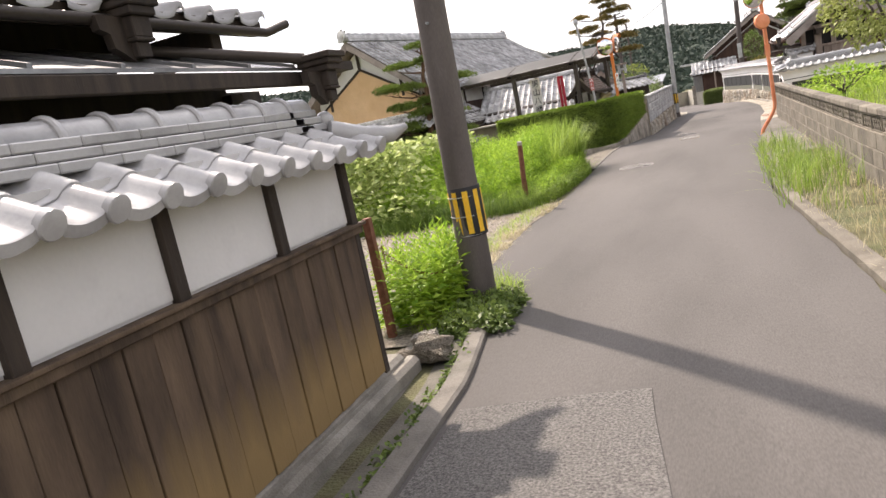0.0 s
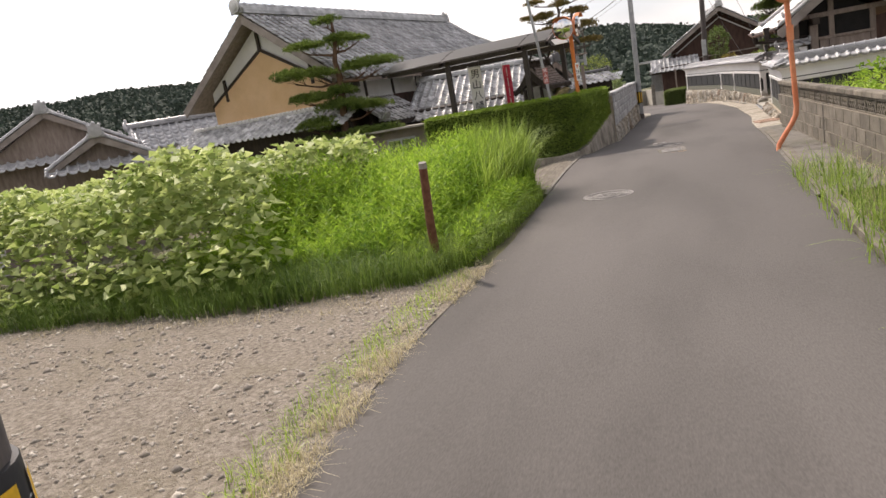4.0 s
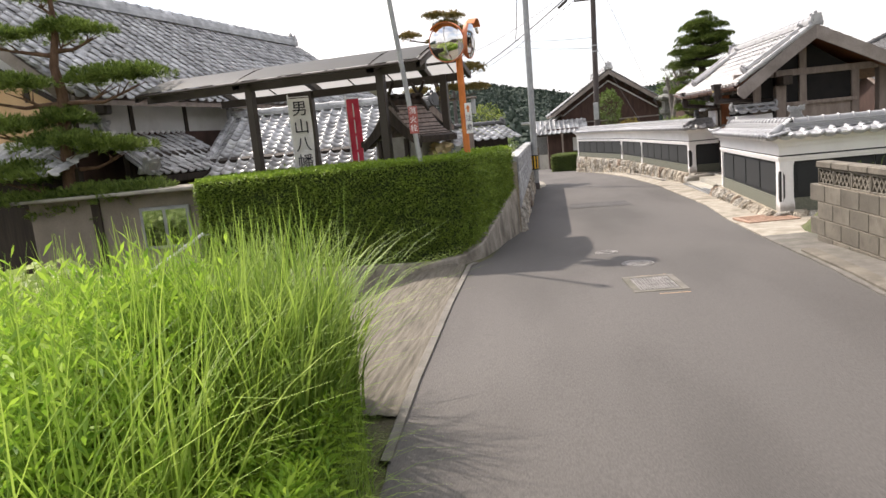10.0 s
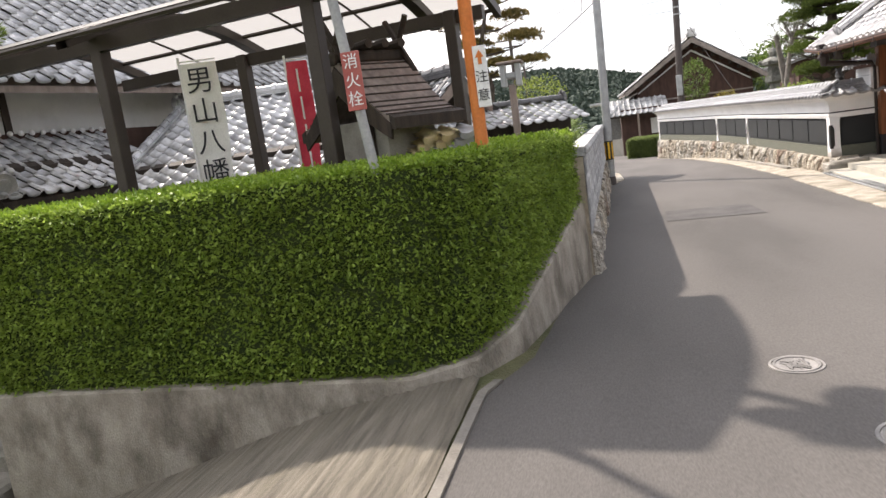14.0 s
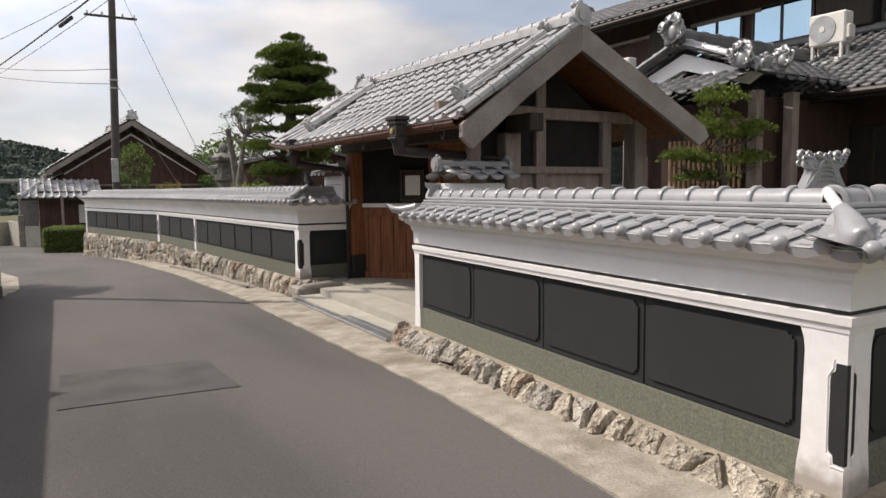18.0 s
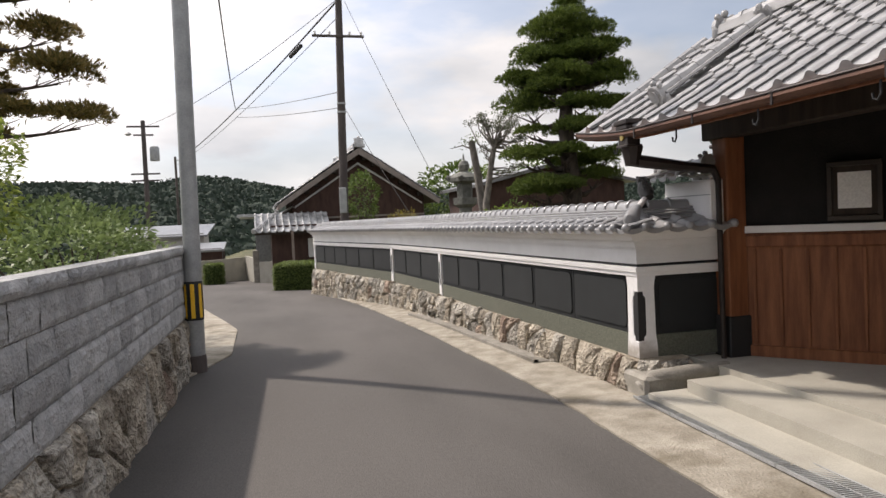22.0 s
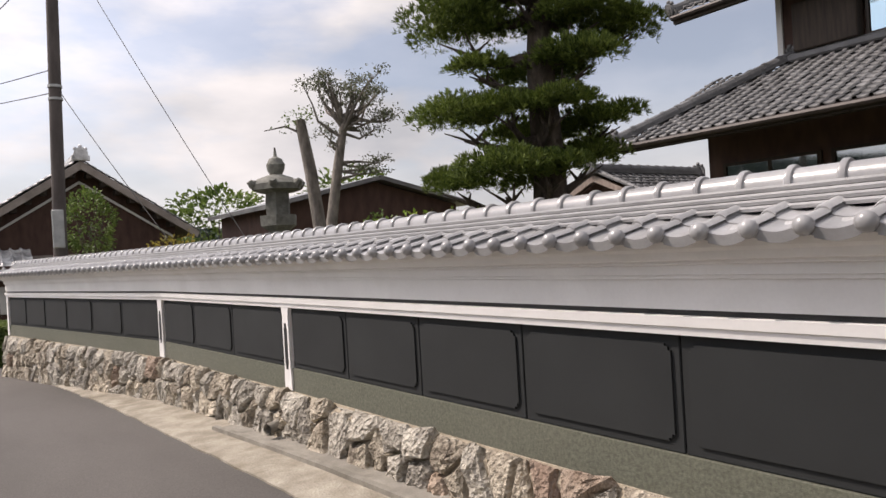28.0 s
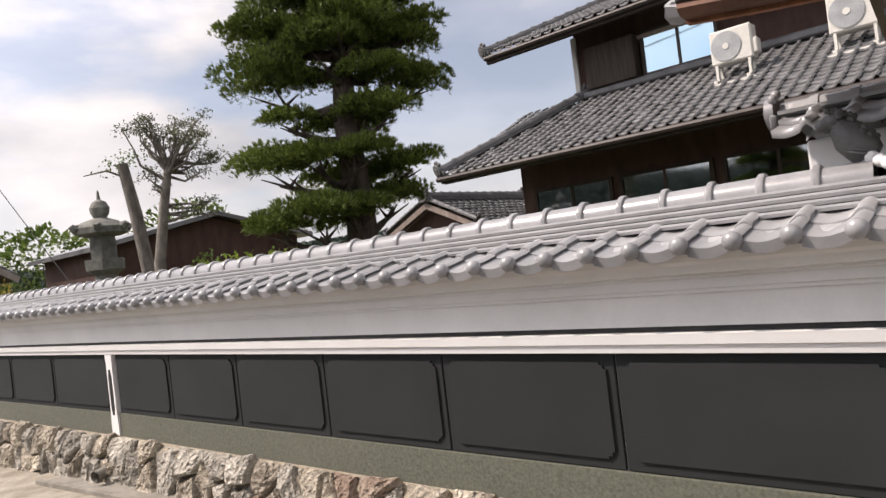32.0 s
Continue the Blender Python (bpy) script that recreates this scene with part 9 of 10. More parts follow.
part("roof_slab", Mb().box((-0.25, -4.5, 1.95), (3.4, 0.3, 2.28), 0.02, gm), M_OLDCON, fb, "thick concrete roof slab")
part("side_wall", Mb().box((0.0, -4.3, -0.2), (0.15, -0.3, 1.95), 0, gm), M_OLDCON, fb)
sht = part("shutter", Mb().box((0.28, -0.2, -0.1), (2.9, -0.17, 1.7), 0, gm), M_STEELGREY, fb, "grey roller shutter")
for k in range(22):
    part("shutter_slat", Mb().box((0.28, -0.17, -0.05 + k * 0.08), (2.9, -0.155, 0.0 + k * 0.08), 0.005, gm), M_STEELGREY, sht)

# low village roofs beyond the field
for k, (x, y, z, w, l, turn) in enumerate(((-22.4, 26.3, 3.5, 5.4, 6, 40), (-18.1, 23.6, 2.3, 2.9, 4.4, 42), (-25.2, 23.4, 2.6, 3.6, 5, -48), (-18.6, 29.5, 2.55, 3.0, 5, -48), (-27, 44, 3.4, 7, 6, 0), (-33, 40, 3.0, 8, 6, 20))):
    v = thing("village_house", (x, y, -3), "village house with silver tiled gable roof beyond the field", "house", "village houses")
    vm = Matrix.Translation((x, y, 0)) @ Matrix.Rotation(radians(turn), 4, "Z")
    vr = vm.to_3x3()
    for sgn in (-1, 1):
        tile_sheet("roof", vm @ Vector((0, -sgn * l / 2, z)), vr @ Vector((0, sgn, 0)), vr @ Vector((sgn * w / 2, 0, -w * 0.29)), l, w * 0.6, 0.3, 0.28, M_VILLAGETILE, v)
        part("bargeboard", Mb().prism([vm @ Vector((0, -l / 2, z - 0.02)), vm @ Vector((sgn * w * 0.52, -l / 2, z - w * 0.3)), vm @ Vector((sgn * w * 0.52, -l / 2, z - w * 0.3 - 0.15)), vm @ Vector((0, -l / 2, z - 0.25))], vr @ Vector((0, 0.08, 0))), M_BARGE, v)
        ridge_line(v, vm @ Vector((0, -l / 2 + 0.1, z + 0.02)), vm @ Vector((sgn * w * 0.52, -l / 2 + 0.1, z - w * 0.3 + 0.02)), M_VILLAGETILE, 0.08, 1, False, "verge_ridge")
    ridge_line(v, vm @ Vector((0, -l / 2, z)), vm @ Vector((0, l / 2, z)), M_VILLAGETILE, 0.13, 2)
    part("wall", Mb().prism([vm @ Vector(q) for q in ((-w / 2 + 0.4, -l / 2 + 0.35, -3), (w / 2 - 0.4, -l / 2 + 0.35, -3), (w / 2 - 0.4, -l / 2 + 0.35, z - w * 0.29), (0, -l / 2 + 0.35, z - 0.2), (-w / 2 + 0.4, -l / 2 + 0.35, z - w * 0.29))], vr @ Vector((0, l - 0.7, 0))), M_GREYWOOD if k < 2 else M_PLASTER, v)
    if k < 2:
        ez = z - w * 0.3
        tile_sheet("skirt_roof", vm @ Vector((-w * 0.55, -l / 2 + 0.3, ez + 0.1)), vr @ Vector((1, 0, 0)), vr @ Vector((0, -0.7, -0.25)), w * 1.1, 0.75, 0.3, 0.25, M_VILLAGETILE, v, "tiled skirt roof under the gable")

# ---- plants ----
def stuff(name, mesh, label, category):
    return tagged(new(name, mesh), label, category, kind="stuff")


def scatter(n, x0, x1, y0, y1, keep=None):
    p = np.c_[RNG.uniform(x0, x1, n), RNG.uniform(y0, y1, n)]
    if keep is not None:
        p = p[[keep(a, b) for a, b in p]]
    return np.c_[p, [ground_z(a, b) for a, b in p]]


def weed_stand(name, feet, height, leaf_len, leaf_w, per, m, label):
    """Upright stems with spiral lance leaves, thinner towards the tip."""
    n = len(feet)
    h = height * RNG.uniform(0.72, 1.08, n)
    lean = RNG.normal(0, 0.06, (n, 2))
    s = np.tile(np.linspace(0.12, 1.0, per), (n, 1))
    pos = feet[:, None] + np.stack([lean[:, :1] * h[:, None] * s**1.5, lean[:, 1:] * h[:, None] * s**1.5, h[:, None] * s], -1)
    ang = np.arange(per)[None] * 2.4 + RNG.uniform(0, 6.3, (n, 1)) + RNG.normal(0, 0.3, (n, per))
    rise = 0.1 + 1.3 * s**4 + RNG.normal(0, 0.15, (n, per))
    way = np.stack([np.cos(ang), np.sin(ang), rise], -1)
    length = leaf_len * (1.15 - 0.55 * s) * RNG.uniform(0.75, 1.2, (n, per))
    return stuff(name, leaf_mesh(name, pos.reshape(-1, 3), way.reshape(-1, 3), length.ravel(), (leaf_w * (1.1 - 0.5 * s) * RNG.uniform(0.8, 1.2, (n, per))).ravel(), m, 0.14), label, "weeds")


def grass(name, feet, height, m, label, width=0.012, lean=0.5, segs=4):
    n = len(feet)
    a = RNG.uniform(0, 6.3, n)
    l = np.minimum(RNG.gamma(2.2, lean / 2.2, n), 1.5 * lean)
    return stuff(name, blade_mesh(name, feet, np.c_[np.cos(a) * l, np.sin(a) * l], height * RNG.uniform(0.45, 1.1, n), width * RNG.uniform(0.6, 1.2, n), m, segs), label, "grass")


def field_edge(y):
    return lerp(y, (9.9, 10.4, 11, 12.2, 13.5, 14.6, 15.4), (-5.0, -3.0, -2.62, -2.5, -2.48, -2.44, -2.7))


inside = lambda x, y: x < field_edge(y) - 0.05 * random.random()
f1 = scatter(4600, -6.6, -2.4, 10.5, 15.3, lambda x, y: inside(x, y) and y > 10.9 + 0.5 * noise.noise((x * 1.4, 2, 7)) and x > -5.6 - 0.3 * noise.noise((y, 0, 0)) - 0.25 * (13 - y))
rise = np.clip((field_edge(12) - f1[:, 0]) / 0.7, 0.45, 1) * np.clip((f1[:, 1] - 10.1) / 2.2, 0.34, 1)
h_f = 1.15 * rise * np.array([0.9 + 0.25 * noise.noise((x * 1.1, y * 1.1, 0)) for x, y, _ in f1])
weed_stand("tall_weeds", f1, h_f, 0.135, 0.025, 30, L_WEED, "dense bright green tall weeds with lance leaves filling the field")
edge = scatter(9000, -3.3, -2.3, 10.6, 15.2, lambda x, y: field_edge(y) - 0.55 < x < field_edge(y) + 0.06)
grass("edge_grass", edge, 0.45, L_VERGE, "tangled green and straw grass along the asphalt edge", 0.008, 0.7)
f2 = scatter(2200, -6.2, -2.5, 13.2, 15.3, lambda x, y: x < field_edge(y) - 0.6)
weed_stand("corner_weeds", f2, 1.12 * np.array([0.9 + 0.28 * noise.noise((x * 1.3, y * 1.3, 3)) for x, y, _ in f2]), 0.14, 0.026, 30, L_WEED, "dense tall weeds with lance leaves at the back of the field")
tall = scatter(9000, -5.8, -2.4, 13.0, 15.9, lambda x, y: x < field_edge(y) - 0.32 - max(0, y - 15.2) * 0.9 and y > 13.0 + 0.5 * noise.noise((x * 2, 0, 0)) + max(0, (-2.95 - x)) * 1.9)
grass("tall_grass", tall, 1.3, L_GRASS, "tall arching green grass at the corner of the field", 0.018, 0.45, 6)
corner = scatter(11000, -6.6, -2.45, 14.5, 15.9, lambda x, y: x < -2.64 - max(0, y - 15.55) * 0.5)
grass("corner_grass", corner, 1.32, L_VERGE, "tall arching grass blades at the driveway corner", 0.024, 0.42, 6)
frontg = scatter(9000, -8.5, -2.45, 9.75, 11.0, lambda x, y: y > 10.0 + 0.2 * noise.noise((x * 1.5, 3, 0)) and x < field_edge(y) + 0.1)
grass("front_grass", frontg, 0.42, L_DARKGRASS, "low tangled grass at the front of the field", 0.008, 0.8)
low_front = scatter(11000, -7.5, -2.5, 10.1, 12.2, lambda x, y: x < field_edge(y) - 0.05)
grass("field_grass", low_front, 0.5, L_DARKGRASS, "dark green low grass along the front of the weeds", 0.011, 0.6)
dryg = np.concatenate([scatter(13000, -2.85, -2.1, 6.2, 11.2, lambda x, y: noise.noise((x * 2.2, y * 2.2, 9)) > -0.22 and abs(x - (left_edge(y) - 0.06)) < 0.12 + 0.06 * noise.noise((y * 3, 8, 0))), scatter(700, -7, -2.6, 9.7, 10.3)])
grass("dry_edge_grass", dryg, 0.13, L_DRY, "straw-dry grass along the gravel edge", 0.006, 0.9, 3)
lowg = scatter(2200, -2.95, -2.35, 6.3, 10.8, lambda x, y: abs(x - (left_edge(y) - 0.22)) < 0.16 + 0.1 * noise.noise((y * 2, 1, 1)))
grass("lot_edge_grass", lowg, 0.16, L_GRASS, "short grass between gravel lot and asphalt", 0.007, 0.8, 3)
lot = scatter(1500, -8, -2.6, 5.2, 10, lambda x, y: noise.noise((x * 0.9, y * 0.9, 4)) > 0.15)
grass("lot_weeds", lot, 0.05, L_DRY, "thin dry weeds in the gravel", 0.006, 0.9, 2)

# vines over the rear of the field
nv = 30000
vx, vy = RNG.uniform(-13, -4.3, nv), RNG.uniform(10.2, 18.5, nv)
ok = (vx < -4.6 + 0.5 * np.sin(vy * 2)) & (vx < -3.6 - (vy - 10) * 0.25)
vx, vy = vx[ok], vy[ok]
hump = np.array([1.38 + 0.28 * noise.noise((x * 0.6, y * 0.6, 0)) + 0.2 * noise.noise((x * 1.7, y * 1.7, 3)) for x, y in zip(vx, vy)]) * np.clip((vy - 9.9) / 1.2, 0.3, 1)
vz = np.array([ground_z(x, y) for x, y in zip(vx, vy)]) + hump - RNG.gamma(1.2, 0.2, len(vx))
va = RNG.uniform(0, 6.3, len(vx))
stuff("vine_mass", leaf_mesh("vine_mass", np.c_[vx, vy, vz], np.c_[np.cos(va), np.sin(va), RNG.normal(0.25, 0.35, len(vx))], RNG.uniform(0.09, 0.18, len(vx)), RNG.uniform(0.07, 0.13, len(vx)), L_VINE, 0.25), "broad-leaved pale green vines sprawling over the field", "vines")

spill = scatter(2000, 0.4, 1.7, 8.0, 14.0, lambda x, y: -0.1 < x - right_edge(y) < 0.5 and noise.noise((x * 1.6, y * 1.1, 6)) > -0.18)
grass("verge_grass", spill, 0.5, L_VERGE, "long arching grass spilling over the concrete edge by the block wall", 0.012, 0.75, 5)
# weeds round the pole
pw = scatter(480, -2.75, -1.8, 4.85, 6.1, lambda x, y: (x + 2.42) ** 2 / 0.1 + (y - 5.35) ** 2 / 0.42 < 1)
weed_stand("pole_weeds", pw, 0.68 * np.ones(len(pw)), 0.13, 0.028, 18, L_WEED, "bright green weeds growing round the foot of the pole")
grass("pole_grass", scatter(1800, -2.7, -1.62, 4.8, 6.6, lambda x, y: (x + 2.12) ** 2 / 0.2 + (y - 5.5) ** 2 / 0.65 < 1), 0.26, L_GRASS, "grass round the foot of the pole", 0.007, 0.7, 3)
lw = scatter(260, -2.1, -1.6, 4.7, 5.5)
weed_stand("low_weeds", lw, 0.16 * np.ones(len(lw)), 0.08, 0.05, 7, L_TREE, "dark green low weeds at the kerb end")
gw_ = []
for y in np.linspace(0.8, 5.0, 46):
    for _ in range(3):
        gw_.append((left_edge(y) - 0.16 + RNG.normal(0, 0.03), y + RNG.normal(0, 0.05), road_z(y) - 0.02))
weed_stand("kerb_weeds", np.array(gw_), RNG.uniform(0.03, 0.09, len(gw_)), 0.05, 0.035, 5, L_TREE, "small ivy-like weeds in the crack behind the kerb")

# verge weeds below the old block wall
rv = scatter(2500, 0.85, 1.6, 3.2, 13.5, lambda x, y: x > right_edge(y) + 0.14 and noise.noise((y * 0.9, 5, 0)) > (0.16 if y < 7.2 else 0.0) and x < lerp(y, RW_Y, RW_X) - 0.07)
grass("verge_grass", rv, 0.24 + 0.4 * np.clip(1 - np.abs(rv[:, 1] - 9.6) / 2.2, 0, 1) + 0.2 * (rv[:, 1] < 5.5), L_VERGE, "tall tufts of green grass at the foot of the block wall", 0.011, 0.55, 5)
rv2 = scatter(2200, 0.75, 1.55, 3.2, 14.5, lambda x, y: x > right_edge(y) + 0.1)
grass("verge_dry_grass", rv2, 0.2, L_DRY, "short dry grass along the kerb", 0.007, 0.8, 3)
bank = scatter(9000, 1.85, 7, 2, 20.5)
grass("bank_grass", bank, 0.5, L_GRASS, "long grass on the bank behind the block wall", 0.014, 0.6, 4)


# ---- hedge ----
def hedge_leaves(outline, z_low, z_top, density, size, m_side, m_top, parent, rough=0.03):
    """Leaf shells on the sides and the top of a clipped hedge; z_low: a height for each corner."""
    pts = [Vector(p) for p in outline]
    n = len(pts)
    P, W = [], []
    for i in range(n):
        a, b = pts[i], pts[(i + 1) % n]
        d = b - a
        nn = np.array([d.y, -d.x, 0]) / max(1e-6, d.length)
        zl0, zl1 = z_low[i], z_low[(i + 1) % n]
        area = d.length * (z_top - (zl0 + zl1) / 2)
        k = int(area * density)
        f, g = RNG.random(k), RNG.random(k)
        zl = zl0 + (zl1 - zl0) * f
        bulge = np.array([0.05 * noise.noise((x * 3, zz * 3, i)) for x, zz in zip(f * d.length, g * 2)])
        pos = np.c_[a.x + d.x * f, a.y + d.y * f, zl + (z_top - zl) * g] + nn * (bulge + RNG.normal(0, rough, k) - 0.01)[:, None]
        P.append(pos)
        W.append(nn + RNG.normal(0, 0.75, (k, 3)) + [0, 0, 0.25])
    side = leaf_mesh("side_leaves", np.concatenate(P), np.concatenate(W), RNG.uniform(0.7, 1.3, sum(map(len, P))) * size, size * 0.55, m_side, 0.1)
    part("side_leaves", side, None, parent)["kind"] = "stuff"
    xs, ys = [p.x for p in pts], [p.y for p in pts]
    k = int((max(xs) - min(xs)) * (max(ys) - min(ys)) * density * 1.2)
    q = np.c_[RNG.uniform(min(xs), max(xs), k), RNG.uniform(min(ys), max(ys), k)]
    keep = np.zeros(k, bool)
    j = n - 1
    for i in range(n):
        xi, yi, xj, yj = xs[i], ys[i], xs[j], ys[j]
        c = ((yi > q[:, 1]) != (yj > q[:, 1])) & (q[:, 0] < (xj - xi) * (q[:, 1] - yi) / (yj - yi + 1e-9) + xi)
        keep ^= c
        j = i
    q = q[keep]
    k = len(q)
    top = leaf_mesh("top_leaves", np.c_[q, z_top + RNG.normal(-0.005, rough * 0.6, k)], RNG.normal(0, 0.7, (k, 3)) + [0, 0, 0.7], RNG.uniform(0.7, 1.3, k) * size, size * 0.55, m_top, 0.1)
    part("top_leaves", top, None, parent)["kind"] = "stuff"
    # Solid core behind the leaves; the gaps' shade is put into its colour.
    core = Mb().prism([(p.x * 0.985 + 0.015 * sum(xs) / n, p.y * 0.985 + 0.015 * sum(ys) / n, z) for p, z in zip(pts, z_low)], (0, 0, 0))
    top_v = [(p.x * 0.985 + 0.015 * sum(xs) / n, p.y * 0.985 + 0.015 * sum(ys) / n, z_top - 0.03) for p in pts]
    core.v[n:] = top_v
    part("inner_core", core, mat("hedge_shade", (0.03, 0.05, 0.012), (0.05, 0.07, 0.018), 0.95), parent, "solid core, shade between the leaves put into its dark green")


hg = thing("hedge", (-3.6, 20.9, -0.2), "clipped dense green box hedge with a bright green top", "hedge")
HOUT = [*HEDGE, (-2.8, 23.4), (-3.1, 21.75), (-5.84, 21.25)]
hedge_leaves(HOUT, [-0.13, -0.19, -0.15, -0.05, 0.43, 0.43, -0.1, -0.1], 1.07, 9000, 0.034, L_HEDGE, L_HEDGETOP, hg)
hg2 = thing("hedge", (0.8, 49.3, -1.0), "small clipped box hedge at the end of the garden wall", "hedge")
hedge_leaves([(-0.1, 50.0), (1.15, 49.4), (1.6, 51.5), (0.4, 52.0)], [-1.1] * 4, -0.2, 2500, 0.06, L_FARHEDGE, L_FARHEDGE, hg2)
hg3 = thing("hedge", (-2.6, 57.5, -1.5), "small clipped shrub at the bend of the lane", "hedge")
hedge_leaves([(-2.9, 57.2), (-2.2, 57.2), (-2.2, 58.2), (-2.9, 58.2)], [-1.4] * 4, -0.4, 1200, 0.08, L_FARHEDGE, L_FARHEDGE, hg3)


# ---- trees ----
def needles(c, rx, ry, rz, count, length, width):
    """A clipped cloud pad: overlapping domes, flat below, covered in upright tufts of needles."""
    k = 8
    a, rad = np.arange(k) * 2.4 + RNG.uniform(0, 6.3), np.sqrt(np.arange(k) / k) * 0.7
    cc = np.c_[rad * np.cos(a) * rx, rad * np.sin(a) * ry, (0.25 - 0.55 * rad**2) * rz + RNG.normal(0, 0.1 * rz, k)]
    rr = RNG.uniform(0.36, 0.52, k)
    tufts = max(12, count // 7)
    pick = RNG.integers(0, k, tufts)
    v = unit(RNG.normal(size=(tufts, 3)))
    low = v[:, 2] < -0.25
    v[low, 2] *= -0.6
    seat = np.array(c) + cc[pick] + v * np.array([rx, ry, rz * 1.15]) * (rr[pick] * np.where(RNG.random(tufts) < 0.25, RNG.uniform(0.2, 0.8, tufts), RNG.uniform(0.86, 1.0, tufts)))[:, None]
    pos = np.repeat(seat, 7, 0)
    way = np.repeat(v * [0.8, 0.8, 0.6] + [0, 0, 0.6], 7, 0) + RNG.normal(0, 0.42, (tufts * 7, 3))
    return pos, way, length * RNG.uniform(0.7, 1.15, tufts * 7), np.full(tufts * 7, width)


def cloud_pine(name, foot, trunk, pads, m_leaf, m_bark, label, density=1300, length=0.11, width=0.016, r0=0.14):
    """trunk: points upward; pads: rows of centre and radii, each carried by a limb from the trunk."""
    t = thing(name, foot, label, "pine tree")
    n = len(trunk)
    part("trunk", Mb().tube(trunk, [r0 * (1 - 0.75 * i / (n - 1)) for i in range(n)], 10), m_bark, t, smooth=60)
    tz = [p[2] for p in trunk]
    out = [[], [], [], []]
    for c, rx, ry, rz in pads:
        h = c[2] - rz * 0.5
        b = Vector((np.interp(h - 0.12, tz, [p[0] for p in trunk]), np.interp(h - 0.12, tz, [p[1] for p in trunk]), min(max(h - 0.12, tz[0]), tz[-1])))
        e = Vector((c[0], c[1], h))
        mid = b.lerp(e, 0.5) + Vector((0, 0, -0.06 + 0.05 * math.sin(c[0] * 9)))
        mid += Vector((0.05 * math.sin(c[1] * 31), 0.05 * math.cos(c[0] * 27), 0))
        mb = Mb().tube([b, mid, e], [r0 * 0.3, r0 * 0.2, 0.012], 7)
        for j in range(4):
            a_ = j * 1.7 + c[0] * 5
            mb.tube([mid.lerp(e, 0.3 + 0.15 * j), e + Vector((rx * 0.35 * math.cos(a_), ry * 0.35 * math.sin(a_), rz * 0.3))], [r0 * 0.1, 0.005], 5)
        part("limb", mb, m_bark, t, smooth=60)
        k = max(90, int(density * (rx * ry + rx * rz + ry * rz) * 5.0))
        for o, a in zip(out, needles(c, rx, ry, rz, k, length, width)):
            o.append(a)
    part("crown", leaf_mesh("crown", *[np.concatenate(o) for o in out], m_leaf, 0.05), None, t)
    return t


rndp = random.Random(12)
# pads of the big pine: along the lane's view, across it, height, radius
BIG = ((-0.7, 0.1, 2.86, 0.62), (-0.15, -0.25, 3.02, 0.5), (0.36, -0.3, 2.78, 0.46), (0.8, 0.0, 2.66, 0.4), (-0.6, -0.3, 2.42, 0.25), (0.3, -0.35, 2.4, 0.4), (0.05, 0.5, 2.5, 0.5), (-0.75, 0.05, 2.0, 0.5), (-0.35, -0.3, 2.08, 0.3), (0.06, -0.45, 2.05, 0.36), (0.62, 0.1, 1.97, 0.36), (0.1, 0.6, 1.9, 0.5), (0.45, 0.3, 1.66, 0.42), (-0.4, -0.2, 1.5, 0.5), (0.0, -0.35, 1.42, 0.34), (-0.85, 0.3, 1.42, 0.35),
       (-0.55, 0.3, 3.3, 0.5), (0.5, 0.2, 3.2, 0.52), (0.05, -0.4, 3.34, 0.42), (0.85, -0.1, 3.42, 0.3), (-0.8, -0.1, 3.5, 0.36), (0.1, 0.45, 3.55, 0.5), (-0.25, -0.25, 3.72, 0.46), (0.4, -0.2, 3.66, 0.42), (0.62, 0.15, 3.92, 0.36), (-0.5, 0.1, 3.95, 0.42), (0.05, 0.05, 4.06, 0.46), (0.42, 0.1, 4.32, 0.46), (-0.3, 0.1, 4.36, 0.44), (0.0, -0.1, 4.62, 0.44), (0.1, 0.05, 4.86, 0.26))
bp = []
for u, v, z, r in BIG:
    z = z if z < 3 else 3 + (z - 3) * 0.74
    z = 0.42 * 0.4 * round(z / 0.4) + 0.58 * z
    r *= 1.1 if z < 2.7 else 1.18 if z > 3.15 else 1.05
    r *= rndp.uniform(0.92, 1.08)
    bp.append(((4.36 + 0.9 * (0.8 * u + 0.6 * v), 35.8 + 0.9 * (0.8 * v - 0.6 * u), z + rndp.uniform(-0.04, 0.04)), r * 1.02, r * 1.02, r * 0.56))
cloud_pine("garden_pine", (4.36, 35.75, -0.3), [(4.44, 35.7, -0.3), (4.36, 35.75, 0.6), (4.42, 35.8, 1.5), (4.3, 35.72, 2.5), (4.38, 35.76, 3.2), (4.36, 35.75, 4.15)], bp, L_PINE, M_BARK, "tall cloud-pruned dark green pine in the walled garden", 4000, 0.062, 0.009, 0.21)

fpads = []
for z, spans in ((3.85, ((0.0, 0.3),)), (3.3, ((-0.55, 0.42), (0.25, 0.45), (0.75, 0.25))), (2.62, ((-1.0, 0.5), (-0.35, 0.4), (0.75, 0.5), (1.2, 0.42))), (2.03, ((-0.5, 0.42), (0.05, 0.42), (-0.95, 0.3))), (1.66, ((0.1, 0.55), (0.75, 0.42))), (1.3, ((-0.8, 0.5), (-0.4, 0.35))), (0.95, ((-0.6, 0.5), (0.9, 0.55), (0.35, 0.4))), (0.65, ((-0.2, 0.5), (0.7, 0.4)))):
    for o, r in spans:
        fpads.append(((-8.38 + o * 0.95, 21.6 + o * 0.3 + rndp.uniform(-0.25, 0.25), z + rndp.uniform(-0.05, 0.05)), r * 1.3, r * 1.15, r * 0.6))
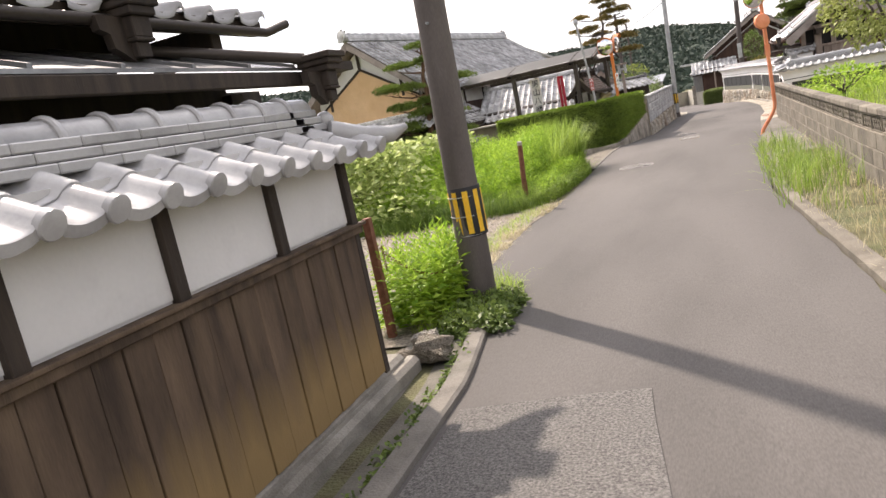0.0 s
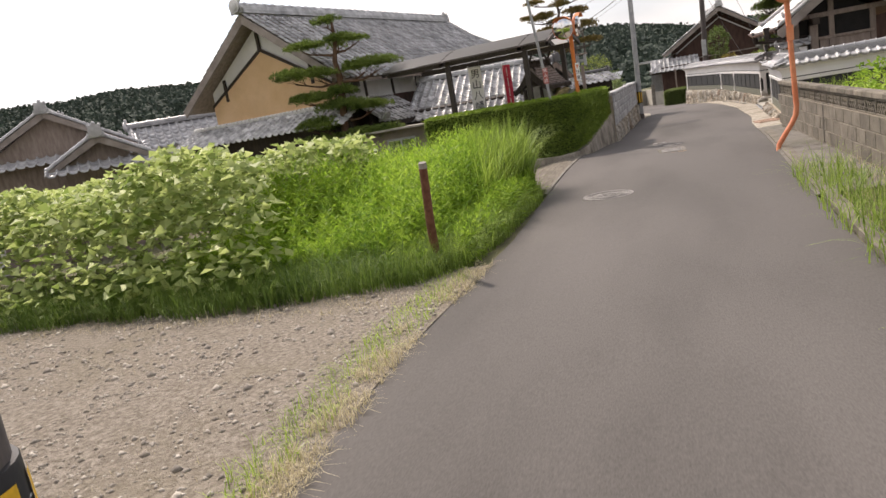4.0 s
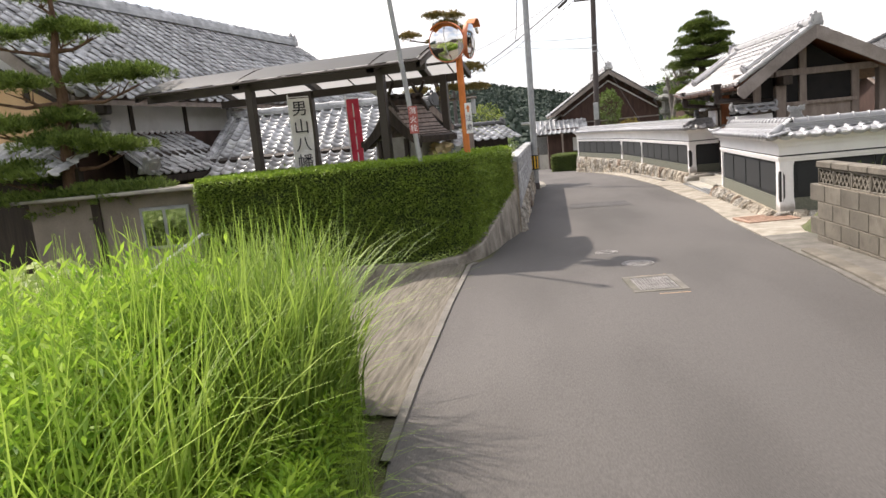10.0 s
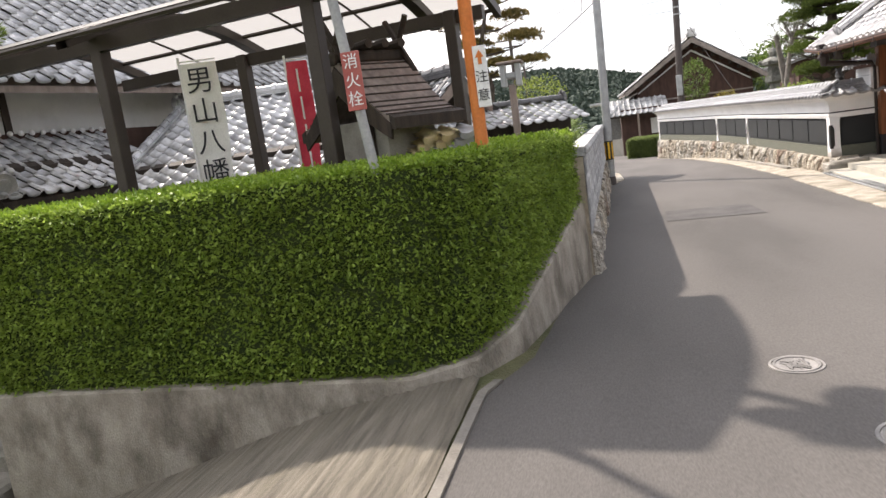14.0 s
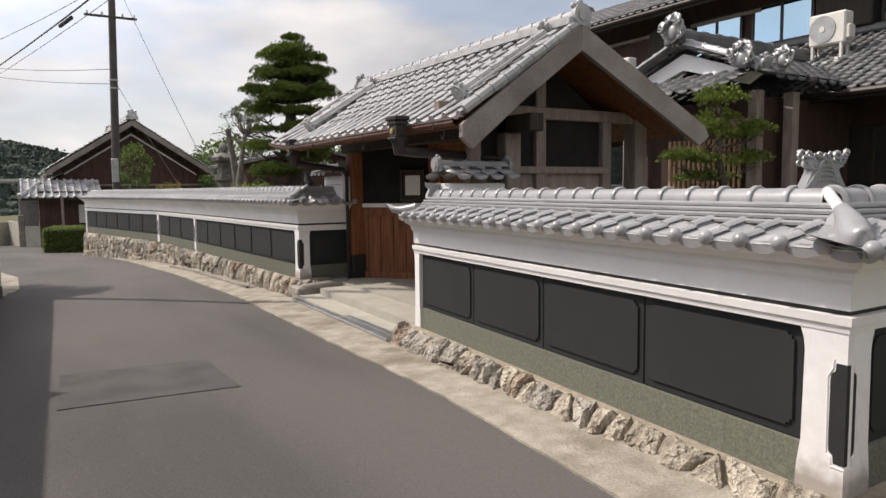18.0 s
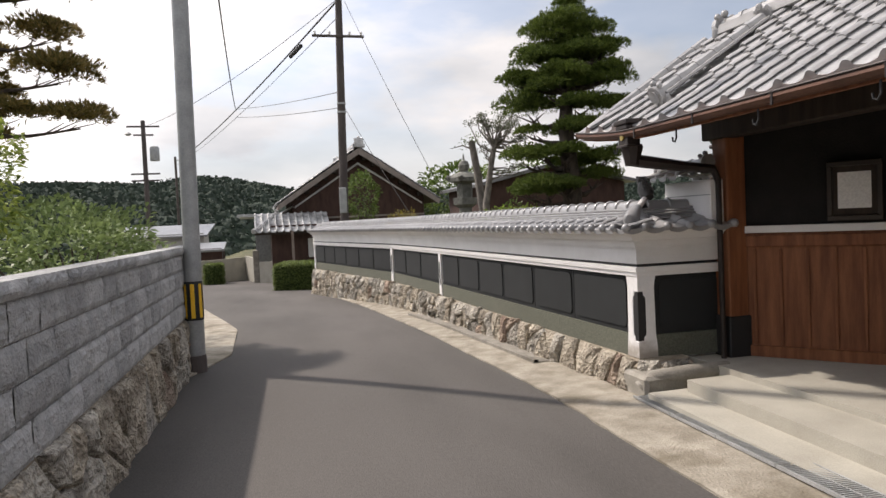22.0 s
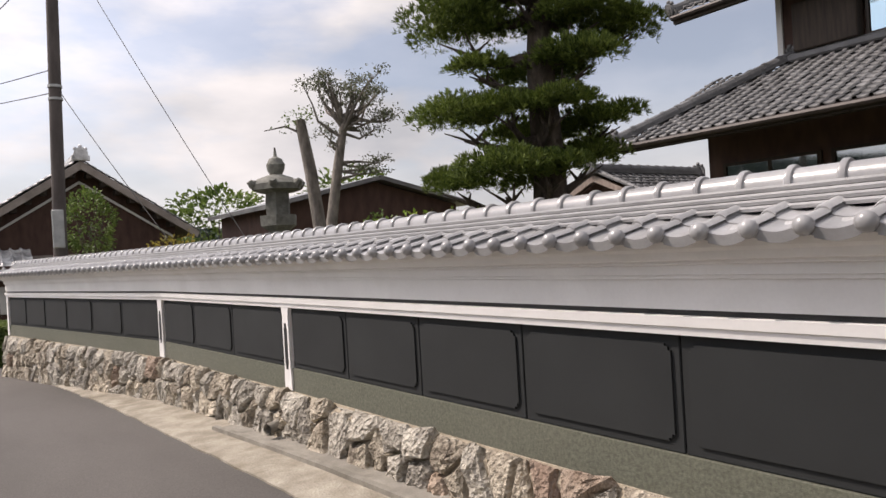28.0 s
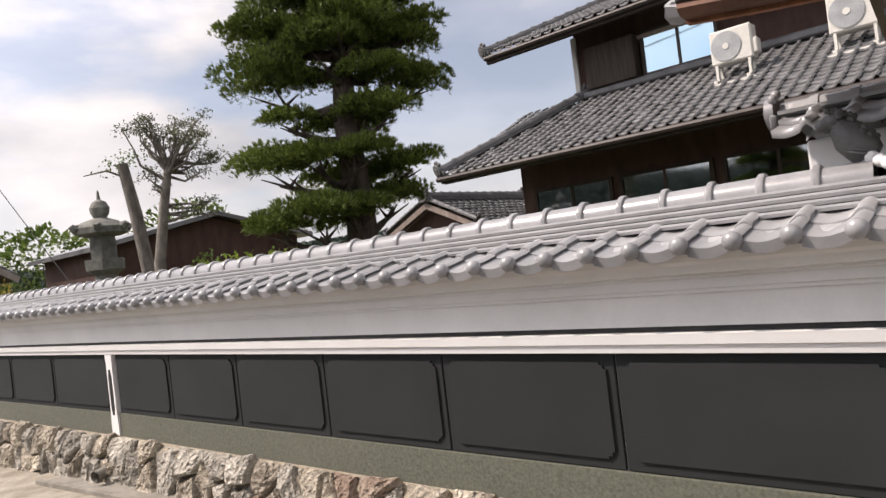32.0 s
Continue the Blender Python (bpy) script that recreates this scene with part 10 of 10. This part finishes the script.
cloud_pine("yard_pine", (-8.4, 21.6, -0.9), [(-8.5, 21.6, -1.0), (-8.46, 21.6, 0.6), (-8.38, 21.6, 1.6), (-8.3, 21.62, 2.5), (-8.34, 21.6, 2.9), (-8.22, 21.6, 3.4), (-8.22, 21.6, 3.85)], fpads, leaf_mat("green_pine_needles", (0.06, 0.105, 0.022), (0.25, 0.33, 0.075), 0.2, 0.6), M_REDBARK, "cloud-pruned pine with flat pads before the farmhouse", 1500, 0.1, 0.014, 0.13)

p2pads = []
for z, spans in ((5.1, ((0.0, 0.35), (0.45, 0.3))), (4.55, ((-0.75, 0.32), (0.7, 0.4), (0.3, 0.35))), (3.95, ((-0.6, 0.45), (0.55, 0.42), (-1.0, 0.3))), (3.3, ((0.75, 0.5), (-0.4, 0.5))), (2.7, ((0.9, 0.45), (0.2, 0.4), (-0.7, 0.4)))):
    for o, r in spans:
        p2pads.append(((-4.35 + o * 1.35, 37.5 + rndp.uniform(-0.4, 0.4), z * 1.08 + 0.05), r * 1.45, r * 1.45, r * 0.7))
    p2pads.append(((-4.35 + rndp.uniform(-0.5, 0.5), 37.5 + rndp.uniform(-0.6, 0.6), z * 1.08 - 0.25), 0.5, 0.5, 0.26))
cloud_pine("neighbour_pine", (-4.5, 37.5, -1.0), [(-4.5, 37.5, -1.2), (-4.6, 37.5, 1.0), (-4.4, 37.5, 2.4), (-4.6, 37.5, 3.5), (-4.35, 37.5, 4.4), (-4.4, 37.5, 5.0)], p2pads, L_PINE2, M_BARK, "brownish cloud-pruned pine beyond the block wall", 800, 0.12, 0.022, 0.14)

sp_ = []
for x, z, r in ((7.3, 2.3, 0.36), (6.9, 2.2, 0.26), (7.38, 2.02, 0.34), (7.85, 1.88, 0.34), (7.6, 1.8, 0.22), (6.95, 1.8, 0.36), (6.7, 1.48, 0.36), (7.0, 1.44, 0.22), (7.9, 1.46, 0.34), (7.02, 1.22, 0.3), (7.42, 1.2, 0.26)):
    sp_.append(((x, 26.95 + rndp.uniform(-0.2, 0.2), z), r, r, r * 0.62))
cloud_pine("small_garden_pine", (7.25, 26.9, -0.3), [(7.25, 26.9, -0.3), (7.28, 26.85, 0.8), (7.2, 26.95, 1.5), (7.2, 26.95, 2.2)], sp_, leaf_mat("yellow_green_needles", (0.05, 0.085, 0.018), (0.25, 0.31, 0.06), 0.2), M_BARK, "small yellow-green pruned pine behind the white wall", 1300, 0.07, 0.014, 0.08)


def leafy(name, c, rx, ry, rz, count, size, m, label, category="shrub", gaps=0.25, trunk=True):
    """A shrub or crown of many small leaves, with an uneven outline and gaps."""
    t = thing(name, (c[0], c[1], ground_z(c[0], c[1])), label, category)
    v = unit(RNG.normal(size=(count * 2, 3)))
    lump = np.array([1 + 0.42 * noise.noise((a * 1.9 + c[0], b * 1.9 + c[1], d * 1.9 + c[2])) for a, b, d in v])
    hole = np.array([noise.noise((a * 4 + c[1], b * 4, d * 4 + c[0])) for a, b, d in v])
    ok = hole > -gaps
    v, lump = v[ok][:count], lump[ok][:count]
    r = RNG.uniform(0.55, 1.0, len(v)) ** 0.5
    pos = np.array(c) + v * np.array([rx, ry, rz]) * (lump * r)[:, None]
    part("crown", leaf_mesh("crown", pos, v + RNG.normal(0, 0.6, v.shape) + [0, 0, 0.3], size * RNG.uniform(0.6, 1.3, len(v)), size * 0.5, m, 0.2), None, t)
    if trunk:
        g0 = Vector((c[0], c[1], ground_z(c[0], c[1])))
        mb = Mb().tube([g0, Vector(c)], [0.06, 0.02], 7)
        for k in range(5):
            a = k * 1.26
            mb.tube([g0.lerp(Vector(c), 0.5), Vector(c) + Vector((rx * 0.6 * math.cos(a), ry * 0.6 * math.sin(a), rz * 0.3))], [0.03, 0.008], 5)
        part("trunk", mb, M_BARK, t)
    return t


leafy("pale_shrub", (-3.4, 36.6, 0.75), 1.5, 2.2, 0.85, 5200, 0.12, L_PALE, "large pale green shrub behind the block wall")
leafy("pale_shrub", (-2.5, 34.2, 0.8), 0.6, 1.2, 0.6, 2000, 0.09, L_PALE, "pale green shrub behind the block wall")
leafy("clipped_shrub", (-2.66, 31.0, 1.58), 0.58, 0.58, 0.52, 2400, 0.06, leaf_mat("laurel_leaf", (0.08, 0.13, 0.02), (0.32, 0.38, 0.08), 0.3), "rounded green shrub behind the block wall")
leafy("garden_shrub", (2.95, 42.2, 1.0), 0.45, 0.45, 0.38, 700, 0.07, leaf_mat("yellowish_leaf", (0.1, 0.1, 0.02), (0.35, 0.28, 0.06), 0.3), "yellow-green rounded shrub above the garden wall")
leafy("garden_shrub", (3.4, 41.6, 0.85), 0.4, 0.4, 0.3, 600, 0.06, L_TREE, "low rounded shrub above the garden wall")
leafy("garden_shrub", (4.7, 39.2, 1.1), 0.3, 0.3, 0.35, 350, 0.07, L_TREE, "small leafy shrub above the garden wall")
leafy("garden_shrub", (3.9, 36.6, 0.95), 0.8, 0.8, 0.35, 1400, 0.07, leaf_mat("fresh_leaf", (0.12, 0.2, 0.03), (0.4, 0.5, 0.1), 0.35), "fresh green shrub at the foot of the pine")
leafy("green_tree", (3.3, 51.5, 2.1), 0.6, 0.6, 1.0, 1600, 0.12, L_TREE, "dense green column tree beside the far house", "tree")
leafy("bank_tree", (2.8, 13.2, 2.1), 1.0, 1.3, 1.0, 4600, 0.09, leaf_mat("olive_leaf", (0.12, 0.15, 0.03), (0.36, 0.4, 0.12), 0.35), "olive green tree leaning over the block wall", "tree")
leafy("bank_shrub", (2.4, 15.5, 0.6), 0.6, 0.9, 0.4, 1200, 0.08, L_WEED, "green shrub behind the block wall")
leafy("green_tree", (9.5, 60, 2.6), 2.2, 2.0, 1.4, 1500, 0.3, L_TREE, "green trees behind the far house", "tree")
leafy("green_tree", (11.5, 52, 2.4), 1.8, 2.0, 1.3, 1400, 0.25, L_TREE, "green trees behind the garden", "tree")


def pruned_tree():
    """A hard-pruned tree: crooked limbs with thin leaf clusters."""
    t = thing("pruned_tree", (4.36, 39.4, -0.3), "hard-pruned tree with crooked limbs and sparse leaf clusters", "tree")
    rnd = random.Random(31)
    tr = [(4.17, 39.5, -0.3), (4.18, 39.5, 1.4), (4.3, 39.43, 2.2), (4.4, 39.38, 2.76)]
    part("trunk", Mb().tube(tr, [0.09, 0.072, 0.062, 0.045], 9), M_GREYBARK, t, smooth=60)
    side, deep = Vector((0.884, -0.467, 0)), Vector((0.467, 0.884, 0))
    tips = []
    goals = [(rnd.uniform(-0.5, 0.5), rnd.uniform(-0.4, 0.4), rnd.uniform(2.98, 3.3), 2.45) for _ in range(24)]
    goals += [(rnd.uniform(0.4, 0.78), rnd.uniform(-0.2, 0.2), rnd.uniform(2.64, 2.84), 2.6) for _ in range(6)]
    goals += [(rnd.uniform(0.2, 0.5), rnd.uniform(-0.2, 0.2), rnd.uniform(2.0, 2.14), 1.9) for _ in range(5)]
    goals += [(0.38, 0.1, 2.5, 2.4), (0.45, -0.1, 2.56, 2.4), (-0.3, 0.0, 2.56, 2.2), (-0.2, 0.1, 2.64, 2.3), (-0.12, 0.0, 2.3, 2.0)]
    tz = [p[2] for p in tr]
    for u, v, top, low in goals:
        low = low + rnd.uniform(0, 0.25)
        b = Vector((np.interp(low, tz, [p[0] for p in tr]), np.interp(low, tz, [p[1] for p in tr]), min(low, 2.76)))
        e = Vector((4.38, 39.4, top)) + side * u + deep * v
        mid = b.lerp(e, 0.45) + Vector((rnd.uniform(-0.08, 0.08), rnd.uniform(-0.08, 0.08), rnd.uniform(-0.1, 0.02)))
        q = mid.lerp(e, 0.5) + Vector((rnd.uniform(-0.06, 0.06), rnd.uniform(-0.06, 0.06), rnd.uniform(-0.05, 0.05)))
        mb = Mb().tube([b, mid, q, e], [0.024, 0.016, 0.01, 0.005], 6)
        for _ in range(4):
            p = q.lerp(e, rnd.random())
            w = p + Vector((rnd.uniform(-0.12, 0.12), rnd.uniform(-0.12, 0.12), rnd.uniform(0.0, 0.1)))
            mb.tube([p, w], [0.006, 0.003], 4)
            tips.append(w)
        part("limb", mb, M_GREYBARK, t, smooth=60)
        tips.append(e)
    P = np.concatenate([np.array(p) + RNG.normal(0, [0.055, 0.055, 0.022], (15, 3)) for p in tips])
    part("crown", leaf_mesh("crown", P, RNG.normal(0, 1, P.shape), 0.042, 0.022, leaf_mat("grey_leaf", (0.07, 0.085, 0.05), (0.2, 0.215, 0.14), 0.25), 0.2), None, t)


pruned_tree()
sk = thing("tree_stump", (4.0, 40.0, -0.3), "bare sawn-off leaning tree stem in the garden", "tree stump")
part("stem", Mb().tube([(4.32, 40.0, -0.3), (4.28, 40.02, 1.2), (4.2, 40.06, 2.08), (4.1, 40.1, 2.8)], [0.1, 0.09, 0.085, 0.07], 10), M_GREYBARK, sk, smooth=60)
part("twig", Mb().tube([(4.12, 40.1, 2.62), (3.92, 40.18, 2.72), (3.66, 40.29, 2.66)], [0.02, 0.014, 0.006], 5), M_GREYBARK, sk)
P = np.concatenate([np.array(p) + RNG.normal(0, [0.09, 0.09, 0.06], (40, 3)) for p in ((3.98, 40.15, 2.76), (4.1, 40.1, 2.84), (4.22, 40.05, 2.86))])
part("leaf_tuft", leaf_mesh("leaf_tuft", P, RNG.normal(0, 1, P.shape), 0.05, 0.03, L_TREE, 0.2), None, sk)["kind"] = "stuff"

# ---- wooded hills ----
az = np.radians(np.linspace(-115, 75, 260))
ridge = np.array([lerp(math.degrees(a), (-115, -70, -53, -48, -42, -36, -20, -7, -5, -2, 2, 4, 20, 75), (17, 18, 21, 19.5, 20.5, 19, 14.5, 14, 15.5, 14.8, 11.5, 10, 9, 12)) + 1.0 * noise.noise((a * 6.5, 2, 0)) + 0.5 * noise.noise((a * 23, 5, 0)) for a in az])
rows = []
for k, f in enumerate(np.linspace(0, 1, 14)):
    dist = 120 + 110 * f
    prof = math.sin(math.pi / 2 * f) ** 0.8
    rows.append([(dist * math.sin(a), dist * math.cos(a) + 15, -4 + (r + 4) * prof) for a, r in zip(az, ridge)])
# The slope under the crowns carries the same haze in its colour.
hills = part("hills", Mb().strip(rows), mat("hill_understory", (0.02, 0.03, 0.024), (0.034, 0.047, 0.036), 0.95, scale=0.3, fine=2, spec=0.0), smooth=60)
tagged(hills, "wooded dark green hills on the horizon", "hill", kind="structure")
H = np.array(rows)
HILL_N = 15000
hx, hd = RNG.uniform(0, 258.9, HILL_N), RNG.uniform(0, 12.999, HILL_N)
cup = np.array([(math.cos(a) * r, math.sin(a) * r, h) for r, h in ((1.0, -0.15), (0.86, 0.42), (0.5, 0.82)) for a in np.linspace(0, 2 * math.pi, 9)[:8]] + [(0, 0, 1.0)])
cupf = np.array([(q * 8 + a, q * 8 + (a + 1) % 8, q * 8 + 8 + (a + 1) % 8, q * 8 + 8 + a) for q in range(2) for a in range(8)] + [(16 + a, 16 + (a + 1) % 8, 24, 24) for a in range(8)])
cupf = np.concatenate([cupf[:16][:, [0, 1, 2]], cupf[:16][:, [0, 2, 3]], cupf[16:][:, :3]])
ci0, cj0 = hd.astype(int), hx.astype(int)
ca, cb = (hd - ci0)[:, None], (hx - cj0)[:, None]
seat = H[ci0, cj0] * (1 - ca) * (1 - cb) + H[ci0 + 1, cj0] * ca * (1 - cb) + H[ci0, cj0 + 1] * (1 - ca) * cb + H[ci0 + 1, cj0 + 1] * ca * cb
crown_v = cup[None] * RNG.uniform(0.6, 1.6, (HILL_N, 1, 1)) * [1, 1, 0.7] * RNG.uniform(0.86, 1.14, (HILL_N, 25, 1)) + seat[:, None] - [0, 0, 0.5]
crowns = npmesh("tree_crowns", crown_v.reshape(-1, 3), (np.arange(HILL_N)[:, None, None] * 25 + cupf).reshape(-1, 3), L_HILL, True)
part("tree_crowns", crowns, None, hills)["kind"] = "stuff"
k = 80000
i, j = RNG.uniform(0, 12.999, k), RNG.uniform(0, 258.9, k)
i0, j0 = i.astype(int), j.astype(int)
fi, fj = (i - i0)[:, None], (j - j0)[:, None]
pos = H[i0, j0] * (1 - fi) * (1 - fj) + H[i0 + 1, j0] * fi * (1 - fj) + H[i0, j0 + 1] * (1 - fi) * fj + H[i0 + 1, j0 + 1] * fi * fj
pos = pos + RNG.normal(0, [0.8, 0.8, 0.2], (k, 3)) + [0, 0, 0.35]
part("canopy", leaf_mesh("canopy", pos, RNG.normal(0, 0.8, (k, 3)) + [0, 0, 0.8], RNG.uniform(0.6, 1.5, k), RNG.uniform(0.5, 1.1, k), L_HILL, 0.2), None, hills)["kind"] = "stuff"
